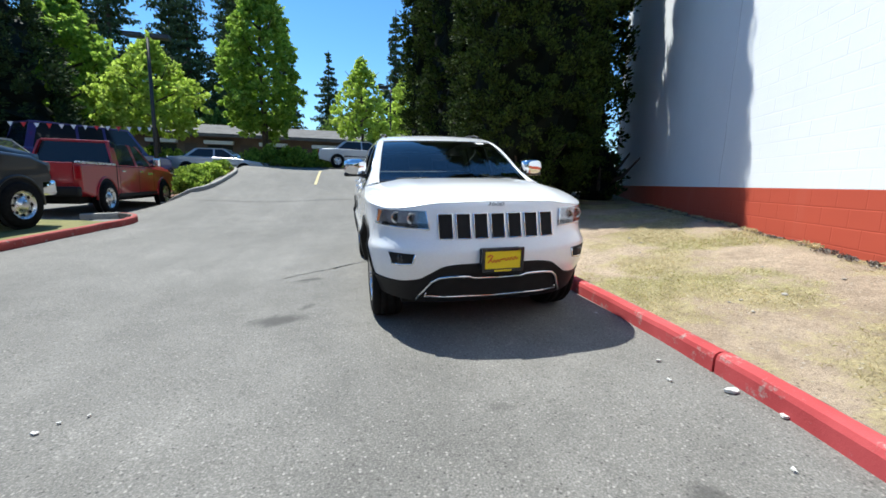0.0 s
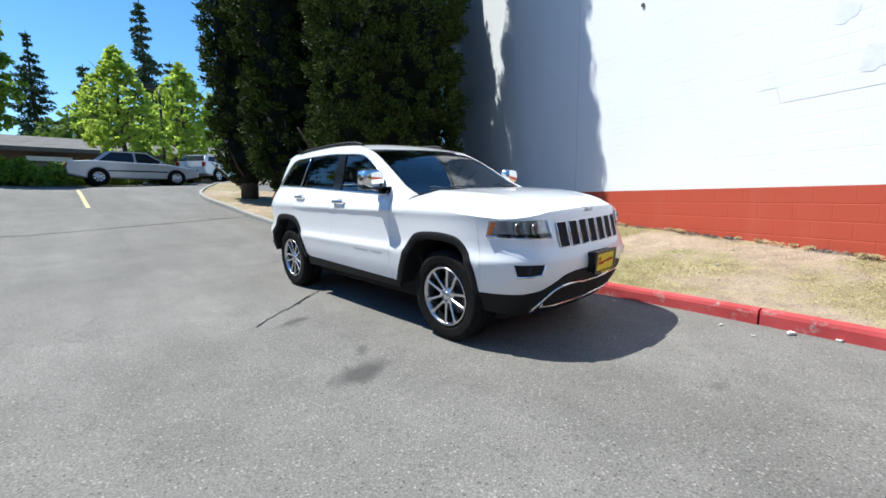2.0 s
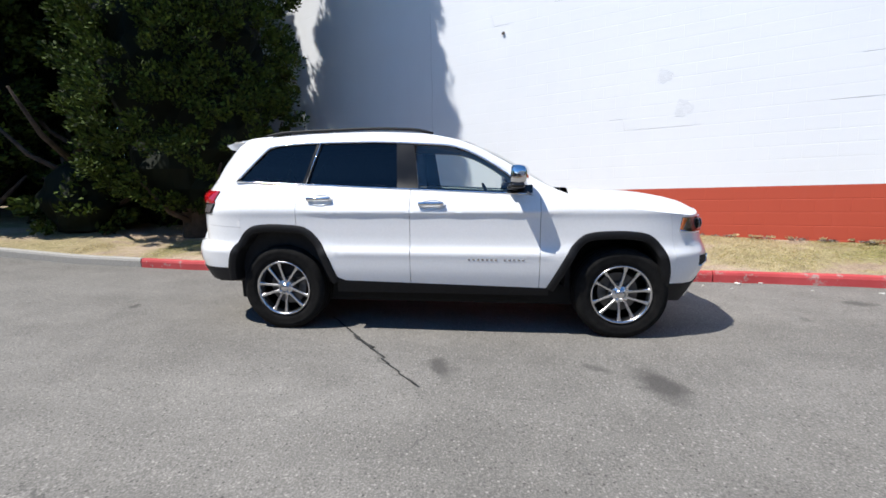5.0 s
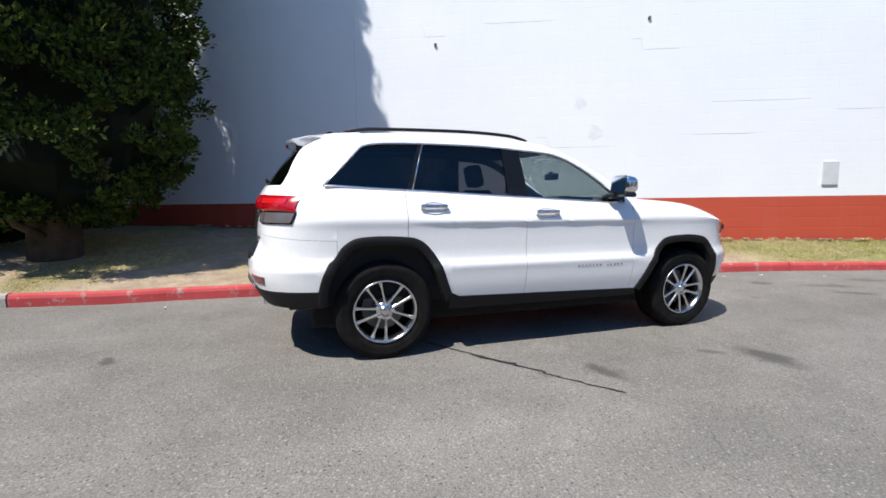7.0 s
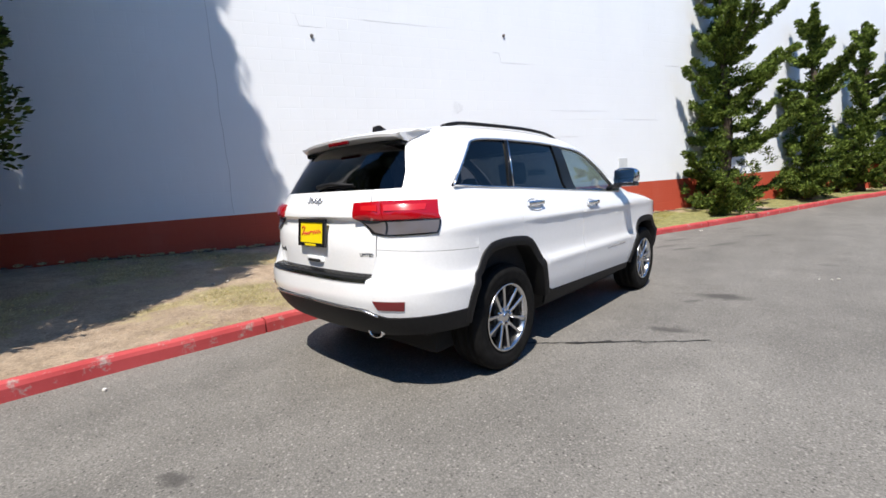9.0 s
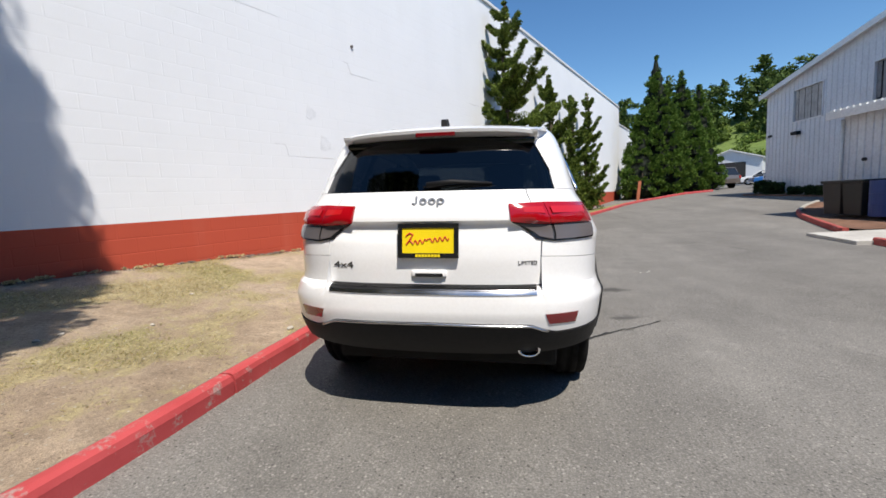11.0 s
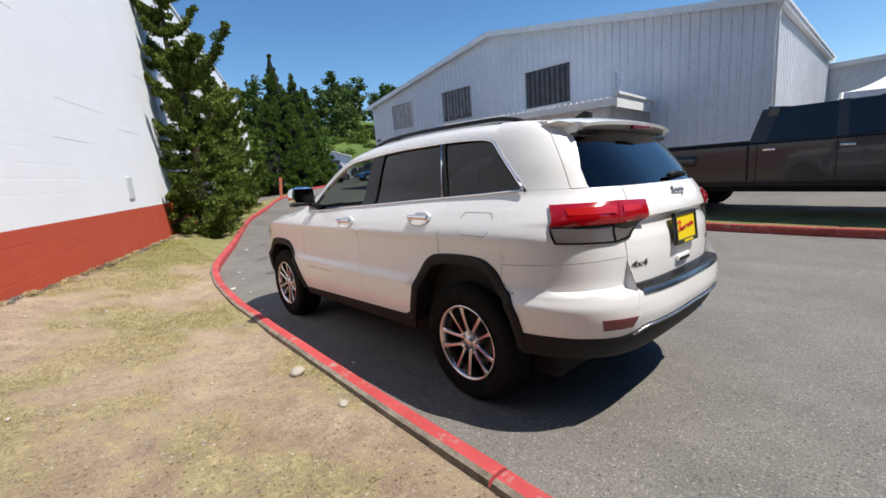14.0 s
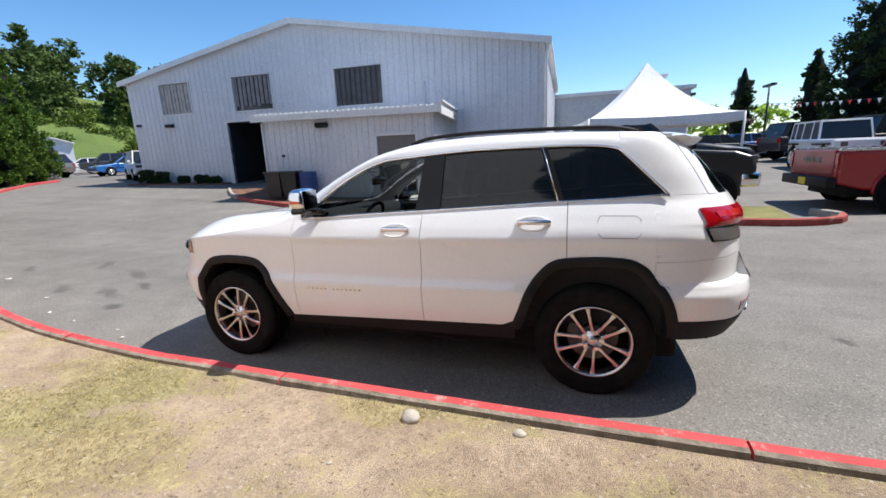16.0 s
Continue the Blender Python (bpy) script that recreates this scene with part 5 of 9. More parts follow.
# rear window, spoiler with brake lamp, wiper, tailgate pull
for s in (-1, 1):
    panel("rear_screen", mid(c_at_x(0.66, 1.30, True), 3.0, 24), lambda c: 1.286, lambda c: 1.66, 14, REAR_PANE, car, s, -0.004, 0.0)
grid = []
for f in mid(-1, 1, 26):
    x = f * 0.575
    edge = 2.105 - 0.055 * f * f - 0.02 * abs(f) ** 7
    dz = -0.012 * f * f - 0.012 * abs(f) ** 8
    zt = roof_z(x * 0.93, 1.84)
    wide = 1 + 0.11 * abs(f) ** 3
    grid.append([Vector((x * wide, 1.84, zt + 0.002 - 0.03 * abs(f) ** 12)), Vector((x * (1 + (wide - 1) * 0.7), 1.94, roof_z(x * 0.93, 1.93) + 0.004 + dz * 0.6)), Vector((x, edge - 0.03, 1.648 + dz)), Vector((x, edge, 1.635 + dz)), Vector((x, edge - 0.005, 1.618 + dz)),
                 Vector((x, edge - 0.05, 1.608 + dz)), Vector((x * 0.98, 1.97, 1.596 + dz)), Vector((x * 0.97, 1.90, 1.594 + dz))])
spoiler = sheet("spoiler", grid, WHITE_PAINT, car, True)
for col, s in ((grid[0], -1), (grid[-1], 1)):
    raw("spoiler_end", list(col), [tuple(range(8))[::s]], WHITE_PAINT, spoiler)
    bm = bmesh.new()
    prism(bm, [(1.84, 1.664), (2.045, 1.622), (2.040, 1.608), (2.005, 1.578), (1.95, 1.570), (1.84, 1.60)], -0.022, 0.022, Matrix(((0, 0, 1, s * 0.552), (1, 0, 0, 0), (0, 1, 0, 0), (0, 0, 0, 1))))
    part("spoiler_fin", bm, WHITE_PAINT, spoiler)
part("brake_lamp", boxed(-0.115, 0.115, 2.085, 2.105, 1.596, 1.620, 0.006), LAMP_RED_DARK, spoiler, "dark red high brake lamp")
part("spoiler_shade", boxed(-0.56, 0.56, 1.96, 2.02, 1.55, 1.588, 0.012), GLOSS_BLACK, spoiler)
wip = thing("x", "", "")
wip.name, wip.parent = "rear_wiper", car
for k in ("label", "category"):
    if k in wip:
        del wip[k]
bm = bmesh.new()
tube(bm, [(0.02, 2.268, 1.316), (-0.12, 2.263, 1.332), (-0.33, 2.235, 1.318)], [0.016, 0.012, 0.008], 8)
part("wiper_arm", bm, BLACK_TRIM, wip, smooth=True)
bm = bmesh.new()
tube(bm, [(0.04, 2.262, 1.306), (-0.15, 2.255, 1.312), (-0.36, 2.225, 1.302)], 0.007, 6)
part("wiper_blade", bm, RUBBER, wip, smooth=True)
pull = part("tailgate_pull", boxed(-0.095, 0.095, 2.332, 2.352, 0.828, 0.868, 0.01), WHITE_PAINT, car, smooth=True)
part("pull_slot", boxed(-0.075, 0.075, 2.350, 2.356, 0.832, 0.850, 0.004), DARK_GAP, pull)

# floor pan and tail pipe
part("floor_pan", boxed(-0.70, 0.70, -1.85, 1.95, 0.215, 0.40, 0.03), DARK_GAP, car)
bm = bmesh.new()
lathe(bm, [(0.042, -0.14), (0.046, -0.004), (0.044, 0.003), (0.037, 0.003), (0.034, -0.004), (0.033, -0.13), (0, -0.13)], pose(-0.525, 2.285, 0.430, -90, 0, 8) @ Matrix.Diagonal((1.35, 0.85, 1, 1)), 24)
part("tail_pipe", bm, CHROME, car, "bright oval tail pipe", smooth=True)
# fuel flap outline on the left quarter
flap = [(c_at_y(y), z) for y, z in ((1.46, 1.178), (1.66, 1.176), (1.682, 1.155), (1.684, 1.072), (1.66, 1.050), (1.47, 1.052), (1.448, 1.074), (1.442, 1.155), (1.46, 1.178))]
bm = bmesh.new()
tube(bm, on_body(flap, 1, -0.0005), 0.0018, 5)
part("fuel_flap", bm, DARK_GAP, car)
for s in (-1, 1):
    # model lettering on the doors, too small to read: plain bars
    bm = bmesh.new()
    for k in range(13):
        y = -0.63 + 0.036 * k
        if k != 5:
            box(bm, -0.001, 0.001, y, y + 0.018, -0.0065, 0.0065, 0.0, pose(s * (spline(HALF, 0.655) + 0.001), 0, 0.655))
    part("door_lettering", bm, SATIN, car, kind="stuff")


def lettering(text, size, material, parent, m, name="lettering"):
    cu = bpy.data.curves.new("t", "FONT")
    cu.body, cu.size, cu.extrude, cu.align_x = text, size, 0.003, "CENTER"
    ob = bpy.data.objects.new("t", cu)
    dg = bpy.context.evaluated_depsgraph_get()
    me = bpy.data.meshes.new_from_object(ob.evaluated_get(dg))
    bpy.data.objects.remove(ob)
    bpy.data.curves.remove(cu)
    me.transform(m)
    me.materials.clear()
    return part_mesh(name, me, material, parent)


def on_gate(x, z):
    c = c_at_x(x, z, True)
    p, n = girth(c, z), girth_n(c, z)
    p, n = Vector((math.copysign(p.x, x), p.y, p.z)), Vector((math.copysign(n.x, x), n.y, n.z))
    u = Vector((0, 0, 1)).cross(n).normalized()
    v = n.cross(u)
    return Matrix(((u.x, v.x, n.x, p.x), (u.y, v.y, n.y, p.y), (u.z, v.z, n.z, p.z), (0, 0, 0, 1)))


lettering("4x4", 0.050, ALLOY_DARK, car, on_gate(0.492, 0.872) @ Matrix.Diagonal((1.7, 1, 1, 1)))
lettering("LIMITED", 0.028, ALLOY_DARK, car, on_gate(-0.515, 0.895))


# wheels
def wheel_parts(parent, material_rim=SATIN):
    """Tyre, ten-spoke rim, brake disc, cap and nuts, about the x axis, its face to +x; axle at the origin."""
    turn = pose(0, 0, 0, 0, 90, 0)
    bm = bmesh.new()
    prof = [(0.232, -0.118), (0.262, -0.132), (0.33, -0.136), (0.368, -0.125), (0.384, -0.105), (0.386, -0.075), (0.380, -0.072), (0.380, -0.064), (0.387, -0.061), (0.3875, -0.02), (0.381, -0.017),
            (0.381, 0.017), (0.3875, 0.02), (0.387, 0.061), (0.380, 0.064), (0.380, 0.072), (0.386, 0.075), (0.384, 0.105), (0.368, 0.125), (0.345, 0.133), (0.33, 0.138), (0.322, 0.136), (0.285, 0.137), (0.262, 0.132), (0.240, 0.120), (0.232, 0.112)]
    prof = [(0.232 + (r - 0.232) * 0.90, w * 0.95) for r, w in prof]
    lathe(bm, prof, turn, 72)
    part("tyre", bm, RUBBER, parent, "black tyre with a worn tread", smooth=True)
    bm = bmesh.new()
    lathe(bm, [(0.238, 0.118), (0.240, 0.126), (0.232, 0.129), (0.222, 0.118), (0.214, 0.09), (0.208, 0.0), (0.206, -0.10)], turn, 64)
    rim = part("rim", bm, material_rim, parent, "polished ten-spoke alloy rim", smooth=True)
    bm = bmesh.new()
    for k in range(5):
        base = 72 * k + 90
        for d in (-11.5, 11.5):
            a = radians(base + d)
            ar = radians(base + d * 1.22)
            r0, r1 = 0.060, 0.226
            p0 = Vector((math.cos(radians(base + d * 1.95)) * r0, math.sin(radians(base + d * 1.95)) * r0))
            p1 = Vector((math.cos(ar) * r1, math.sin(ar) * r1))
            dirv = (p1 - p0).normalized()
            n = Vector((-dirv.y, dirv.x))
            sect = []
            for t, w, top in ((0, 0.013, 0.098), (0.3, 0.0105, 0.106), (0.7, 0.011, 0.114), (0.92, 0.015, 0.118), (1.0, 0.022, 0.118)):
                c = p0.lerp(p1, t)
                sect.append([bm.verts.new((h, *(c + n * o))) for h, o in ((top - 0.045, -w), (top - 0.006, -w), (top, -w * 0.6), (top, w * 0.6), (top - 0.006, w), (top - 0.045, w))])
            for u, v in zip(sect, sect[1:]):
                for j in range(5):
                    bm.faces.new((u[j], u[j + 1], v[j + 1], v[j]))
    bmesh.ops.recalc_face_normals(bm, faces=bm.faces)
    part("spokes", bm, material_rim, rim)
    bm = bmesh.new()
    lathe(bm, [(0.072, 0.06), (0.068, 0.090), (0.058, 0.096), (0.034, 0.100), (0.033, 0.106), (0.028, 0.110), (0, 0.111)], turn, 32)
    part("hub_cap", bm, material_rim, rim, smooth=True)
    for k in range(5):
        a = radians(72 * k + 90 + 36)
        bm = bmesh.new()
        lathe(bm, [(0.016, 0.094), (0.016, 0.099), (0.011, 0.099), (0.011, 0.109), (0.0, 0.111)], pose(0, math.cos(a) * 0.057, math.sin(a) * 0.057) @ turn, 10)
        part("wheel_nut", bm, CHROME, rim)
    bm = bmesh.new()
    lathe(bm, [(0.16, 0.0), (0.16, 0.015), (0.09, 0.015), (0.085, 0.06), (0, 0.06)], turn, 40)
    part("brake_disc", bm, DISC, parent)
    bm = bmesh.new()
    lathe(bm, [(0.232, -0.10), (0.0, -0.09)], turn, 40)
    part("wheel_back", bm, DARK_GAP, parent)


for s in (-1, 1):
    for y in (-1.405, 1.428):
        w = new("wheel")
        w.parent = car
        w.matrix_basis = pose(s * 0.788, y, 0.371, (23 if y > 0 else 50) * 1.0, 0, 0 if s > 0 else 180)
        wheel_parts(w)

# cabin
def seat_at(x, y, rear=False):
    st = new("seat")
    st.parent = car
    st.matrix_basis = pose(x, y, 0.62)
    w = 0.26 if not rear else 0.30
    part("cushion", boxed(-w, w, -0.28, 0.25, -0.10, 0.08, 0.06), CABIN_DARK, st, smooth=True)
    part("backrest", boxed(-w, w, -0.07, 0.08, 0, 0.62, 0.06, pose(0, 0.24, 0.05, -16, 0, 0)), CABIN_DARK, st, smooth=True)
    part("headrest", boxed(-0.13, 0.13, -0.05, 0.05, 0.64, 0.84, 0.05, pose(0, 0.24, 0.05, -14, 0, 0)), CABIN_DARK, st, smooth=True)


for x in (-0.38, 0.38):
    seat_at(x, 0.12)
    seat_at(x, 1.02, True)
part("dashboard", boxed(-0.72, 0.72, -1.0, -0.50, 0.85, 1.185, 0.08), CABIN_DARK, car, smooth=True)
bm = bmesh.new()
tube(bm, [(0.185 * math.cos(a), 0.185 * math.sin(a), 0) for a in mid(0, 2 * math.pi, 32)], 0.016, 8, False)
box(bm, -0.17, 0.17, -0.02, 0.02, -0.01, 0.01, 0.008)
box(bm, -0.02, 0.02, -0.17, 0.0, -0.01, 0.01, 0.008)
lathe(bm, [(0.07, -0.02), (0.06, 0.02), (0, 0.025)], None, 20)
bmesh.ops.transform(bm, matrix=pose(0.38, -0.36, 1.08, 64, 0, 0), verts=bm.verts)
part("steering_wheel", bm, CABIN_DARK, car, smooth=True)
part("cabin_floor", boxed(-0.78, 0.78, -0.9, 2.1, 0.40, 0.46), CABIN_DARK, car)
part("load_cover", boxed(-0.70, 0.70, 1.40, 2.12, 1.02, 1.05, 0.01), CABIN_DARK, car)
for s in (-1, 1):
    part("door_lining", boxed(-0.02, 0.02, -0.72, 2.0, 0.45, 1.155, 0.02, pose(s * 0.80, 0, 0)), CABIN_DARK, car)
grid = [[Vector((f * (roof_edge(y)[0] - 0.04), y, roof_z(f * roof_edge(y)[0], y) - 0.045)) for f in mid(-1, 1, 8)] for y in mid(-0.02, 1.9, 12)]
sheet("headlining", grid, CABIN_GREY, car)
part("firewall", boxed(-0.80, 0.80, -1.02, -0.98, 0.4, 1.12), DARK_GAP, car)
# shark-fin aerial
bm = bmesh.new()
prism(bm, [(1.60, 0), (1.78, 0), (1.775, 0.05), (1.74, 0.062), (1.70, 0.045)], -0.02, 0.02, Matrix(((0, 0, 1, 0), (1, 0, 0, 0), (0, 1, 0, 1.698), (0, 0, 0, 1))))
part("aerial", bm, BLACK_TRIM, car)

# ---- trees ----
CEDAR_LEAF = leaf_mat("cedar_foliage", (0.005, 0.011, 0.0025), (0.086, 0.130, 0.020), 1.6, 0.06)
# near-black: the shade inside a crown, put into the colour of its core
CROWN_CORE_SHADE = leaf_mat("crown_inner_shade", (0.004, 0.007, 0.003), (0.007, 0.012, 0.004), 6, 0.0)
JUNIPER_LEAF = leaf_mat("juniper_foliage", (0.022, 0.044, 0.008), (0.205, 0.275, 0.050), 2.5, 0.12)
MAPLE_LEAF = leaf_mat("maple_leaves", (0.30, 0.42, 0.05), (0.56, 0.68, 0.14), 0.8, 0.6)
MAPLE_DEEP = leaf_mat("deep_maple_leaves", (0.17, 0.29, 0.035), (0.42, 0.57, 0.10), 0.8, 0.58)
HEDGE_LEAF = leaf_mat("hedge_leaves", (0.12, 0.20, 0.024), (0.40, 0.52, 0.08), 1.5, 0.45)
WOOD_LEAF = leaf_mat("woodland_leaves", (0.05, 0.10, 0.018), (0.18, 0.27, 0.05), 0.5, 0.3)
FIR_LEAF = leaf_mat("fir_foliage", (0.040, 0.066, 0.032), (0.105, 0.155, 0.065), 0.3, 0.1)
LOT_FIR_LEAF = leaf_mat("lot_conifer_foliage", (0.012, 0.024, 0.008), (0.060, 0.095, 0.026), 0.8, 0.08)
THUJA_LEAF = leaf_mat("thuja_foliage", (0.030, 0.072, 0.010), (0.125, 0.205, 0.032), 0.9, 0.12)
HILL_LEAF = leaf_mat("hill_foliage", (0.05, 0.095, 0.016), (0.17, 0.24, 0.045), 0.15, 0.2)


def leaf_cloud(rng, centres, radii, per, size, flat=0.5, lean=None, slim=0.55):
    """Small bent leaves round many centres: arrays of corners and faces. lean is one way, or one for each centre."""
    C = np.repeat(np.asarray(centres, float), per, axis=0)
    r = np.repeat(np.asarray(radii, float), per)
    n = len(C)
    d = rng.normal(size=(n, 3))
    d /= np.linalg.norm(d, axis=1)[:, None]
    rad = r * rng.random(n) ** 0.45
    P = C + d * rad[:, None] * np.array([1, 1, flat])
    a = rng.normal(size=(n, 3)) * 0.6 + d
    if lean is not None:
        w = np.asarray(lean, float)
        a = a + (np.repeat(w, per, axis=0) if w.ndim == 2 else w)
    a /= np.linalg.norm(a, axis=1)[:, None]
    b = np.cross(a, rng.normal(size=(n, 3)))
    b /= np.maximum(1e-6, np.linalg.norm(b, axis=1))[:, None]
    s = size * (0.6 + 0.8 * rng.random(n))[:, None]
    V = np.empty((n, 4, 3))
    V[:, 0] = P - a * s
    V[:, 1] = P + b * s * slim
    V[:, 2] = P + a * s
    V[:, 3] = P - b * s * slim + np.cross(a, b) * s * 0.25
    F = np.arange(n * 4).reshape(n, 4)
    return V.reshape(-1, 3), F


def cloud_mesh(name, V, F, material, parent, label="", kind=""):
    me = bpy.data.meshes.new(name)
    me.vertices.add(len(V))
    me.vertices.foreach_set("co", np.asarray(V, dtype=np.float32).ravel())
    me.loops.add(F.size)
    me.loops.foreach_set("vertex_index", F.astype(np.int32).ravel())
    me.polygons.add(len(F))
    me.polygons.foreach_set("loop_start", np.arange(0, F.size, 4, dtype=np.int32))
    me.update(calc_edges=True)
    return part_mesh(name, me, material, parent, label, kind)


def mid_steps(a, b, n):
    return [a + (b - a) * i / n for i in range(n + 1)]


def column_tree(name, label, x, y, height, profile, seed, leaf, core, per=100, size=0.085, clump=0.42, dens=3.0, group="", base=0.5, ragged=1.0):
    """A dense conifer: trunk, an added near-black body for the crown's inner shade, and clumps of foliage over an
    uneven outline.
    """
    rng = np.random.default_rng(seed)
    z0 = base
    tree = thing(name, label, "tree", pose(x, y, z0), group)
    bm = bmesh.new()
    pts = [(0.05 * math.sin(k), 0.05 * math.cos(k * 1.3), -0.3 + height * 0.9 * k / 8) for k in range(9)]
    tube(bm, pts, [0.30 * (1 - k / 9.5) + 0.02 for k in range(9)], 10)
    for k in range(6):
        a = k * 1.1 + seed
        tube(bm, [(0, 0, 0.3 + 0.25 * k), (0.7 * math.cos(a), 0.7 * math.sin(a), 0.6 + 0.3 * k), (1.2 * math.cos(a), 1.2 * math.sin(a), 1.1 + 0.35 * k)], [0.07, 0.05, 0.02], 6)
    part("trunk", bm, BARK, tree, smooth=True)
    # added solid core, painted as inner shade; it also stops light between the leaves
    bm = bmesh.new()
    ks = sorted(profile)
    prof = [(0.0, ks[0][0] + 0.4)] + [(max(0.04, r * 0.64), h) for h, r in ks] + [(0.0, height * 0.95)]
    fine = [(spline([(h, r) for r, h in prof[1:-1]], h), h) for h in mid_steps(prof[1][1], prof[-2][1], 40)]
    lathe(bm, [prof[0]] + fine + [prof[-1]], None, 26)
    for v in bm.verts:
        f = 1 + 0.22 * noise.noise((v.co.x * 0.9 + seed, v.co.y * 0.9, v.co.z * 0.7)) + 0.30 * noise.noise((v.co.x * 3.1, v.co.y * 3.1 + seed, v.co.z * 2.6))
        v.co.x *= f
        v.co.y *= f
    part("crown_shade_core", bm, core, tree)
    cs, rs, lean = [], [], []
    area = sum(2 * math.pi * (ks[i][1] + ks[i + 1][1]) / 2 * (ks[i + 1][0] - ks[i][0]) for i in range(len(ks) - 1))
    widest = max(k[1] for k in ks)
    for i in range(int(area * dens)):
        h = ks[0][0] + (ks[-1][0] - ks[0][0]) * rng.random()
        r = spline(ks, h)
        if rng.random() > (r + 0.3) / (widest + 0.3) or (h > 8.6 and rng.random() < 0.45):
            continue
        a = rng.random() * 2 * math.pi
        lobe = noise.noise((math.cos(a) * 2.2 + seed, math.sin(a) * 2.2, h * 0.75)) + 0.6 * noise.noise((math.cos(a) * 5 + seed, math.sin(a) * 5, h * 1.7))
        rr = max(0.05, r * (1 + ragged * (0.17 * lobe + 0.04 * rng.normal())) - clump * 0.4 - (0.30 * min(r, 1.6) * rng.random() if i % 3 == 0 else 0))
        cs.append((rr * math.cos(a), rr * math.sin(a), h))
        rs.append(clump * (0.5 + 0.6 * rng.random()) * (0.55 + 0.45 * min(1, r)))
        lean.append((math.cos(a) * 0.9, math.sin(a) * 0.9, 0.55))
    V, F = leaf_cloud(rng, cs, rs, per, size, 0.8, lean, 0.5)
    cloud_mesh("crown", V, F, leaf, tree)
    return tree


CEDAR = "tall dense dark-green cedar on the lawn"
column_tree("cedar_tree", CEDAR, 3.5, 5.35, 14.5, ((0.65, 0.9), (1.1, 1.45), (2.0, 1.8), (4.5, 1.93), (7.5, 1.85), (10.5, 1.45), (13, 0.85), (14.5, 0.12)), 3, CEDAR_LEAF, CROWN_CORE_SHADE, 125, 0.038, 0.25, 14.0, "cedars", 0.35)
column_tree("cedar_tree", CEDAR, 2.85, 9.9, 14.0, ((0.75, 0.5), (1.3, 1.0), (3, 1.35), (6, 1.4), (9, 1.2), (12, 0.7), (14, 0.1)), 5, CEDAR_LEAF, CROWN_CORE_SHADE, 80, 0.055, 0.28, 10.0, "cedars", 0.6)
column_tree("cedar_tree", CEDAR, 2.45, 12.7, 14.5, ((0.7, 0.5), (1.4, 0.95), (3, 1.2), (6, 1.3), (9, 1.1), (12, 0.7), (14.5, 0.1)), 8, CEDAR_LEAF, CROWN_CORE_SHADE, 70, 0.06, 0.28, 9.0, "cedars", 1.0)
column_tree("cedar_tree", CEDAR, 4.9, 10.9, 13.0, ((0.3, 1.2), (1.2, 1.7), (4, 1.9), (8, 1.5), (11, 0.8), (13, 0.1)), 14, CEDAR_LEAF, CROWN_CORE_SHADE, 60, 0.07, 0.34, 6.0, "cedars", 0.8)
column_tree("cedar_tree", CEDAR, 5.95, 7.75, 13.0, ((0.3, 1.2), (1.2, 1.6), (4, 1.7), (8, 1.5), (11, 0.9), (13, 0.1)), 11, CEDAR_LEAF, CROWN_CORE_SHADE, 60, 0.07, 0.34, 6.0, "cedars", 0.8)


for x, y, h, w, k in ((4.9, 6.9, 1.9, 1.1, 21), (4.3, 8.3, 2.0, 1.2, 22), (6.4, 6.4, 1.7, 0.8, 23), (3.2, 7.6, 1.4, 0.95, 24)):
    column_tree("evergreen_shrub", "dark dense evergreen shrub in the cedars' shade", x, y, h, ((0.05, w * 0.8), (h * 0.35, w), (h * 0.75, w * 0.75), (h, 0.15)), k, CEDAR_LEAF, CROWN_CORE_SHADE, 50, 0.06, 0.28, 7.0, "shaded shrubs", 0.55)


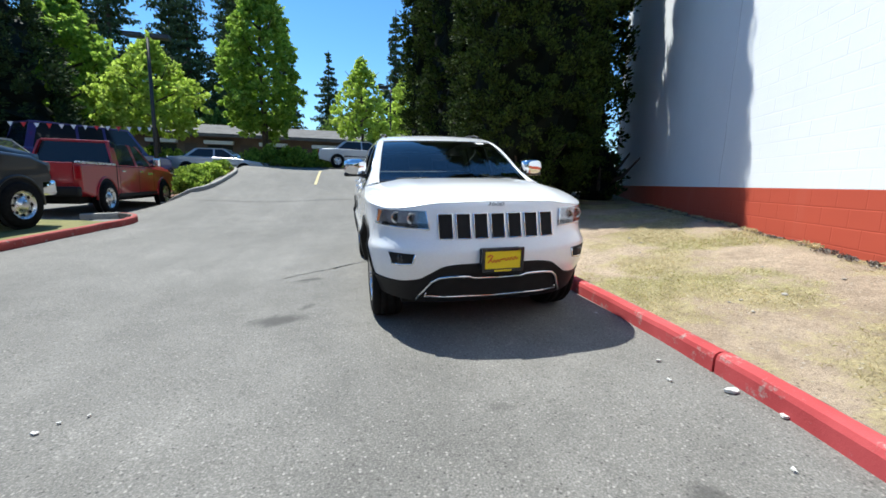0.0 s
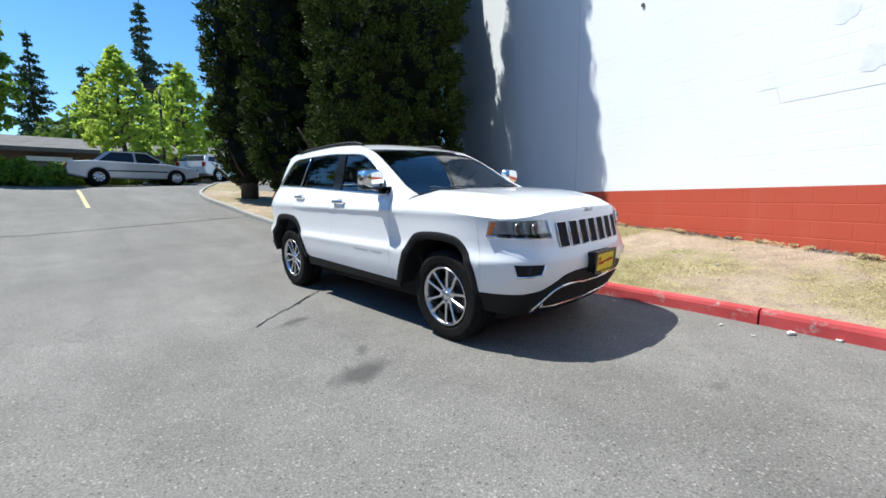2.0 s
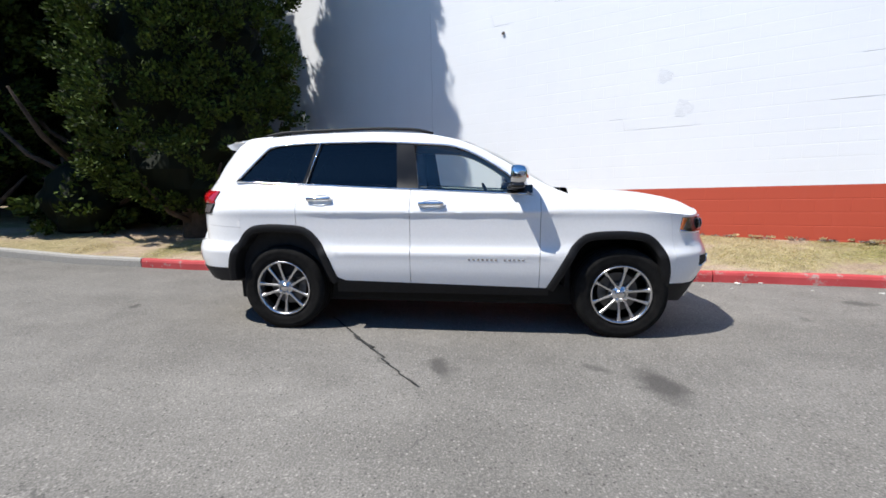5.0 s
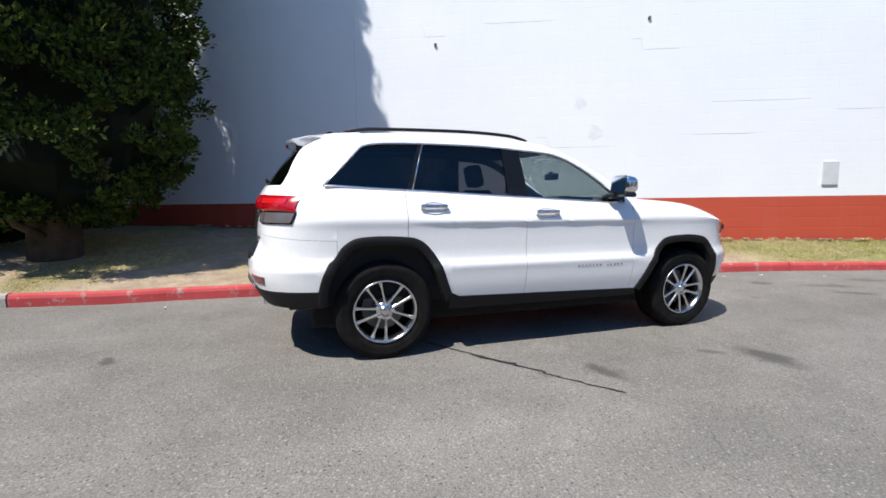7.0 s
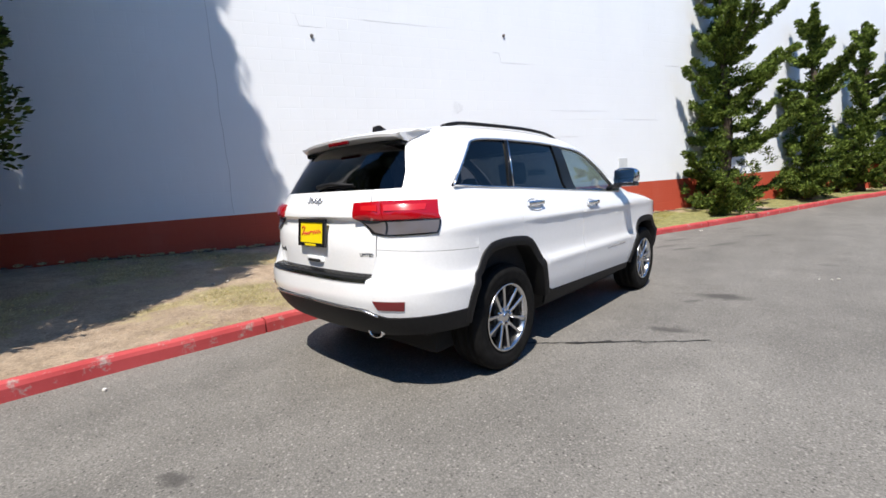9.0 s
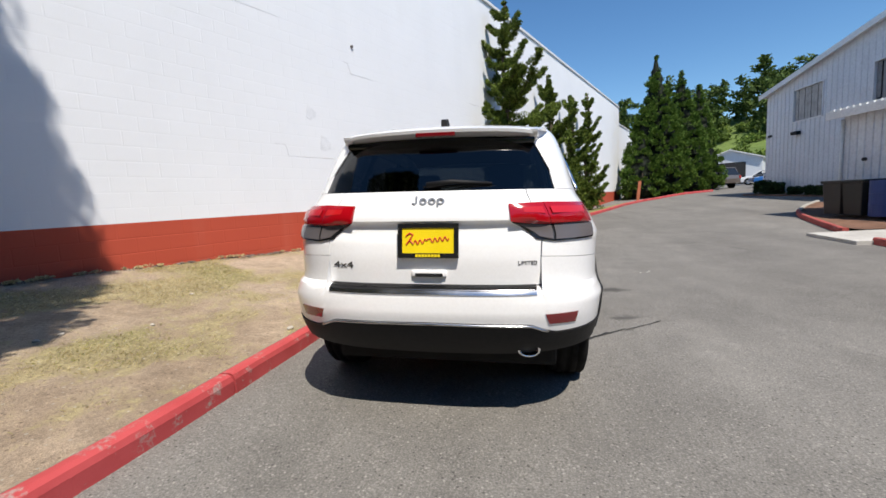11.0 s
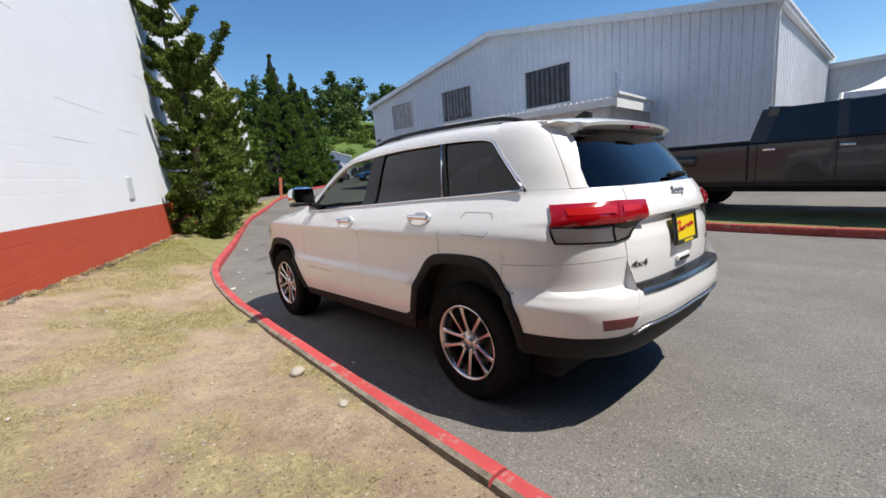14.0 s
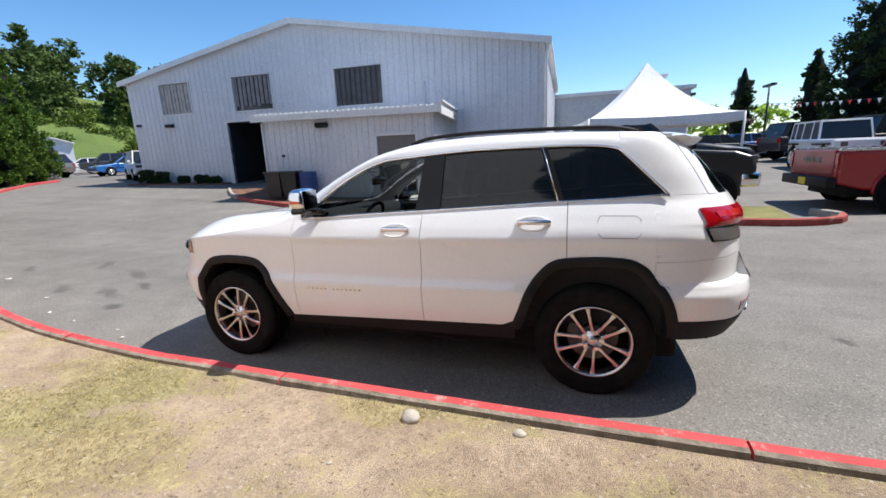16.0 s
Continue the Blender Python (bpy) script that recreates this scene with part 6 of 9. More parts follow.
def juniper(x, y, z, height, seed, label, spread=1.0, arms=26, reach_out=(), per=42, size=0.052):
    """A wind-twisted juniper: a leaning stem and upswept arms that carry dense pads of foliage."""
    rng = np.random.default_rng(seed)
    t = thing("juniper_tree", label, "tree", pose(x, y, z), "junipers along the wall")
    stem = [Vector((0.10 * math.sin(k * 0.8 + seed), 0.10 * math.cos(k * 0.9 + seed), height * k / 10)) for k in range(11)]
    bm = bmesh.new()
    tube(bm, [p - Vector((0, 0, 0.2 if i == 0 else 0)) for i, p in enumerate(stem)], [0.14 * (1 - i / 11) + 0.012 for i in range(11)], 8)
    cs, rs, lean = [], [], []
    shape = ((0, 0.75), (0.08, 1.0), (0.25, 0.95), (0.42, 0.78), (0.6, 0.62), (0.8, 0.40), (1.0, 0.10))
    todo = [(min(0.96, max(0.03, 0.03 + 0.93 * (k / arms) ** 1.15 + 0.02 * rng.normal())), rng.random() * 6.283, 0.5 + 0.7 * rng.random()) for k in range(arms)]
    todo += [(h, a, k) for h, a, k in reach_out]
    for u, a, k in todo:
        h = height * u
        reach = spread * spline(shape, u) * k
        rise = reach * (0.05 + 0.65 * rng.random()) + (0.12 if u > 0.35 else 0.0)
        way = Vector((math.cos(a), math.sin(a), 0))
        side = Vector((-way.y, way.x, 0))
        sway = rng.normal() * 0.15 * reach
        base = stem[min(10, int(u * 10))].copy()
        base.z = h
        arm = [base + way * reach * v + side * sway * v * v + Vector((0, 0, rise * v ** 1.8 - 0.06 * math.sin(math.pi * v))) for v in mid_steps(0, 1, 6)]
        tube(bm, arm, [0.045 * (1 - 0.8 * v / 6) * (0.5 + 0.5 * (1 - u)) for v in range(7)], 6)
        steps = max(6, int(reach * 12))
        for i in range(steps):
            v = 0.12 + 0.92 * i / (steps - 1)
            q = arm[0].lerp(arm[-1], v) if v > 1 else arm[min(5, int(v * 6))].lerp(arm[min(6, int(v * 6) + 1)], v * 6 - int(v * 6))
            wide = (0.05 + 0.30 * reach * v * (1.12 - v)) if u < 0.85 else 0.05
            for o in range(3):
                f = rng.uniform(-1, 1)
                cs.append(tuple(q + side * wide * f + Vector((0, 0, 0.02 + 0.05 * rng.random() - 0.10 * abs(f) * wide))))
                rs.append((0.112 + 0.066 * rng.random()) * (1.15 - 0.42 * v))
                lean.append(tuple(way * 0.8 + side * f * 0.5 + Vector((0, 0, 0.55))))
    for k in range(arms * 7):
        # the broken mass of short inner and lower twigs
        u, a = 0.02 + 0.5 * rng.random() ** 1.3, rng.random() * 6.283
        r = spread * spline(shape, u) * (0.35 + 0.45 * rng.random()) * (1 - 0.7 * u)
        if noise.noise((r * math.cos(a) * 2.2 + seed, r * math.sin(a) * 2.2, height * u * 1.9)) < -0.12:
            continue
        cs.append((r * math.cos(a), r * math.sin(a), height * u))
        rs.append(0.11 + 0.08 * rng.random())
        lean.append((math.cos(a) * 0.8, math.sin(a) * 0.8, 0.6))
    for u in mid_steps(0.1, 1.0, 30):
        for o in range(4):
            cs.append((0.13 * rng.normal() * (1.1 - u), 0.13 * rng.normal() * (1.1 - u), height * u))
            rs.append(0.16 * (1.2 - 0.7 * u))
            lean.append((0, 0, 0.9))
    part("stem", bm, BARK, t, smooth=True)
    V, F = leaf_cloud(rng, cs, rs, per, size, 0.75, lean, 0.36)
    cloud_mesh("crown", V, F, JUNIPER_LEAF, t)


juniper(-0.28, -10.2, 0.1, 7.4, 2, "tall twisted green juniper against the white wall", 1.6, 46, ((0.56, 2.2, 1.45), (0.60, 3.0, 1.2), (0.62, 5.6, 1.6), (0.66, 5.0, 1.3)), 60, 0.043)
juniper(-1.95, -14.2, 0.2, 5.9, 7, "twisted juniper with an upswept arm by the wall", 1.25, 34, ((0.62, 2.4, 1.5),))
juniper(-3.15, -17.2, 0.25, 5.6, 12, "leaning green juniper beside the red wall foot", 1.15, 30)
juniper(-4.35, -20.0, 0.25, 6.2, 17, "slender juniper with reaching arms by the wall", 1.2, 30, ((0.6, 2.0, 1.5),))


def broad_tree(name, label, x, y, z, height, crown_lo, width, seed, leaf, per=70, size=0.16, n=150, group="", taper=0.5, trunk=0.13):
    """A broadleaf tree: tapered trunk, forking limbs, and a ragged crown of leaf clumps."""
    rng = np.random.default_rng(seed)
    t = thing(name, label, "tree", pose(x, y, z), group)
    bm = bmesh.new()
    tube(bm, [(0.08 * math.sin(k), 0.06 * math.cos(k), height * 0.92 * k / 8 - (0.2 if k == 0 else 0)) for k in range(9)], [trunk * (1 - k / 9) + 0.012 for k in range(9)], 8)
    cs, rs = [], []
    for k in range(16):
        h = crown_lo + (height - crown_lo) * (0.02 + 0.75 * k / 16)
        a = k * 2.39996 + seed
        reach = width * spline(((0, 0.75), (0.3, 1.0), (0.6, 0.8), (1, 0.2)), (h - crown_lo) / (height - crown_lo)) * 0.85
        p = Vector((math.cos(a) * reach, math.sin(a) * reach, h + reach * 0.7))
        tube(bm, [(0, 0, h), Vector((0, 0, h)).lerp(p, 0.5) - Vector((0, 0, 0.1)), p], [trunk * 0.4, trunk * 0.25, 0.01], 5)
    part("trunk", bm, BARK, t, smooth=True)
    for i in range(n * 4):
        u = rng.random()
        h = crown_lo + (height - crown_lo) * u
        w = width * spline(((0, 0.60), (0.18, 1.0), (0.40, 0.96), (0.72, 0.58), (1.0, 0.06)), u)
        a = rng.random() * 6.283
        lump = 1 + 0.34 * noise.noise((math.cos(a) * 2 + seed, math.sin(a) * 2, h)) + 0.22 * noise.noise((math.cos(a) * 5 + seed, math.sin(a) * 5, h * 2.1))
        if noise.noise((math.cos(a) * 3.1, math.sin(a) * 3.1 + seed, h * 1.3)) < -0.30:
            continue
        r = w * lump * math.sqrt(0.15 + 0.85 * rng.random())
        cs.append((r * math.cos(a), r * math.sin(a), h + 0.2 * rng.normal()))
        rs.append(width * (0.05 + 0.075 * rng.random()))
    V, F = leaf_cloud(rng, cs, rs, max(10, per // 3), size * 0.8, 0.8)
    cloud_mesh("crown", V, F, leaf, t)
    return t


LOT_TREE = "young maple with bright yellow-green leaves by the lot"
broad_tree("maple_tree", "tall narrow maple in full bright green leaf", -5.9, 23.6, 1.9, 11.5, 1.9, 2.3, 4, MAPLE_DEEP, 90, 0.15, 330, "lot trees", 0.5, 0.2)
broad_tree("maple_tree", LOT_TREE, -10.8, 20.8, 1.2, 6.6, 2.1, 2.4, 9, MAPLE_LEAF, 70, 0.14, 170, "lot trees")
broad_tree("maple_tree", LOT_TREE, 0.1, 24.0, 2.0, 6.6, 1.7, 2.0, 14, MAPLE_LEAF, 60, 0.13, 120, "lot trees")
broad_tree("maple_tree", LOT_TREE, 4.3, 30.0, 2.0, 8.0, 2.0, 2.2, 19, MAPLE_LEAF, 60, 0.16, 120, "lot trees")
broad_tree("maple_tree", "tall narrow maple in full bright green leaf", -16.5, 24.5, 1.9, 9.0, 1.9, 3.0, 23, MAPLE_DEEP, 70, 0.2, 200, "lot trees", 0.5, 0.2)


def fir(x, y, z, height, width, seed, label):
    rng = np.random.default_rng(seed)
    t = thing("fir_tree", label, "tree", pose(x, y, z), "firs beyond the motel")
    bm = bmesh.new()
    tube(bm, [(0, 0, -0.5), (0, 0, height * 0.5), (0, 0, height)], [0.35, 0.2, 0.03], 7)
    part("trunk", bm, BARK, t)
    cs, rs = [], []
    h = height * 0.12
    while h < height * 0.985:
        w = 0.95 * width * (1 - h / height) ** 0.85 * (0.6 + 0.7 * rng.random()) + 0.10
        k = max(4, int(9 * w))
        for i in range(k):
            a = rng.random() * 6.283
            r = w * (0.25 + 0.75 * rng.random())
            cs.append((r * math.cos(a), r * math.sin(a), h - 0.25 * r + 0.1 * rng.normal()))
            rs.append(0.28 + 0.20 * w)
        h += 0.55 + 0.35 * rng.random()
    V, F = leaf_cloud(rng, cs, rs, 24, 0.21, 0.4, (0, 0, -0.2), 0.4)
    cloud_mesh("crown", V, F, FIR_LEAF, t)


rng_f = np.random.default_rng(77)
for i, (x, y, h, w) in enumerate(((-34, 44, 27, 4.2), (-29, 50, 30, 4.5), (-24, 47, 27, 4), (-20.5, 53, 30, 4.3), (-17.5, 49, 27, 3.8), (-14.5, 55, 29, 4.2), (-12.5, 48, 24, 3.5), (-8.5, 56, 19, 3.6),
                                  (-3.0, 60, 17, 3.8), (1.5, 62, 15, 3.5), (4.6, 44, 17.5, 2.6), (9.5, 58, 16, 4), (-40, 36, 27, 4.5), (-46, 44, 29, 5), (-30, 33, 15, 4.2), (-23, 36, 13, 4.0), (-38, 27, 17, 5.0), (12, 48, 15, 4))):
    fir(x, y, 2.0, h, w, 100 + i, "tall dark fir standing beyond the motel")


def far_wood(name, label, spots, seed, leaf, per, size):
    """Woods too far to count."""
    rng = np.random.default_rng(seed)
    cs, rs = [], []
    for x, y, z, w, h in spots:
        for i in range(int(10 + w * h * 0.9)):
            a, u = rng.random() * 6.283, rng.random()
            r = w * math.sqrt(rng.random()) * (1 - 0.5 * u)
            cs.append((x + r * math.cos(a), y + r * math.sin(a), z + h * u))
            rs.append(0.5 + 0.16 * w)
    V, F = leaf_cloud(rng, cs, rs, per, size, 0.8)
    ob = cloud_mesh(name, V, F, leaf, None)
    tagged(ob, label, "woods", kind="stuff")


far_wood("woodland", "mixed green woods behind the motel roofs", [(rng_f.uniform(-45, 16), rng_f.uniform(38, 52), 2.0, rng_f.uniform(2.0, 3.6), rng_f.uniform(4.5, 8.0)) for _ in range(34)], 5, WOOD_LEAF, 40, 0.27)

# ---- the metal hall and its annex ----
STRIP_PALE = mottled("pale_strip_curtain", (0.30, 0.29, 0.27), (0.50, 0.49, 0.47), 3, 0.6, 0.2, 0.01)
STRIP_DARK = mottled("dark_strip_curtain", (0.035, 0.035, 0.037), (0.10, 0.10, 0.105), 2, 0.5, 0.2, 0.01)
STRIP = mottled("strip_curtain", (0.13, 0.13, 0.135), (0.26, 0.26, 0.265), 3, 0.6, 0.2, 0.01)
GREY_DOOR = mottled("grey_steel_door", (0.13, 0.125, 0.12), (0.16, 0.155, 0.15), 2, 0.5, 0.1, 0.002)
FRAME_WHITE = plain("white_frame", (0.70, 0.71, 0.72), 0.5)
WINDOW_DARK = plain("dark_window", (0.03, 0.032, 0.036), 0.12)
HALL_M = Matrix.Translation((-13.95, -21.72, 0)) @ Matrix(((-0.0333, -0.9994, 0, 0), (0.9994, -0.0333, 0, 0), (0, 0, 1, 0), (0, 0, 0, 1)))
# u runs along the front, v into the hall, z up


def ribbed(name, u0, u1, low, high, holes, material, parent, m, pitch=0.305, depth=0.024, back=False):
    """Ribbed sheet between two heights, with openings cut out."""
    verts, faces = [], []
    cuts = [u0]
    n = int((u1 - u0) / pitch)
    shape = []
    for i in range(n + 1):
        b = u0 + i * pitch
        for f, d in ((0.0, 0.0), (0.60, 0.0), (0.68, depth), (0.92, depth), (1.0, 0.0)):
            if b + f * pitch < u1:
                shape.append((b + f * pitch, d))
    shape.append((u1, 0.0))
    extra = sorted({e for h in holes for e in h[:2]})
    full = []
    for (a, da), (b, db) in zip(shape, shape[1:]):
        full.append((a, da))
        for e in extra:
            if a < e < b:
                full.append((e, da + (db - da) * (e - a) / (b - a)))
    full.append(shape[-1])
    for (a, da), (b, db) in zip(full, full[1:]):
        if b - a < 1e-4:
            continue
        mid_u = (a + b) / 2
        spans = [(low, None)]
        zs = [low]
        for h in sorted([h for h in holes if h[0] <= mid_u <= h[1]], key=lambda q: q[2]):
            zs += [h[2], h[3]]
        zs.append(None)
        for k in range(0, len(zs), 2):
            lo = zs[k]
            hi = zs[k + 1]
            ha, hb = (high(a), high(b)) if hi is None else (hi, hi)
            if min(ha, hb) - lo < 0.005:
                continue
            o = len(verts)
            verts += [(a, -da, lo), (b, -db, lo), (b, -db, hb), (a, -da, ha)]
            faces.append((o, o + 1, o + 2, o + 3))
    ob = raw(name, verts, faces, material, parent)
    ob.matrix_basis = m
    return ob


def local(name, bm, material, parent, m, label="", smooth=False):
    ob = part(name, bm, material, parent, label, "", smooth)
    ob.matrix_basis = m
    return ob


def hall():
    top = thing("metal_hall", "large white ribbed-metal hall with a low gabled roof", "building")
    gable = lambda u: 5.80 + (7.62 - 5.80) * u / 10.4 if u < 10.4 else 7.62 - (7.62 - 5.68) * (u - 10.4) / 11.2
    wins = [(2.16, 4.07, 4.13, 5.60), (6.73, 8.92, 4.03, 5.60), (12.31, 14.62, 3.89, 5.50)]
    bay = (6.1, 8.65, -0.3, 3.52)
    m = HALL_M
    ribbed("front_wall", 0, 21.6, -0.3, gable, wins + [bay], METAL_SIDING, top, m)
    m_side = m @ pose(21.6, 0, 0, 0, 0, 90)
    ribbed("side_wall", 0, 15.5, -0.3, lambda u: 5.68, [(11.6, 12.6, -0.3, 2.3)], METAL_SIDING, top, m_side)
    local("side_door", boxed(11.6, 12.6, 0.03, 0.08, -0.2, 2.3, 0.005), GREY_DOOR, top, m_side)
    local("back_wall", boxed(0, 21.6, 15.5, 15.6, -0.3, 5.7), METAL_SIDING, top, m)
    local("far_side_wall", boxed(0, 0.08, 0.1, 15.5, -0.3, 5.75), METAL_SIDING, top, m)
    for a, b, za, zb in ((-0.25, 10.4, 5.76, 7.62), (10.4, 21.85, 7.62, 5.64)):
        bm = bmesh.new()
        vs = [(a, -0.28, za), (b, -0.28, zb), (b, 15.8, zb), (a, 15.8, za)]
        lo = [bm.verts.new(v) for v in vs]
        hi = [bm.verts.new((v[0], v[1], v[2] + 0.1)) for v in vs]
        bm.faces.new(lo[::-1])
        bm.faces.new(hi)
        for i in range(4):
            bm.faces.new((lo[i], lo[(i + 1) % 4], hi[(i + 1) % 4], hi[i]))
        roof = local("roof", bm, METAL_SIDING, top, m)
        bm = bmesh.new()
        for e in (0,):
            vs = [(a, -0.31, za - 0.10), (b, -0.31, zb - 0.10), (b, -0.31, zb + 0.14), (a, -0.31, za + 0.14)]
            f = [bm.verts.new(v) for v in vs] + [bm.verts.new((v[0], v[1] + 0.03, v[2])) for v in vs]
            bm.faces.new(f[:4])
            bm.faces.new(f[4:][::-1])
            for i in range(4):
                bm.faces.new((f[i], f[i + 4], f[(i + 1) % 4 + 4], f[(i + 1) % 4]))
        local("fascia", bm, METAL_TRIM, roof, Matrix.Identity(4))
    local("eaves_gutter", boxed(21.62, 21.80, -0.2, 15.6, 5.50, 5.66, 0.02), METAL_TRIM, top, m)
    bm = bmesh.new()
    tube(bm, [(21.70, -0.10, 5.5), (21.66, -0.06, 5.2), (21.66, -0.06, 0.1)], 0.045, 8)
    local("downpipe", bm, METAL_TRIM, top, m, smooth=True)
    for i, w in enumerate(wins):
        win = local("window", boxed(w[0], w[1], 0.10, 0.12, w[2], w[3]), WINDOW_DARK, top, m, "high window with hanging strips")
        for b in ((w[0] - 0.05, w[1] + 0.05, w[2] - 0.06, w[2]), (w[0] - 0.05, w[1] + 0.05, w[3], w[3] + 0.05), (w[0] - 0.06, w[0], w[2], w[3]), (w[1], w[1] + 0.06, w[2], w[3])):
            local("window_frame", boxed(b[0], b[1], -0.045, 0.11, b[2], b[3], 0.004), FRAME_WHITE, win, Matrix.Identity(4))
        n = 9
        for k in range(n):
            a = w[0] + (w[1] - w[0]) * (k + 0.12) / n
            b = w[0] + (w[1] - w[0]) * (k + (0.86 if i == 1 else 0.80 if i == 2 else 0.96)) / n
            local("strip", boxed(a, b, 0.055 + 0.012 * (k % 2), 0.075 + 0.012 * (k % 2), w[2] + 0.02 + 0.25 * hash1(k, i) * (i == 1), w[3] - 0.02, 0.004), (STRIP_PALE, STRIP, STRIP_DARK)[i], win, Matrix.Identity(4))
    # bay door opening; a near-black box paints in the shade of the work space
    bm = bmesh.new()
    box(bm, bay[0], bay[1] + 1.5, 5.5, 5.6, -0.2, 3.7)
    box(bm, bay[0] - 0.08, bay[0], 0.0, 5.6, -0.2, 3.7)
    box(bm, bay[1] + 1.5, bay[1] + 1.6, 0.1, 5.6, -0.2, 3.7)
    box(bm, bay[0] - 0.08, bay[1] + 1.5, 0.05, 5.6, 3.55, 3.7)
    local("bay_shade_box", bm, DARK_VOID, top, m)
    for b in ((bay[0] - 0.10, bay[0], 0.2, 3.52), (bay[0] - 0.1, bay[1], 3.52, 3.62)):
        local("bay_frame", boxed(b[0], b[1], -0.05, 0.12, b[2], b[3], 0.006), FRAME_WHITE, top, m)
    for u, z in ((2.55, 3.55),):
        lamp = local("wall_lamp", boxed(u - 0.22, u + 0.22, -0.24, -0.03, z - 0.08, z + 0.08, 0.03), BLACK_TRIM, top, m, "dark wall-pack lamp")
    bm = bmesh.new()
    tube(bm, [(16.58, -0.08, 3.7), (16.58, -0.08, 4.62)], 0.03, 8)
    local("vent_pipe", bm, METAL_TRIM, top, m, smooth=True)
    bm = bmesh.new()
    for k in range(4):
        box(bm, 0.22 + 0.10 * k, 0.29 + 0.10 * k, -0.05, -0.038, 3.60, 3.74)
    local("small_sign", bm, DARK_VOID, top, m, "small dark sign bars")


hall()
ANNEX_M = Matrix.Translation((-9.99, -10.04, 0)) @ Matrix(((-0.139, -0.990, 0, 0), (0.990, -0.139, 0, 0), (0, 0, 1, 0), (0, 0, 0, 1)))


def annex():
    top = thing("annex", "low white ribbed-metal annex with a grey door", "building")
    m = ANNEX_M
    L = 6.5
    door = (4.42, 5.84, -0.3, 2.30)
    ribbed("front_wall", 0, L, -0.3, lambda u: 3.02, [door], METAL_SIDING, top, m, 0.23, 0.028)
    ribbed("side_wall", 0, 4.0, -0.3, lambda u: 3.05, [], METAL_SIDING, top, m @ pose(L, 0, 0, 0, 0, 90), 0.23, 0.028)
    local("left_wall", boxed(0.0, 0.06, 0.05, 5.0, -0.3, 3.05), METAL_SIDING, top, m)
    bm = bmesh.new()
    box(bm, -0.25, L + 0.30, -0.28, 4.3, 3.10, 3.20)
    local("roof", bm, METAL_SIDING, top, m)
    ribbed("roof_edge", -0.25, L + 0.3, 3.19, lambda u: 3.27, [], METAL_TRIM, top, m @ pose(0, -0.22, 0), 0.20, 0.04)
    local("fascia", boxed(-0.27, L + 0.31, -0.32, -0.26, 2.98, 3.20, 0.006), METAL_TRIM, top, m)
    local("side_fascia", boxed(L + 0.30, L + 0.36, -0.32, 4.2, 2.92, 3.30, 0.006), METAL_TRIM, top, m)
    local("side_cap", boxed(L + 0.28, L + 0.42, -0.34, 4.2, 3.30, 3.38, 0.006), METAL_TRIM, top, m)
    d = local("door", boxed(door[0], door[1], 0.04, 0.09, 0.04, door[3], 0.006), GREY_DOOR, top, m, "grey steel door, closed")
    for b in ((door[0] - 0.08, door[0], 0, 2.38), (door[1], door[1] + 0.08, 0, 2.38), (door[0] - 0.08, door[1] + 0.08, 2.30, 2.38)):
        local("door_frame", boxed(b[0], b[1], -0.05, 0.08, b[2], b[3], 0.006), FRAME_WHITE, d, Matrix.Identity(4))
    bm = bmesh.new()
    tube(bm, [(door[1] - 0.12, 0.03, 1.05), (door[1] - 0.12, -0.03, 1.05), (door[1] - 0.24, -0.03, 1.05)], 0.012, 6)
    local("door_handle", bm, SATIN, d, Matrix.Identity(4), smooth=True)
    lamp = local("wall_lamp", boxed(2.18, 2.62, -0.22, 0.0, 2.70, 2.86, 0.03), BLACK_TRIM, top, m, "dark wall-pack lamp")
    local("lamp_glass", boxed(2.22, 2.58, -0.20, -0.05, 2.675, 2.70, 0.005), WINDOW_DARK, lamp, Matrix.Identity(4))
    bm = bmesh.new()
    tube(bm, [(0.02, -0.06, 2.95), (0.02, -0.06, 0.1)], 0.04, 8)
    local("downpipe", bm, METAL_TRIM, top, m, smooth=True)
    bm = bmesh.new()
    lathe(bm, [(0.05, 0), (0.05, 0.07), (0, 0.08)], pose(0.75, -0.03, 1.75, 90, 0, 0), 12)
    local("gauge", bm, DARK_VOID, top, m)


annex()


def bin_at(x, y, material, label, r=0.29, h=0.88, square=True):
    z = ground_z(x, y) + 0.12
    b = thing("waste_bin", label, "bin", pose(x, y, z, 0, 0, 8), "bins by the annex")
    if square:
        bm = bmesh.new()
        vs = box(bm, -0.28, 0.28, -0.30, 0.30, 0, h, 0.03)
        for v in vs:
            k = 0.84 + 0.16 * max(0, v.co.z) / h
            v.co.x *= k
            v.co.y *= k
        part("body", bm, material, b, smooth=False)
        part("lid", boxed(-0.31, 0.31, -0.34, 0.33, h, h + 0.07, 0.025), material, b)
    else:
        bm = bmesh.new()
        lathe(bm, [(0, 0), (r, 0), (r, 0.29), (r + 0.012, 0.30), (r, 0.31), (r, 0.58), (r + 0.012, 0.59), (r, 0.60), (r, h), (0, h)], None, 28)
        part("drum", bm, material, b, smooth=False)


bin_at(-9.55, -9.35, plain("dark_bin", (0.03, 0.028, 0.026), 0.5), "dark brown wheeled waste bin by the annex wall")
bin_at(-9.65, -8.75, plain("black_bin", (0.02, 0.022, 0.02), 0.5), "black wheeled waste bin by the annex wall")
bin_at(-9.72, -8.1, plain("blue_drum", (0.015, 0.05, 0.19), 0.45), "dark blue plastic drum by the annex wall", 0.30, 0.92, False)


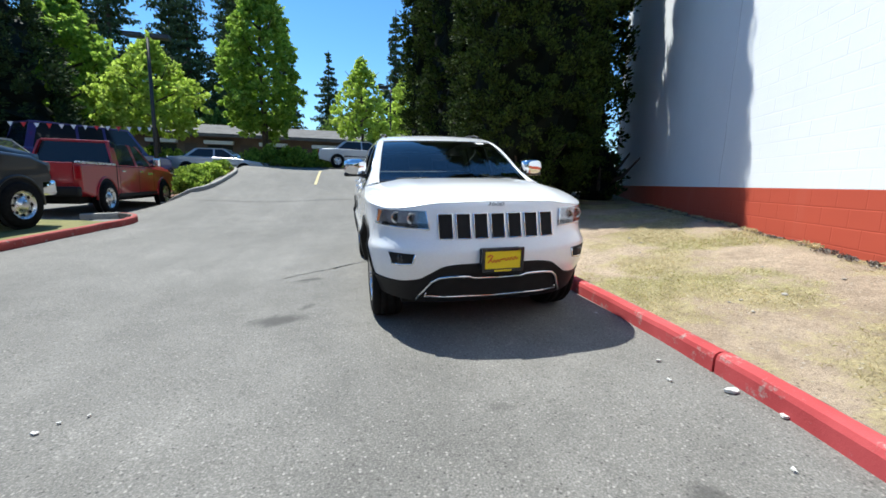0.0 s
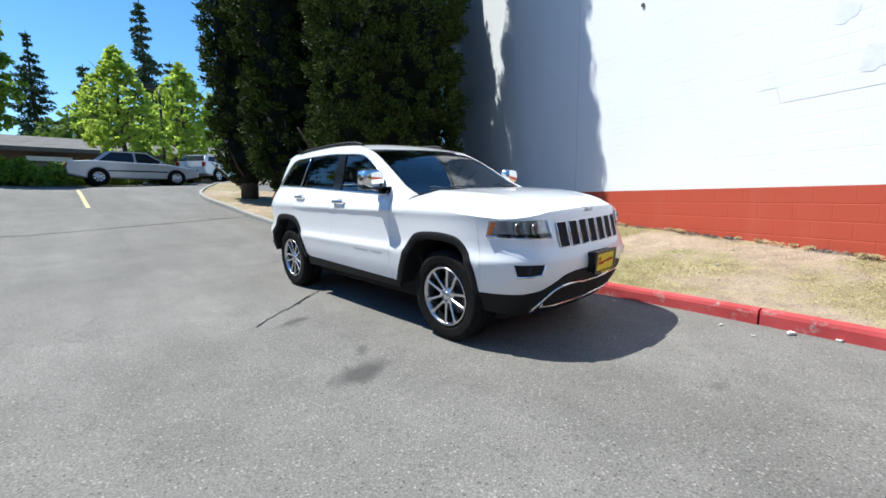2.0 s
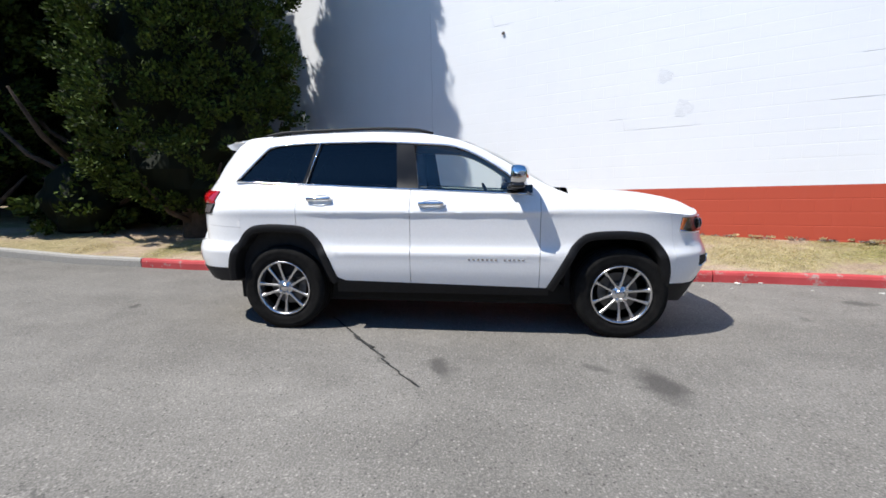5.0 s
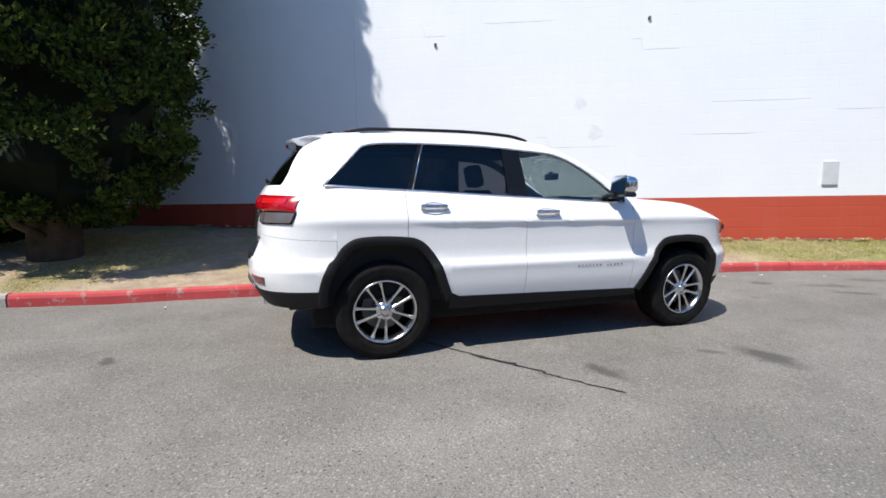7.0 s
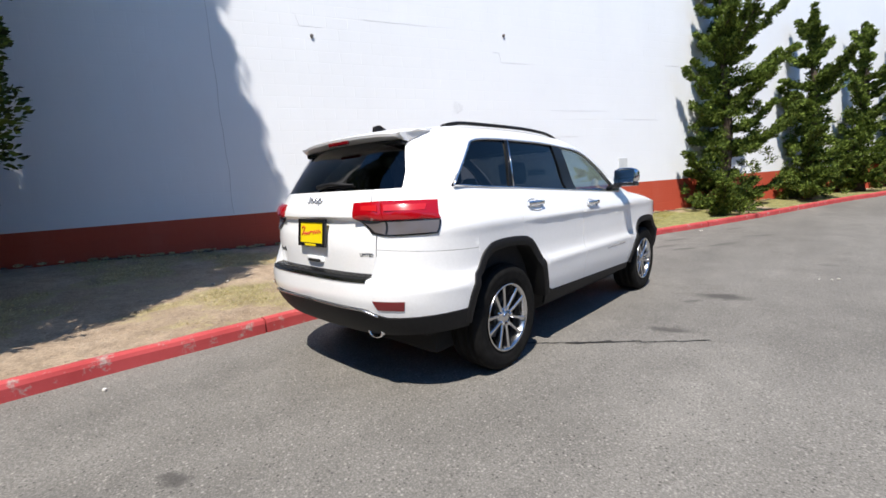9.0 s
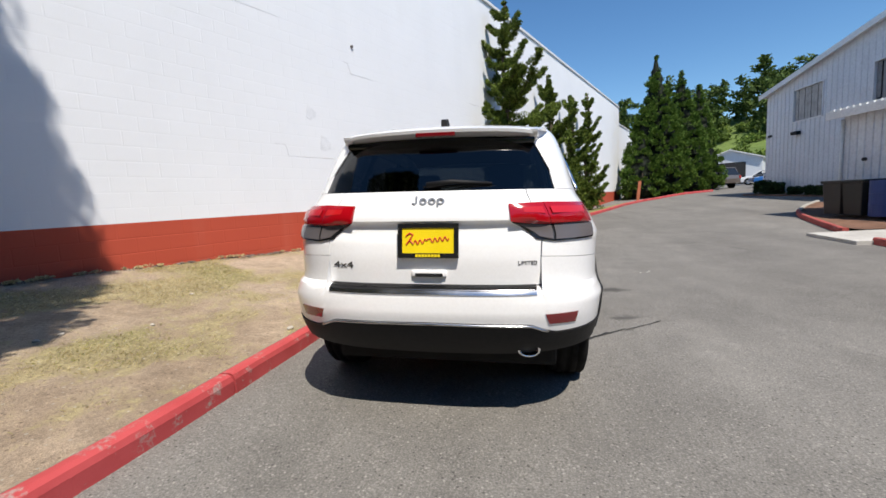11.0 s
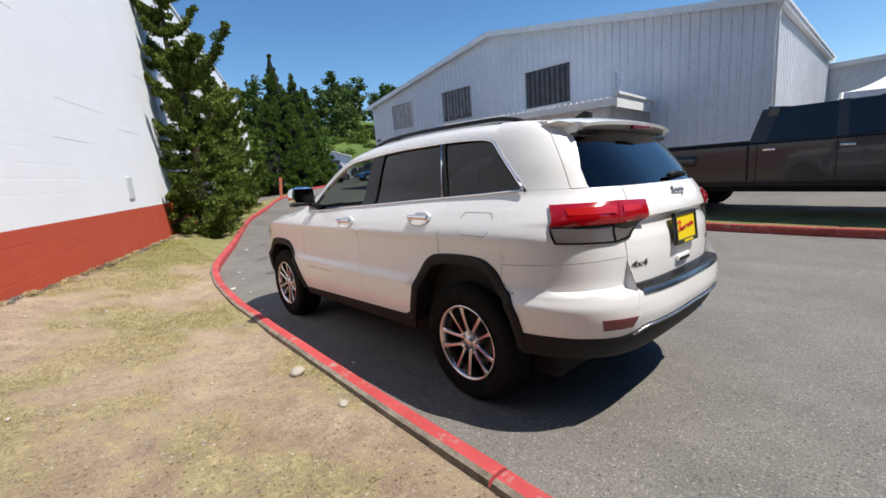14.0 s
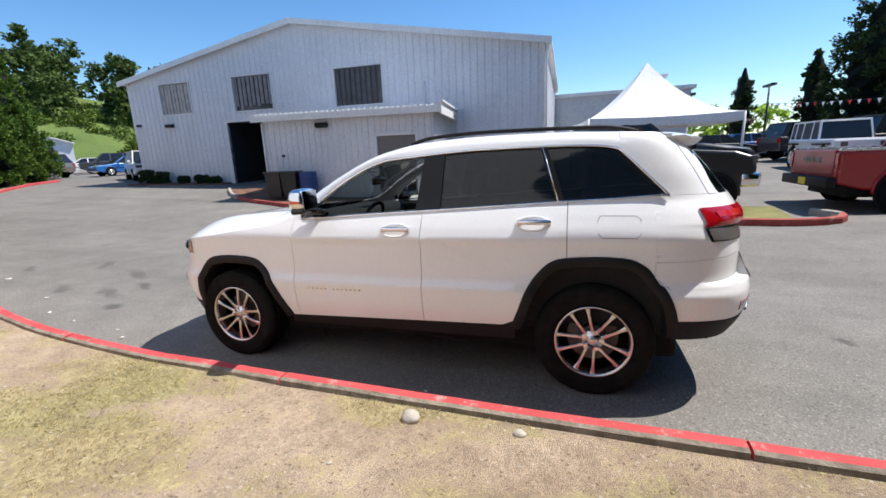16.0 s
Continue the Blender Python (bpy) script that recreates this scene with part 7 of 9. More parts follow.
def side_kerb():
    """The red kerb of the far verge, in two runs with a path between."""
    runs = [[(-11.5, -13.6), (-10.2, -12.2), (-9.1, -10.4), (-7.75, -6.75), (-7.65, -6.35)], [(-7.1, -4.75), (-6.65, -1.85), (-6.22, -0.2), (-5.95, 1.7), (-5.80, 4.1), (-5.62, 5.0), (-5.70, 5.75), (-6.15, 6.05), (-6.9, 5.9)]]
    for i, r in enumerate(runs):
        line = smooth_line(r, 0.25)
        kerb(line, "faded red concrete kerb along a verge", (lambda p: KERB_GREY if p.y > 4.9 else KERB_DULL) if i else (lambda p: KERB_DULL if p.y > -11 else KERB_GREY), 1, 10)
    # verge behind the kerb: mulch by the annex, mown grass by the trucks
    def verge(name, pts, material, label, edge):
        line = smooth_line(pts, 0.4)
        verts, faces = [], []
        for i, p in enumerate(line):
            s = side_of(line, i)
            for k, o in enumerate((0.10, 0.5, 1.0, edge)):
                q = p + s * o
                verts.append((q.x, q.y, ground_z(p.x, p.y) * (1 - k / 3) + ground_z(q.x, q.y) * k / 3 + (0.095 if k < 1 else 0.05 if k < 3 else 0.02) + 0.012 * noise.noise((q.x * 2, q.y * 2, 0))))
        for i in range(len(line) - 1):
            for k in range(3):
                faces.append((i * 4 + k, (i + 1) * 4 + k, (i + 1) * 4 + k + 1, i * 4 + k + 1))
        tagged(raw(name, verts, faces, material, smooth=True), label, "verge", kind="structure")
    verge("verge", [(-7.1, -4.7), (-6.65, -1.85), (-6.5, -1.0)], MULCH, "bark mulch verge by the annex", 3.2)
    verge("verge", [(-6.5, -1.0), (-6.22, -0.2), (-5.95, 1.7), (-5.80, 4.1), (-5.66, 5.2)], GRASS, "mown green verge beside parked pickups", 2.2)
    verge("verge", [(-11.3, -13.4), (-10.2, -12.2), (-9.1, -10.4), (-7.75, -6.7)], MULCH, "bark mulch bed by the hall", 2.3)
    v = [(-6.95, -6.35), (-6.85, -4.75), (-10.6, -3.9), (-10.45, -5.6)]
    tagged(raw("path", [(x, y, ground_z(x, y) + 0.07) for x, y in v] + [(x, y, ground_z(x, y) - 0.1) for x, y in v], [(3, 2, 1, 0), (0, 1, 5, 4), (1, 2, 6, 5), (2, 3, 7, 6), (3, 0, 4, 7)], CONCRETE), "pale concrete path to the grey door", "path", kind="structure")


side_kerb()
BIN_STEEL = mottled("weathered_steel", (0.12, 0.11, 0.10), (0.2, 0.18, 0.16), 6, 0.6, 0.2)
bin_ = thing("litter_bin", "round slatted metal litter bin on mulch", "bin", pose(-9.6, -2.7, ground_z(-9.6, -2.7) + 0.05))
bm = bmesh.new()
lathe(bm, [(0, 0), (0.24, 0), (0.24, 0.66), (0.20, 0.70), (0, 0.72)], None, 24)
part("drum", bm, BIN_STEEL, bin_, smooth=True)
for k in range(14):
    part("slat", boxed(0.235, 0.25, -0.014, 0.014, 0.03, 0.64, 0.0, pose(0, 0, 0, 0, 0, 360 * k / 14)), BIN_STEEL, bin_)

# ---- parked vehicles ----
GLASS_DARK = plain("dark_car_glass", (0.016, 0.020, 0.026), 0.06)
PAINT_BLACK = car_paint("black_metallic", (0.013, 0.014, 0.016), 0.5, 0.1, 0.35)
PAINT_RED = car_paint("deep_red_paint", (0.36, 0.004, 0.010), 0.6, 0.0)
PAINT_BLUE = car_paint("dark_violet_blue_paint", (0.035, 0.03, 0.16), 1.0, 0.2)
PAINT_SILVER = car_paint("silver_paint", (0.50, 0.50, 0.50), 1.0, 0.4)
PAINT_AZURE = car_paint("bright_blue_paint", (0.02, 0.14, 0.42), 1.0, 0.1)
PAINT_GREY = car_paint("dark_grey_paint", (0.07, 0.07, 0.075), 1.0, 0.3)
PAINT_BROWN = car_paint("brown_grey_paint", (0.16, 0.13, 0.11), 1.0, 0.3)
STEEL_WHEEL = plain("bright_steel_wheel", (0.70, 0.70, 0.70), 0.28, 0.85)


def loft_box(bm, outline, half, round_=0.05):
    """A closed side outline (y, z) carried across the width, rounded towards both flanks."""
    cy = sum(p[0] for p in outline) / len(outline)
    cz = sum(p[1] for p in outline) / len(outline)
    rows = []
    for x, inset in ((-half, round_), (-half + round_ * 0.4, round_ * 0.35), (-half + round_, 0.0), (half - round_, 0.0), (half - round_ * 0.4, round_ * 0.35), (half, round_)):
        row = []
        for y, z in outline:
            dy, dz = cy - y, cz - z
            row.append(bm.verts.new((x, y + math.copysign(min(abs(dy), inset), dy), z + math.copysign(min(abs(dz), inset), dz))))
        rows.append(row)
    n = len(outline)
    for a, b in zip(rows, rows[1:]):
        for i in range(n):
            bm.faces.new((a[i], a[(i + 1) % n], b[(i + 1) % n], b[i]))
    bm.faces.new(rows[0])
    bm.faces.new(rows[-1][::-1])
    bmesh.ops.recalc_face_normals(bm, faces=bm.faces)


def cabin_shell(bm, outline, low, high, hb, ht, grow=0.0):
    """Glasshouse: outline (y, z), narrower towards its top."""
    side = {}
    for s in (-1, 1):
        side[s] = [bm.verts.new((s * (hb + (ht - hb) * (z - low) / (high - low) + grow), y, z)) for y, z in outline]
    n = len(outline)
    for i in range(n):
        bm.faces.new((side[-1][i], side[-1][(i + 1) % n], side[1][(i + 1) % n], side[1][i]))
    bm.faces.new(side[-1][::-1])
    bm.faces.new(side[1])
    bmesh.ops.recalc_face_normals(bm, faces=bm.faces)


def vehicle(name, label, category, m, paint, body, half, cab, hb, ht, pillars, axles, radius, trim=None, rim=STEEL_WHEEL, group="", chrome=True, roof=0.05, arch=None):
    v = thing(name, label, category, m, group)
    low, high = min(z for _, z in cab), max(z for _, z in cab)
    bm = bmesh.new()
    loft_box(bm, body, half)
    part("body", bm, paint, v, smooth=False)
    bm = bmesh.new()
    cabin_shell(bm, cab, low, high, hb, ht)
    part("glasshouse", bm, GLASS_DARK, v)
    wid = lambda z: hb + (ht - hb) * (z - low) / (high - low) + 0.006
    tops = [p for p in cab if p[1] > high - 0.02]
    y0, y1 = min(p[0] for p in tops), max(p[0] for p in tops)
    part("roof", boxed(-ht - 0.012, ht + 0.012, y0 - 0.03, y1 + 0.03, high - 0.02, high + roof, 0.03), paint, v)
    for i, (yb, yt, w) in enumerate(pillars):
        for s in (-1, 1):
            bm = bmesh.new()
            pts = []
            for y, z in ((yb, low), (yt, high)):
                for e in (-w, w):
                    pts.append((s * wid(z), y + e, z))
            a = [bm.verts.new(p) for p in (pts[0], pts[1], pts[3], pts[2])]
            b = [bm.verts.new((x - s * 0.05, y, z)) for x, y, z in (pts[0], pts[1], pts[3], pts[2])]
            bm.faces.new(a)
            bm.faces.new(b[::-1])
            for k in range(4):
                bm.faces.new((a[k], a[(k + 1) % 4], b[(k + 1) % 4], b[k]))
            bmesh.ops.recalc_face_normals(bm, faces=bm.faces)
            part("pillar", bm, paint, v)
    for y in axles:
        for s in (-1, 1):
            bm = bmesh.new()
            lathe(bm, [(radius * 1.17, 0.0), (radius * 1.17, 0.006), (0, 0.006)], pose(s * (half - 0.002), y, radius * 1.06, 0, s * 90, 0), 28)
            part("wheel_arch", bm, DARK_GAP, v)
            bm = bmesh.new()
            tube(bm, [(s * (half + 0.004), y + radius * 1.2 * math.cos(a), radius * 1.06 + radius * 1.2 * math.sin(a)) for a in [radians(d) for d in range(-6, 187, 12)]], 0.028, 6)
            part("arch_lip", bm, arch or paint, v, smooth=True)
            w = new("wheel")
            w.parent = v
            w.matrix_basis = pose(s * (half - 0.05), y, radius, 0, 0, 0 if s > 0 else 180)
            turn = pose(0, 0, 0, 0, 90, 0)
            bm = bmesh.new()
            lathe(bm, [(radius * 0.62, -0.11), (radius * 0.93, -0.125), (radius, -0.09), (radius, 0.09), (radius * 0.93, 0.125), (radius * 0.62, 0.118)], turn, 32)
            part("tyre", bm, RUBBER, w, smooth=True)
            bm = bmesh.new()
            lathe(bm, [(radius * 0.63, 0.118), (radius * 0.60, 0.10), (radius * 0.5, 0.06), (radius * 0.36, 0.085), (radius * 0.26, 0.10), (radius * 0.22, 0.135), (radius * 0.1, 0.15), (0, 0.152)], turn, 28)
            part("rim", bm, rim, w, smooth=True)
            bm = bmesh.new()
            for k in range(8):
                a = radians(45 * k)
                lathe(bm, [(radius * 0.075, 0.088), (0, 0.089)], pose(0, math.cos(a) * radius * 0.45, math.sin(a) * radius * 0.45) @ turn, 8)
            part("rim_holes", bm, DARK_GAP, w, kind="stuff")
    return v


def extra(v, name, bm, material, label="", smooth=False):
    return part(name, bm, material, v, label, "", smooth)


def pickup(label, m, paint, wb, front, rear, lift=0.0, bumper=CHROME):
    """A crew-cab pickup, nose to -y, its middle between the axles."""
    f, r = -wb / 2, wb / 2
    h = lift
    body = [(f - front, 0.55 + h), (f - front - 0.03, 0.85 + h), (f - front + 0.02, 1.08 + h), (f - front + 0.35, 1.20 + h), (f + 0.55, 1.27 + h), (r + rear, 1.27 + h), (r + rear + 0.02, 0.9 + h), (r + rear, 0.62 + h), (r + 0.6, 0.48 + h), (f + 0.5, 0.42 + h), (f - front + 0.3, 0.42 + h)]
    c0, c1 = f + 0.50, f + 3.05
    cab = [(c0, 1.24 + h), (c0 + 0.10, 1.38 + h), (c0 + 0.80, 1.84 + h), (c1 - 0.22, 1.86 + h), (c1 - 0.02, 1.24 + h)]
    v = vehicle("pickup_truck", label, "pickup", m, paint, body, 0.985, cab, 0.93, 0.76, ((c0 + 0.12, c0 + 0.80, 0.05), (f + 1.72, f + 1.78, 0.07), (c1 - 0.10, c1 - 0.25, 0.14)), (f, r), 0.41 + 0.0 * h, group="pickups")
    bm = bmesh.new()
    loft_box(bm, [(f - front + 0.02, 0.95 + h), (f - front + 0.0, 1.16 + h), (f - front + 0.10, 1.25 + h), (f - front + 0.45, 1.325 + h), (f + 0.2, 1.385 + h), (c0 + 0.22, 1.42 + h), (c0 + 0.30, 1.2 + h)], 0.86, 0.10)
    extra(v, "hood", bm, paint, "", True)
    bm = bmesh.new()
    loft_box(bm, [(c1 - 0.30, 1.24 + h), (c1 - 0.42, 1.88 + h), (c1 - 0.22, 1.885 + h), (c1 + 0.005, 1.24 + h)], 0.80, 0.03)
    extra(v, "cab_back", bm, GLASS_DARK)
    bed0 = c1 + 0.04
    bm = bmesh.new()
    box(bm, -0.86, 0.86, bed0 + 0.06, r + rear - 0.07, 1.25 + h, 1.285 + h)
    extra(v, "bed_opening", bm, DARK_GAP)
    for s in (-1, 1):
        extra(v, "bed_rail", boxed(s * 0.93 - 0.06, s * 0.93 + 0.06, bed0, r + rear, 1.26 + h, 1.31 + h, 0.015), BLACK_TRIM if paint is not PAINT_RED else STEEL_WHEEL)
        extra(v, "cab_gap", boxed(s * 0.984 - 0.004, s * 0.984 + 0.004, c1, c1 + 0.035, 0.55 + h, 1.27 + h), DARK_GAP)
        for y in (f + 1.62, f + 2.72):
            extra(v, "door_handle", boxed(s * 1.0 - 0.015, s * 1.0 + 0.015, y - 0.1, y + 0.1, 1.10 + h, 1.14 + h, 0.01), CHROME)
        for y in (f + 0.72, f + 1.76, f + 2.92):
            extra(v, "door_gap", boxed(s * 0.984 - 0.004, s * 0.984 + 0.004, y - 0.006, y + 0.006, 0.52 + h, 1.24 + h), DARK_GAP)
        extra(v, "headlight", boxed(s * 0.80 - 0.17, s * 0.80 + 0.17, f - front - 0.035, f - front + 0.22, 0.92 + h, 1.10 + h, 0.04), LAMP_BAND)
        extra(v, "tail_lamp", boxed(s * 0.93 - 0.07, s * 0.93 + 0.075, r + rear - 0.03, r + rear + 0.035, 0.88 + h, 1.22 + h, 0.025), LAMP_RED)
        mir = extra(v, "door_mirror", boxed(s * 1.13 - 0.11, s * 1.13 + 0.11, c0 + 0.28, c0 + 0.40, 1.30 + h, 1.55 + h, 0.04), bumper)
        part("mirror_arm", boxed(s * 0.98 - 0.10, s * 0.98 + 0.10, c0 + 0.30, c0 + 0.36, 1.28 + h, 1.33 + h, 0.01), BLACK_TRIM, mir)
        extra(v, "sill", boxed(s * 0.985 - 0.02, s * 0.985 + 0.015, f + 0.55, r - 0.55, 0.44 + h, 0.53 + h, 0.01), BLACK_TRIM)
        extra(v, "window_sill", boxed(s * 0.955 - 0.03, s * 0.955 + 0.012, c0 + 0.25, c1, 1.235 + h, 1.26 + h, 0.008), BLACK_TRIM)
        if h > 0.05:
            extra(v, "rear_fender", boxed(s * 1.0 - 0.05, s * 1.0 + 0.11, r - 0.60, r + 0.60, 0.86 + h, 1.10 + h, 0.09), paint, "", True)
        extra(v, "flank_print", boxed(s * 0.986 - 0.003, s * 0.986 + 0.003, f + 0.80, f + 1.12, 1.04 + h, 1.10 + h, 0.002), SATIN)
    extra(v, "grille", boxed(-0.60, 0.60, f - front - 0.04, f - front + 0.05, 0.80 + h, 1.12 + h, 0.03), BLACK_TRIM)
    extra(v, "front_bumper", boxed(-0.99, 0.99, f - front - 0.12, f - front + 0.25, 0.46 + h, 0.76 + h, 0.06), bumper, "", True)
    extra(v, "rear_bumper", boxed(-0.98, 0.98, r + rear + 0.0, r + rear + 0.17, 0.52 + h, 0.74 + h, 0.04), bumper if paint is not PAINT_RED else BLACK_TRIM, "", True)
    tg = extra(v, "tailgate", boxed(-0.84, 0.84, r + rear - 0.01, r + rear + 0.03, 0.78 + h, 1.28 + h, 0.02), paint)
    bm = bmesh.new()
    for k in range(3):
        box(bm, -0.36 + 0.26 * k, -0.16 + 0.26 * k, r + rear + 0.028, r + rear + 0.036, 1.02 + h, 1.14 + h, 0.004)
    part("tailgate_print", bm, GLOSS_BLACK, tg, kind="stuff")
    part("plate", boxed(-0.15, 0.15, r + rear + 0.168, r + rear + 0.178, 0.55 + h, 0.70 + h, 0.003), PLATE_YELLOW, v)
    extra(v, "underside", boxed(-0.75, 0.75, f - front + 0.3, r + rear - 0.3, 0.32 + h, 0.55 + h), DARK_GAP)
    return v


def stand(x, y, heading, dz=0.0):
    """A pose on the ground; heading turns the nose from -y, counter-clockwise."""
    return pose(x, y, ground_z(x, y) + dz, 0, 0, heading)


pickup("black heavy pickup with bright steel wheels beside the verge", stand(-8.17, 1.90, 180 - 9.6, 0.05), PAINT_BLACK, 4.58, 0.72, 1.10, 0.10)
pickup("deep red crew-cab pickup parked past the verge", stand(-8.0, 9.1, 180 + 1, -0.01), PAINT_RED, 3.65, 0.98, 1.08, -0.03)


def suv(label, m, paint, name="suv", L=4.7, H=1.78, half=0.93, group="parked cars"):
    b = L / 2
    body = [(-b, 0.45), (-b - 0.02, 0.80), (-b + 0.10, 0.98), (-b + 1.2, 1.08), (b - 0.05, 1.10), (b, 0.8), (b - 0.03, 0.45), (b - 0.6, 0.34), (-b + 0.5, 0.34)]
    cab = [(-b + 1.05, 1.06), (-b + 1.75, H - 0.05), (b - 0.40, H - 0.05), (b - 0.06, 1.08)]
    v = vehicle(name, label, "car", m, paint, body, half, cab, half - 0.08, half - 0.24, ((-b + 1.1, -b + 1.76, 0.05), (-0.1, -0.05, 0.05), (0.95, 0.92, 0.05), (b - 0.2, b - 0.5, 0.13)), (-b + 0.9, b - 0.95), 0.36, group=group)
    for s in (-1, 1):
        extra(v, "headlight", boxed(s * (half - 0.22) - 0.16, s * (half - 0.22) + 0.16, -b - 0.03, -b + 0.16, 0.76, 0.92, 0.03), LAMP_BAND)
        extra(v, "tail_lamp", boxed(s * (half - 0.10) - 0.09, s * (half - 0.10) + 0.09, b - 0.12, b + 0.012, 0.80, 1.06, 0.02), LAMP_RED)
        extra(v, "door_mirror", boxed(s * (half + 0.06) - 0.08, s * (half + 0.06) + 0.08, -b + 1.35, -b + 1.45, 1.08, 1.22, 0.03), paint)
    return v


def sedan(label, m, paint, L=4.7, group="parked cars"):
    b = L / 2
    body = [(-b, 0.40), (-b - 0.02, 0.62), (-b + 0.15, 0.76), (-b + 1.25, 0.92), (b - 0.9, 0.98), (b - 0.06, 0.93), (b, 0.7), (b - 0.03, 0.40), (b - 0.6, 0.26), (-b + 0.5, 0.26)]
    cab = [(-b + 1.15, 0.90), (-b + 1.95, 1.38), (b - 1.45, 1.38), (b - 0.72, 0.95)]
    v = vehicle("sedan", label, "car", m, paint, body, 0.88, cab, 0.80, 0.60, ((-b + 1.22, -b + 1.97, 0.045), (0.05, 0.08, 0.04), (b - 0.85, b - 1.42, 0.09)), (-b + 0.92, b - 1.0), 0.32, group=group, roof=0.035)
    for s in (-1, 1):
        extra(v, "headlight", boxed(s * 0.66 - 0.17, s * 0.66 + 0.17, -b - 0.02, -b + 0.16, 0.60, 0.74, 0.03), LAMP_BAND)
        extra(v, "tail_lamp", boxed(s * 0.70 - 0.16, s * 0.70 + 0.16, b - 0.10, b + 0.012, 0.70, 0.86, 0.02), LAMP_RED)
        extra(v, "side_moulding", boxed(s * 0.885 - 0.008, s * 0.885 + 0.008, -b + 1.25, b - 1.3, 0.55, 0.60, 0.003), GLOSS_BLACK)
        extra(v, "door_mirror", boxed(s * 0.95 - 0.07, s * 0.95 + 0.07, -b + 1.45, -b + 1.53, 0.93, 1.03, 0.02), paint)
    return v


# beyond the red pickup, and along the upper drive
suv("tall dark violet-blue suv behind the red pickup", stand(-12.06, 17.4, 140), PAINT_BLUE, L=5.6, H=2.15, half=1.0)
suv("pale silver car parked past the black pickup", stand(-12.9, 12.2, 95), PAINT_SILVER)
sedan("silver sedan parked before the hedge", stand(-0.1, 19.65, 91, 0.02), PAINT_SILVER)
suv("white estate car parked before the hedge", stand(4.4, 23.2, 128, 0.02), WHITE_PAINT, "estate_car", 4.5, 1.45, 0.86)
sedan("silver sedan beyond the hedge", stand(-1.6, 29.6, 90), PAINT_SILVER)
suv("white suv parked beyond the kerb bend", stand(9.5, 29.0, 60), WHITE_PAINT)
sedan("pale car in the far lot by the motel", stand(-7.6, 20.2, 86), PAINT_SILVER)


def wrangler(m):
    b = 2.15
    body = [(-b, 0.62), (-b, 1.05), (-b + 0.05, 1.12), (b, 1.14), (b, 0.62), (b - 0.6, 0.52), (-b + 0.5, 0.52)]
    cab = [(-b + 1.35, 1.12), (-b + 1.52, 1.74), (b - 0.10, 1.74), (b - 0.04, 1.12)]
    v = vehicle("off_roader", "boxy white off-roader with big black tyres", "car", m, WHITE_PAINT, body, 0.80, cab, 0.76, 0.70, ((-b + 1.38, -b + 1.55, 0.05), (-0.05, -0.05, 0.05), (0.85, 0.85, 0.05), (1.55, 1.55, 0.05), (b - 0.08, b - 0.12, 0.05)), (-1.45, 1.45), 0.42, group="parked cars")
    for s in (-1, 1):
        for y in (-1.45, 1.45):
            extra(v, "fender_flare", boxed(s * 0.88 - 0.12, s * 0.88 + 0.12, y - 0.52, y + 0.52, 0.92, 0.98, 0.02), BLACK_TRIM)
        extra(v, "headlight", boxed(s * 0.5 - 0.1, s * 0.5 + 0.1, -b - 0.02, -b + 0.05, 0.82, 1.02, 0.04), LAMP_BAND)
    extra(v, "front_bumper", boxed(-0.8, 0.8, -b - 0.2, -b, 0.55, 0.72, 0.03), BLACK_TRIM)


wrangler(stand(-16.3, 10.3, 85, 0.0))
# the lot past the tent
k = 0
for x, y, hd, p, kind in ((-24.5, 8.4, 200, PAINT_BLACK, 1), (-22.5, 12.5, 190, PAINT_GREY, 0), (-26, 10.5, 185, PAINT_AZURE, 1), (-29, 14, 190, PAINT_GREY, 1), (-17.5, 13.5, 190, PAINT_BLACK, 0), (-33, 12, 180, PAINT_SILVER, 1),
                          (-19.0, 20.0, 180, PAINT_RED, 0), (-29.5, 18.8, 180, WHITE_PAINT, 0)):
    (suv if kind == 0 else sedan)("dark parked car far across the sales lot" if p in (PAINT_BLACK, PAINT_GREY) else "bright parked car far across the sales lot", stand(x, y, hd), p, group="far cars")
# past the hall
suv("brown-grey suv by the far shed", stand(-17.6, -37.5, 20), PAINT_BROWN, group="far cars")
sedan("bright blue sedan beyond the hall", stand(-21.3, -33.0, 75), PAINT_AZURE, group="far cars")
suv("white van nosed out past the hall corner", stand(-16.6, -24.8, 150), WHITE_PAINT, group="far cars")
suv("dark car beyond the blue sedan", stand(-25, -40, 60), PAINT_GREY, group="far cars")
sedan("white car far along the drive", stand(-25.5, -44, 60), WHITE_PAINT, group="far cars")

# ---- tent, far buildings, hedges, hill ----
CANVAS = mottled("white_canvas", (0.74, 0.75, 0.77), (0.82, 0.83, 0.85), 1.0, 0.7, 0.1, 0.01)
POLE_GREY = plain("grey_pole", (0.045, 0.045, 0.045), 0.5, 0.4)


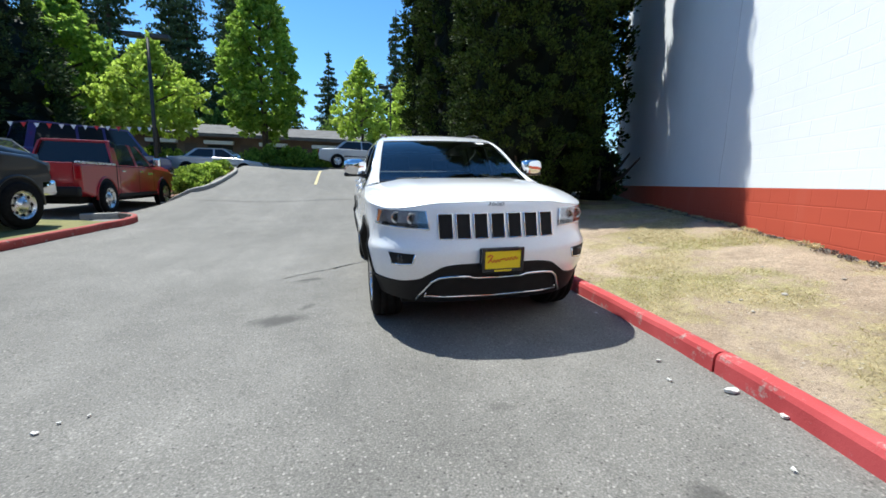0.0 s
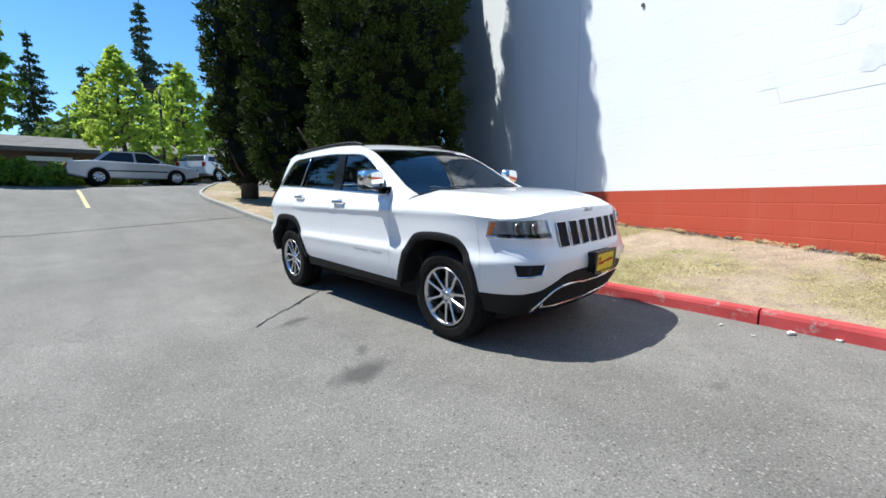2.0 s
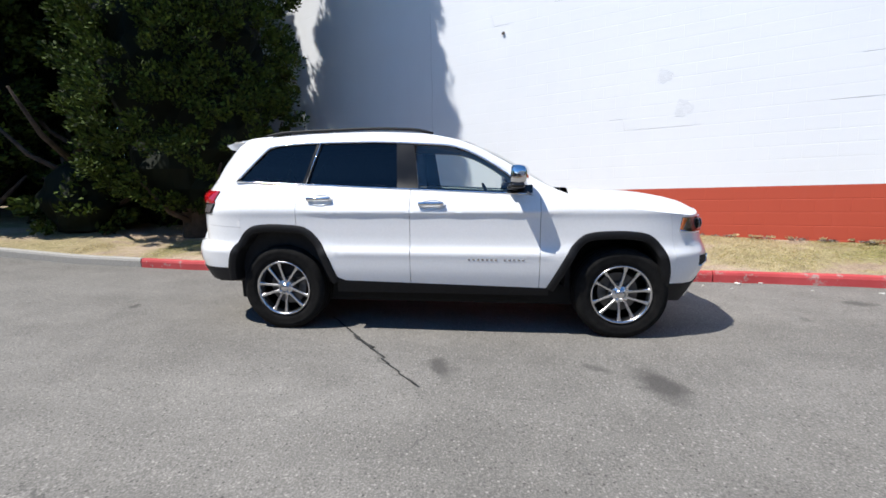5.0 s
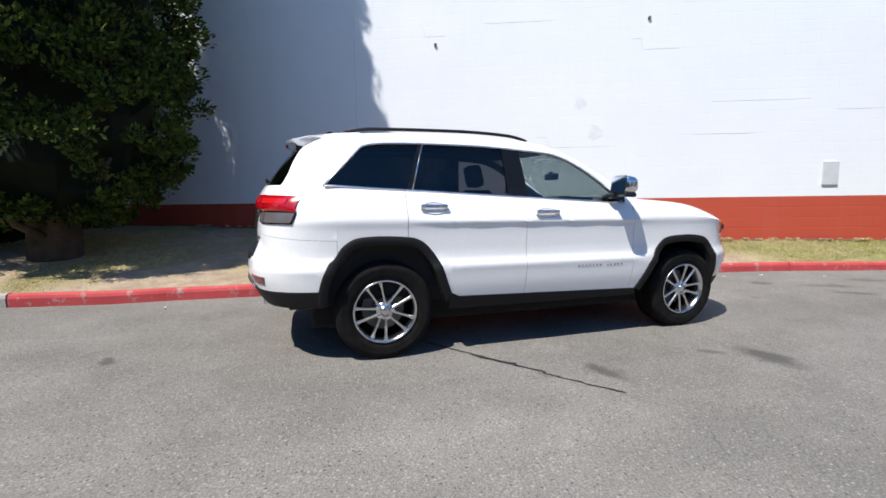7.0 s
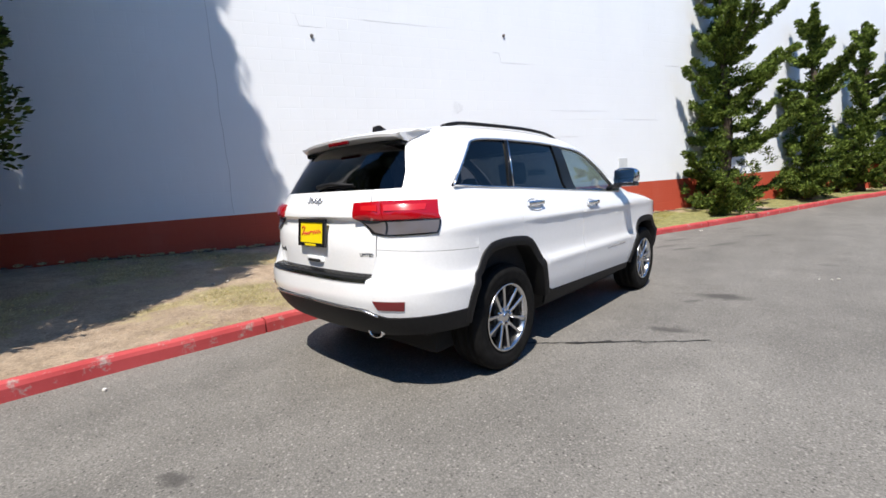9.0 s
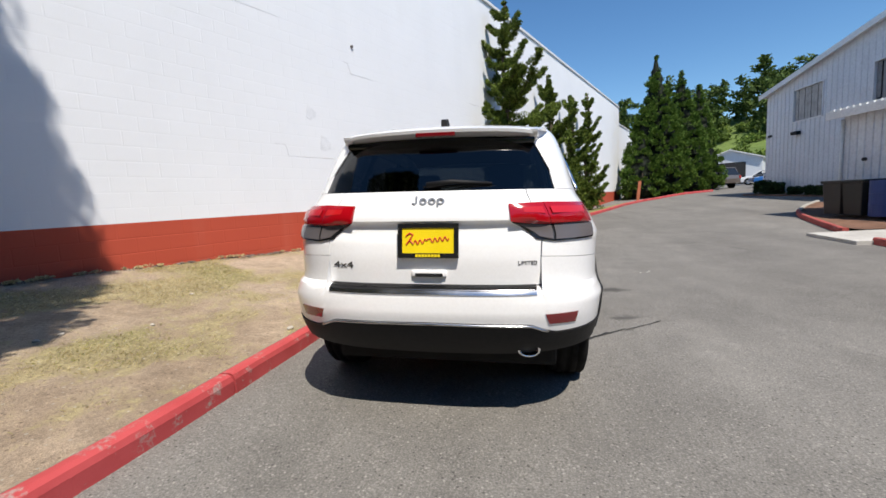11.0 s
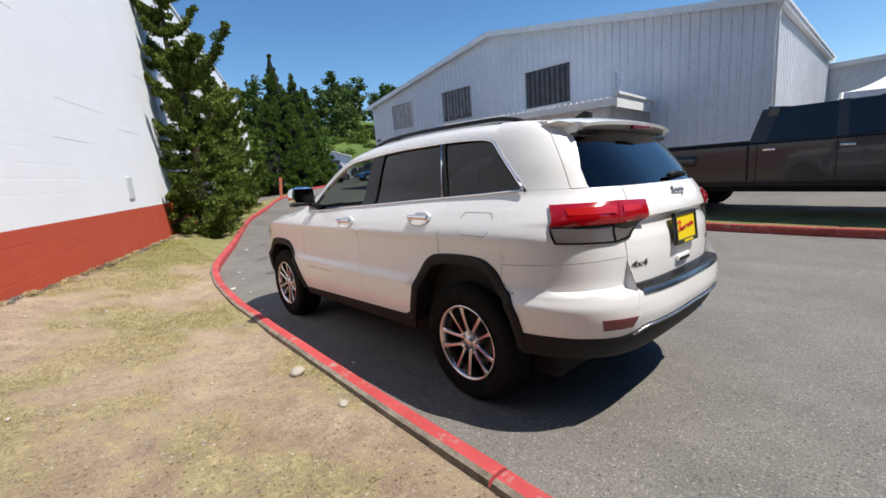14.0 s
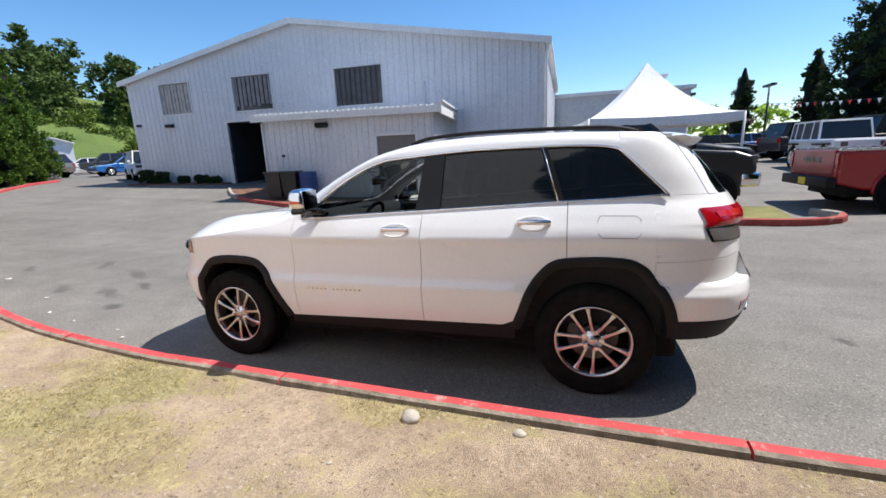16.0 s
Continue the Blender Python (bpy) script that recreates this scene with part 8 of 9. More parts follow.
def marquee():
    t = thing("marquee", "white peaked canvas marquee on slim legs", "tent", pose(-17.2, 3.85, ground_z(-17.2, 3.85), 0, 0, 8))
    n, h, e, top = 24, 2.70, 2.25, 4.55
    grid = []
    for j in range(15):
        u = j / 14
        ring = []
        for i in range(n * 4 + 1):
            a = i / n
            s, f = int(a) % 4, a - int(a)
            c = [(-h, -h), (h, -h), (h, h), (-h, h), (-h, -h)]
            x = c[s][0] + (c[s + 1][0] - c[s][0]) * f
            y = c[s][1] + (c[s + 1][1] - c[s][1]) * f
            k = u
            z = e + (top - e) * (1 - u) ** 1.75 - 0.06 * u * math.sin(math.pi * f)
            ring.append(Vector((x * k, y * k, z)))
        grid.append(ring)
    sheet("roof_canvas", grid, CANVAS, t)
    grid = []
    for i in range(n * 4 + 1):
        p = Vector((-0, 0, 0))
        a = i / n
        s, f = int(a) % 4, a - int(a)
        c = [(-h, -h), (h, -h), (h, h), (-h, h), (-h, -h)]
        x, y = c[s][0] + (c[s + 1][0] - c[s][0]) * f, c[s][1] + (c[s + 1][1] - c[s][1]) * f
        z = e - 0.06 * math.sin(math.pi * f)
        grid.append([Vector((x, y, z)), Vector((x, y, z - 0.32))])
    sheet("valance", grid, CANVAS, t)
    for x in (-h, h):
        for y in (-h, h):
            bm = bmesh.new()
            tube(bm, [(x, y, 0), (x, y, e)], 0.045, 8)
            part("leg", bm, METAL_TRIM, t, smooth=True)


marquee()


def low_block(name, label, x0, x1, y0, y1, z1, material, roof=METAL_TRIM):
    t = thing(name, label, "building")
    part("wall_block", boxed(x0, x1, y0, y1, -0.3, z1), material, t)
    part("roof", boxed(x0 - 0.25, x1 + 0.25, y0 - 0.25, y1 + 0.25, z1, z1 + 0.25, 0.03), roof, t)
    return t


PALE_WALL = mottled("pale_grey_render", (0.50, 0.52, 0.55), (0.56, 0.58, 0.62), 0.4, 0.8, 0.1, 0.01, world_space=True)
low_block("sales_hall", "pale flat-roofed building beyond the marquee", -46, -29.9, -6, 8.2, 5.1, PALE_WALL)
b = low_block("sales_tower", "pale upright sign tower on the far building", -41.0, -39.5, 6.0, 8.0, 7.2, PALE_WALL)
part("red_edge", boxed(-39.48, -39.42, 5.9, 8.1, 4.2, 5.4), PLATE_RED, b)


def shed():
    t = thing("shed", "white gabled shed with an open dark door", "building", pose(-27.0, -54.0, ground_z(-27, -54), 0, 0, 151))
    bm = bmesh.new()
    prism(bm, [(-3, -0.5), (3, -0.5), (3, 2.9), (0, 3.9), (-3, 2.9)], -4.5, 4.5, Matrix(((1, 0, 0, 0), (0, 0, 1, 0), (0, 1, 0, 0), (0, 0, 0, 1))))
    part("wall_shell", bm, METAL_SIDING, t)
    for s in (-1, 1):
        part("roof", boxed(-0.1, 3.35, -4.8, 4.8, -0.05, 0.06, 0.01, pose(0, 0, 3.93, 0, s * 18.4 if s > 0 else 18.4, 0 if s > 0 else 180)), METAL_TRIM, t)
    # flat near-black panels on the gables paint in the shade of an open door
    for y in (-4.52, 4.52):
        part("door_shade_panel", boxed(-1.6, 1.5, y - 0.02, y + 0.02, 0, 2.5), DARK_VOID, t)


shed()


def motel():
    """A long low motel with a shallow brown-grey roof and a row of white-headed openings."""
    brick = mottled("brown_motel_wall", (0.13, 0.085, 0.06), (0.20, 0.14, 0.10), 1.2, 0.9, 0.3, 0.01, world_space=True)
    shingle = mottled("grey_shingle", (0.10, 0.095, 0.09), (0.17, 0.16, 0.15), 1.5, 0.9, 0.6, 0.02, world_space=True)
    for i, (x, y, L, rot) in enumerate(((-9.0, 34.0, 34, 0), (13.0, 38.5, 22, -14), (-36.0, 31.0, 26, 12))):
        t = thing("motel_wing", "low brown motel wing with a shallow grey roof", "building", pose(x, y, 1.9, 0, 0, rot), "motel wings")
        part("wall", boxed(-L / 2, L / 2, 0, 7, -0.5, 2.5), brick, t)
        bm = bmesh.new()
        prism(bm, [(-0.9, 2.42), (7.9, 2.42), (7.9, 2.55), (3.5, 3.75), (-0.9, 2.6)], -L / 2 - 0.6, L / 2 + 0.6, Matrix(((0, 0, 1, 0), (1, 0, 0, 0), (0, 1, 0, 0), (0, 0, 0, 1))))
        part("roof", bm, shingle, t)
        part("fascia", boxed(-L / 2 - 0.6, L / 2 + 0.6, -0.95, -0.90, 2.36, 2.62), shingle, t)
        n = int(L / 4.2)
        for k in range(n):
            u = -L / 2 + 1.4 + k * 4.2
            w = part("window", boxed(u, u + 1.9, -0.03, 0.02, 0.55, 1.75), WINDOW_DARK, t)
            part("sunblind", boxed(u - 0.15, u + 2.05, -0.55, -0.06, 1.80, 2.08, 0.02), METAL_TRIM, w, "white sun blind")
            part("window_frame", boxed(u - 0.05, u + 1.95, -0.05, -0.02, 0.48, 0.55), FRAME_WHITE, w)
            d = part("door", boxed(u + 2.5, u + 3.4, -0.04, 0.02, -0.3, 1.85), plain("motel_door", (0.10, 0.07, 0.055), 0.6), t)


motel()


def hedge(label, pts, width, height, seed, leaf=HEDGE_LEAF, per=60, size=0.07, base=0.0):
    rng = np.random.default_rng(seed)
    line = smooth_line(pts, 0.35)
    h = thing("hedge", label, "hedge", group="hedges")
    cs, rs = [], []
    for i, p in enumerate(line):
        for k in range(int(7 * max(1, width))):
            o = (rng.random() - 0.5) * width
            u = rng.random()
            x, y = p.x + o * side_of(line, i).x, p.y + o * side_of(line, i).y
            top = height * (1 - 0.5 * abs(2 * o / width) ** 2) * (0.85 + 0.3 * noise.noise((x, y, seed)))
            cs.append((x, y, ground_z(x, y) + base + 0.1 + top * u))
            rs.append(0.24)
    V, F = leaf_cloud(rng, cs, rs, per, size, 0.8, (0, 0, 0.2))
    cloud_mesh("foliage", V, F, leaf, h)


hedge("clipped bright green hedge before the motel", [(-13.5, 21.5), (-8, 21.6), (-3, 21.9), (1.5, 22.3), (3.2, 23.4)], 1.8, 1.15, 3, per=46, size=0.09)
hedge("rounded green shrub in the hedge row", [(0.3, 22.8), (1.6, 23.2)], 1.9, 1.75, 4, per=60, size=0.09)
hedge("low dark shrubs along the motel verge", [(-20, 20.5), (-16, 21.2), (-13.5, 21.5)], 1.6, 1.2, 6, CEDAR_LEAF, 40, 0.1)


def planting_bed():
    """Kerbed bed at the drive's bend with mixed shrubs."""
    line = smooth_line([(-6.9, 16.8), (-5.75, 15.6), (-5.60, 12.9), (-5.72, 10.9), (-6.2, 10.15), (-6.9, 10.35), (-7.3, 11.2), (-8.2, 13.5), (-9.6, 16.0)], 0.3)
    kerb(line, "bare concrete kerb round a planting bed", lambda p: KERB_GREY, -1, 9)
    cx, cy = -6.6, 12.6
    verts = [(cx, cy + 1.0, ground_z(cx, cy + 1) + 0.25)]
    ring = [p + (Vector((cx, cy + 1)) - p).normalized() * 0.12 for p in line]
    verts += [(p.x, p.y, ground_z(p.x, p.y) + 0.11) for p in ring]
    faces = [(0, i, i + 1) for i in range(1, len(ring))]
    tagged(raw("planting_soil", verts, faces, MULCH), "dark mulch of the planting bed", "soil", kind="structure")
    for i, (x, y, w, hgt, leaf) in enumerate(((-6.4, 11.2, 1.0, 0.55, HEDGE_LEAF), (-6.5, 12.3, 1.3, 0.8, HEDGE_LEAF), (-6.9, 13.4, 1.5, 1.0, HEDGE_LEAF), (-6.4, 14.2, 1.2, 0.7, MAPLE_LEAF), (-7.4, 14.8, 1.6, 1.1, HEDGE_LEAF), (-6.3, 15.3, 1.0, 0.6, HEDGE_LEAF))):
        rng = np.random.default_rng(40 + i)
        t = thing("shrub", "bushy green shrub in the planting bed", "shrub", pose(x, y, ground_z(x, y) + 0.1), "bed shrubs")
        cs, rs = [], []
        for k in range(44):
            a, u = rng.random() * 6.283, rng.random()
            r = w * 0.55 * math.sqrt(rng.random()) * (1.05 - 0.6 * u)
            cs.append((r * math.cos(a), r * math.sin(a), hgt * u))
            rs.append(0.15 + 0.08 * rng.random())
        V, F = leaf_cloud(rng, cs, rs, 70, 0.055, 0.8, (0, 0, 0.4))
        cloud_mesh("foliage", V, F, leaf, t)
        bm = bmesh.new()
        for k in range(5):
            a = 1.26 * k
            tube(bm, [(0, 0, -0.05), (0.15 * math.cos(a), 0.15 * math.sin(a), hgt * 0.5), (0.3 * math.cos(a), 0.3 * math.sin(a), hgt * 0.8)], [0.014, 0.01, 0.004], 5)
        part("stems", bm, BARK, t)


planting_bed()


def hall_foot():
    """A narrow bed with low dark shrubs along the foot of the hall."""
    out = [(0.3, -0.05), (5.9, -0.05), (5.9, -0.75), (3.5, -1.0), (0.3, -1.25)]
    pts = [HALL_M @ Vector((u, v, 0)) for u, v in out]
    verts = [(p.x, p.y, ground_z(p.x, p.y) + 0.06) for p in pts] + [(p.x, p.y, ground_z(p.x, p.y) - 0.1) for p in pts]
    n = len(out)
    tagged(raw("hall_bed", verts, [tuple(range(n))] + [(i, i + n, (i + 1) % n + n, (i + 1) % n) for i in range(n)], MULCH), "narrow bark bed along the hall's foot", "soil", kind="structure")
    for i, (u, v, w, h) in enumerate(((1.0, -0.65, 0.60, 0.75), (1.9, -0.6, 0.55, 0.65), (3.3, -0.5, 0.35, 0.35), (4.4, -0.45, 0.4, 0.4), (5.2, -0.4, 0.35, 0.3))):
        rng = np.random.default_rng(70 + i)
        p = HALL_M @ Vector((u, v, 0))
        t = thing("shrub", "low dark shrub at the hall's foot", "shrub", pose(p.x, p.y, ground_z(p.x, p.y) + 0.05), "hall shrubs")
        cs = [(w * 0.7 * math.sqrt(rng.random()) * math.cos(a), w * 0.7 * math.sin(a) * rng.random(), h * rng.random() ** 0.8 * 0.85) for a in rng.random(60) * 6.283]
        V, F = leaf_cloud(rng, cs, [0.14] * len(cs), 60, 0.045, 0.8, (0, 0, 0.4))
        cloud_mesh("foliage", V, F, LOT_FIR_LEAF, t)
        bm = bmesh.new()
        for k in range(4):
            tube(bm, [(0, 0, -0.03), (0.1 * math.cos(1.57 * k), 0.1 * math.sin(1.57 * k), h * 0.4), (0.22 * math.cos(1.57 * k), 0.22 * math.sin(1.57 * k), h * 0.7)], [0.014, 0.01, 0.004], 5)
        part("branches", bm, BARK, t, kind="stuff")


hall_foot()


def lamp_post(x, y, height, label, heads=2):
    t = thing("lot_lamp", label, "street lamp", pose(x, y, ground_z(x, y)), "lot lamps")
    bm = bmesh.new()
    tube(bm, [(0, 0, -0.1), (0, 0, height)], [0.09, 0.06], 10)
    part("pole", bm, POLE_GREY, t, smooth=True)
    for s in (-1, 1)[:heads]:
        part("lamp_head", boxed(s * 0.5 - 0.35, s * 0.5 + 0.35, -0.2, 0.2, height - 0.02, height + 0.16, 0.04), POLE_GREY, t)
    bm = bmesh.new()
    lathe(bm, [(0.22, -0.1), (0.22, 0.35), (0.0, 0.36)], None, 16)
    part("footing", bm, CONCRETE, t)


lamp_post(-9.15, 16.2, 6.2, "dark lot lamp on a slim pole")
lamp_post(-37, 15.0, 4.7, "twin-headed lamp post far across the lot")
lamp_post(-34, 9.0, 4.4, "twin-headed lamp post far across the lot")
lamp_post(2.0, 24.5, 5.2, "slim dark pole beside the hedge", 1)


def bunting(a, b, n, sag):
    t = thing("bunting", "string of small red and white pennants", "bunting")
    pts = [Vector(a).lerp(Vector(b), i / n) - Vector((0, 0, sag * 4 * (i / n) * (1 - i / n))) for i in range(n + 1)]
    bm = bmesh.new()
    tube(bm, pts, 0.008, 4)
    part("cord", bm, POLE_GREY, t)
    mats = (PLATE_RED, CANVAS, PLATE_RED)
    d = (Vector(b) - Vector(a)).normalized()
    for i in range(n):
        p = pts[i].lerp(pts[i + 1], 0.5)
        bm = bmesh.new()
        q = [p - d * 0.08, p + d * 0.08, p - Vector((0, 0, 0.18))]
        f = [bm.verts.new(v + Vector((0.004, 0, 0))) for v in q] + [bm.verts.new(v - Vector((0.004, 0, 0))) for v in q]
        bm.faces.new(f[:3])
        bm.faces.new(f[3:][::-1])
        for k in range(3):
            bm.faces.new((f[k], f[k + 3], f[(k + 1) % 3 + 3], f[(k + 1) % 3]))
        part("pennant", bm, mats[i % 3 if i % 2 else 1], t)


bunting((-9.15, 16.2, 3.15), (-22, 10.0, 3.3), 40, 0.3)
bunting((-20, 8.5, 2.6), (-37, 15.0, 3.6), 24, 0.25)

# arborvitae at the drive's far bend, a marker post, and the hill with its woods
for i, (x, y, h, w) in enumerate(((-11.0, -30.6, 10.3, 2.5), (-13.6, -33.0, 9.6, 2.3), (-9.6, -29.2, 4.9, 1.6), (-15.5, -34.6, 8.6, 2.0))):
    column_tree("arborvitae", "dense cone-shaped green arborvitae by the drive", x, y, h, ((0.1, w * 0.8), (h * 0.12, w), (h * 0.4, w * 0.78), (h * 0.7, w * 0.42), (h, 0.05)), 60 + i, THUJA_LEAF, CROWN_CORE_SHADE, 80, 0.075, 0.34, 7.5, "arborvitae", ground_z(x, y), 0.35)
post = part("marker_post", boxed(-0.09, 0.09, -0.05, 0.05, -0.2, 1.35, 0.01), mottled("orange_post_paint", (0.35, 0.10, 0.05), (0.48, 0.16, 0.08), 5, 0.8, 0.2), None)
post.matrix_basis = pose(-8.3, -25.3, ground_z(-8.3, -25.3), 0, -6, 0)
tagged(post, "leaning faded orange marker post", "post")
MEADOW = mottled("hill_meadow", (0.06, 0.10, 0.02), (0.14, 0.20, 0.04), 0.06, 0.95, 1.0, 0.3, 0.8, world_space=True)


def hill():
    D, E = Vector((-0.55, -0.835)), Vector((0.835, -0.55))     # away from the lot, and along the slope

    def at(t, u):
        return D * t + E * u

    def f(t, u):
        return -0.8 + 2.0 * max(0, min(1, (t - 62) / 4)) + 12.5 * max(0, min(1, (t - 67) / 26)) ** 0.9 * (0.8 + 0.2 * math.sin(u * 0.07 + 0.6)) + 0.8 * noise.noise((t * 0.08, u * 0.08, 0))

    ts, us = stops((60, 190, 4)), stops((-60, 75, 4))
    verts = [(*at(t, u), f(t, u)) for t in ts for u in us]
    n = len(us)
    faces = [(j * n + i, (j + 1) * n + i, (j + 1) * n + i + 1, j * n + i + 1) for j in range(len(ts) - 1) for i in range(n - 1)]
    tagged(raw("hillside", verts, faces, MEADOW, smooth=True), "green hillside rising past the lot", "hill", kind="structure")
    rng = np.random.default_rng(9)

    def spots(t0, t1, count, w0, w1, h0, h1):
        out = []
        for t, u in zip(rng.uniform(t0, t1, count), rng.uniform(-50, 65, count)):
            p = at(t, u)
            out.append((p.x, p.y, f(t, u) - 0.3, rng.uniform(w0, w1), rng.uniform(h0, h1)))
        return out

    far_wood("hill_bushes", "bright green bushes over the hillside", spots(68, 88, 120, 1.0, 2.2, 0.8, 2.2), 21, HILL_LEAF, 36, 0.22)
    far_wood("hill_woods", "dark woods along the hill's crest", spots(82, 108, 120, 2.0, 3.8, 5, 10), 22, HILL_DARK, 26, 0.36)
    far_wood("roadside_trees", "leafy trees below the hillside", spots(63, 69, 14, 1.8, 2.6, 4.5, 7.0), 23, HILL_LEAF, 110, 0.15)


HILL_DARK = leaf_mat("crest_foliage", (0.03, 0.06, 0.015), (0.10, 0.15, 0.035), 0.15, 0.15)
hill()
# tall trees behind the sales lot
for i, (x, y, h, w) in enumerate(((-23.5, 16.0, 10.8, 3.2), (-17.0, 18.5, 12.0, 3.6))):
    column_tree("lot_conifer", "large dark conifer behind the sales lot", x, y, h, ((0.8, w * 0.7), (h * 0.2, w), (h * 0.6, w * 0.7), (h, 0.1)), 80 + i, LOT_FIR_LEAF, CROWN_CORE_SHADE, 60, 0.085, 0.42, 5.0, "lot conifers", ground_z(x, y))
for i, (x, y, h) in enumerate(((-31, 11.5, 5.6), (-27.5, 14.0, 5.8), (-34.5, 8.2, 4.6))):
    column_tree("windswept_cypress", "narrow dark windswept cypress in the lot", x, y, h, ((1.2, 0.4), (2.2, 0.85), (h * 0.7, 0.7), (h, 0.1)), 90 + i, CEDAR_LEAF, CROWN_CORE_SHADE, 60, 0.09, 0.35, 3.0, "windswept cypresses", ground_z(x, y))
far_wood("lot_edge_woods", "distant green trees past the sales lot", [(-70 + 4 * math.sin(i), 2 + 4.2 * i, 0.5, 3.0, 4.5 + 2 * hash1(i)) for i in range(12)], 31, MAPLE_DEEP, 36, 0.32)

# ---- marks and small things on the ground ----
def ground_strip(name, pts, widths, material, label, lift=0.004, category="mark"):
    """A thin raised strip along points on the ground."""
    verts, faces = [], []
    n = len(pts)
    for i, (x, y) in enumerate(pts):
        a, b = Vector(pts[max(0, i - 1)]), Vector(pts[min(n - 1, i + 1)])
        d = (b - a).normalized()
        s = Vector((-d.y, d.x)) * widths[i]
        for o in (-1, 1):
            q = Vector((x, y)) + s * o
            verts.append((q.x, q.y, ground_z(q.x, q.y) + lift))
    for i in range(n - 1):
        faces.append((2 * i, 2 * i + 2, 2 * i + 3, 2 * i + 1))
    return tagged(raw(name, verts, faces, material), label, category)


TAR = mottled("dark_crack_fill", (0.012, 0.012, 0.012), (0.035, 0.034, 0.033), 20, 0.9, 0.6, 0.004)
ROAD_PAINT = mottled("worn_yellow_paint", (0.45, 0.36, 0.17), (0.62, 0.54, 0.32), 6, 0.85, 0.4, 0.003)

rng_s = random.Random(4)
pts, wid = [], []
for k in range(46):
    u = k / 45
    x, y = -0.55 + (-1.85 + 0.55) * u, 1.13 + (0.12 - 1.13) * u
    j = 0.05 * noise.noise((k * 0.37, 3.3, 0.2)) + 0.05 * noise.noise((k * 0.83, 5.7, 0.4)) * (k % 3 - 1)
    pts.append((x + j, y + j * 1.3))
    wid.append(0.004 + 0.014 * abs(noise.noise((k * 0.6, 9, 0))) + (0.008 if 17 < k < 26 else 0))
ground_strip("asphalt_crack", pts, wid, TAR, "jagged dark crack in the asphalt beside the car", 0.008, "crack")


ground_strip("lane_line", [(-2.24 + 0.02 * (k % 2) * 0.2, 12.6 + 4.5 * k / 12) for k in range(13)], [0.055] * 13, ROAD_PAINT, "worn yellow lane line on the upper drive", 0.012, "road marking")
# an old saw-cut and patch seam across the drive
pts = [(-5.9 + 0.35 * k, 8.9 + 0.04 * k + 0.03 * noise.noise((k, 0, 0))) for k in range(22)]
ground_strip("asphalt_seam", pts, [0.012 + 0.006 * hash1(k) for k in range(22)], TAR, "thin dark seam across the drive", 0.007, "seam")


def stone(x, y, r, seed, material, label, group="stones"):
    bm = bmesh.new()
    bmesh.ops.create_icosphere(bm, subdivisions=3, radius=1)
    for v in bm.verts:
        f = 1 + 0.22 * noise.noise(v.co * 1.1 + Vector((seed, 0, 0))) + 0.06 * noise.noise(v.co * 4 + Vector((seed, 0, 0)))
        v.co = Vector((v.co.x * r * 1.25 * f, v.co.y * r * f, v.co.z * r * 0.68 * f))
    ob = part("stone", bm, material, smooth=True)
    ob.matrix_basis = pose(x, y, lawn_z(x, y) + r * 0.35, 0, 0, seed * 50)
    tagged(ob, label, "stone", group)


LAWN_OB = bpy.data.objects["lawn"]
_tree = None


def lawn_z(x, y):
    global _tree
    if _tree is None:
        from mathutils import bvhtree
        _tree = bvhtree.BVHTree.FromPolygons([v.co for v in LAWN_OB.data.vertices], [tuple(p.vertices) for p in LAWN_OB.data.polygons])
    hit = _tree.ray_cast(Vector((x, y, 5)), Vector((0, 0, -1)))
    return hit[0].z if hit[0] is not None else ground_z(x, y)


PEBBLE = mottled("pale_pebble", (0.34, 0.30, 0.25), (0.50, 0.46, 0.40), 6, 0.8, 0.4, 0.003)
stone(1.60, 0.44, 0.05, 1.0, PEBBLE, "rounded pale stone on the bare soil")
stone(1.58, 1.05, 0.028, 2.0, PEBBLE, "small pale stone at the kerb's back")
for i in range(16):
    stone(1.75 + 1.5 * rng_s.random(), -3.0 + 6.0 * rng_s.random(), 0.008 + 0.014 * rng_s.random(), 3.0 + i, PEBBLE, "small pale pebble on the bare soil", "pebbles")
PAPER = mottled("pale_litter", (0.55, 0.53, 0.48), (0.72, 0.70, 0.66), 9, 0.9, 0.3, 0.003)
for i, (x, y, w) in enumerate(((1.00, -3.35, 0.05), (1.03, -3.62, 0.03), (0.96, -4.15, 0.035), (0.93, -4.25, 0.02), (-2.62, -2.9, 0.022), (-2.56, -2.82, 0.014), (-2.45, -2.78, 0.010), (0.75, -3.15, 0.015), (-0.35, -7.1, 0.05), (1.08, 3.4, 0.025), (0.55, -4.55, 0.028), (0.66, -3.95, 0.018), (0.15, -5.3, 0.03), (0.88, -2.9, 0.018), (1.06, -1.9, 0.014), (1.12, 0.35, 0.014))):
    bm = bmesh.new()
    n = 9
    vs = []
    for k in range(n):
        a = 2 * math.pi * k / n
        r = w * (0.6 + 0.6 * hash1(k, i))
        vs.append((r * math.cos(a), 0.6 * r * math.sin(a)))
    prism(bm, vs, 0.0, 0.006)
    for v in bm.verts:
        v.co.z += 0.02 * abs(noise.noise((v.co.x * 12, v.co.y * 12, i))) if v.co.z > 0 else 0
    ob = part("litter", bm, PAPER)
    ob.matrix_basis = pose(x, y, ground_z(x, y) + 0.004, 0, 0, 40 * i)
    tagged(ob, "scrap of pale litter on the asphalt", "litter", "litter")


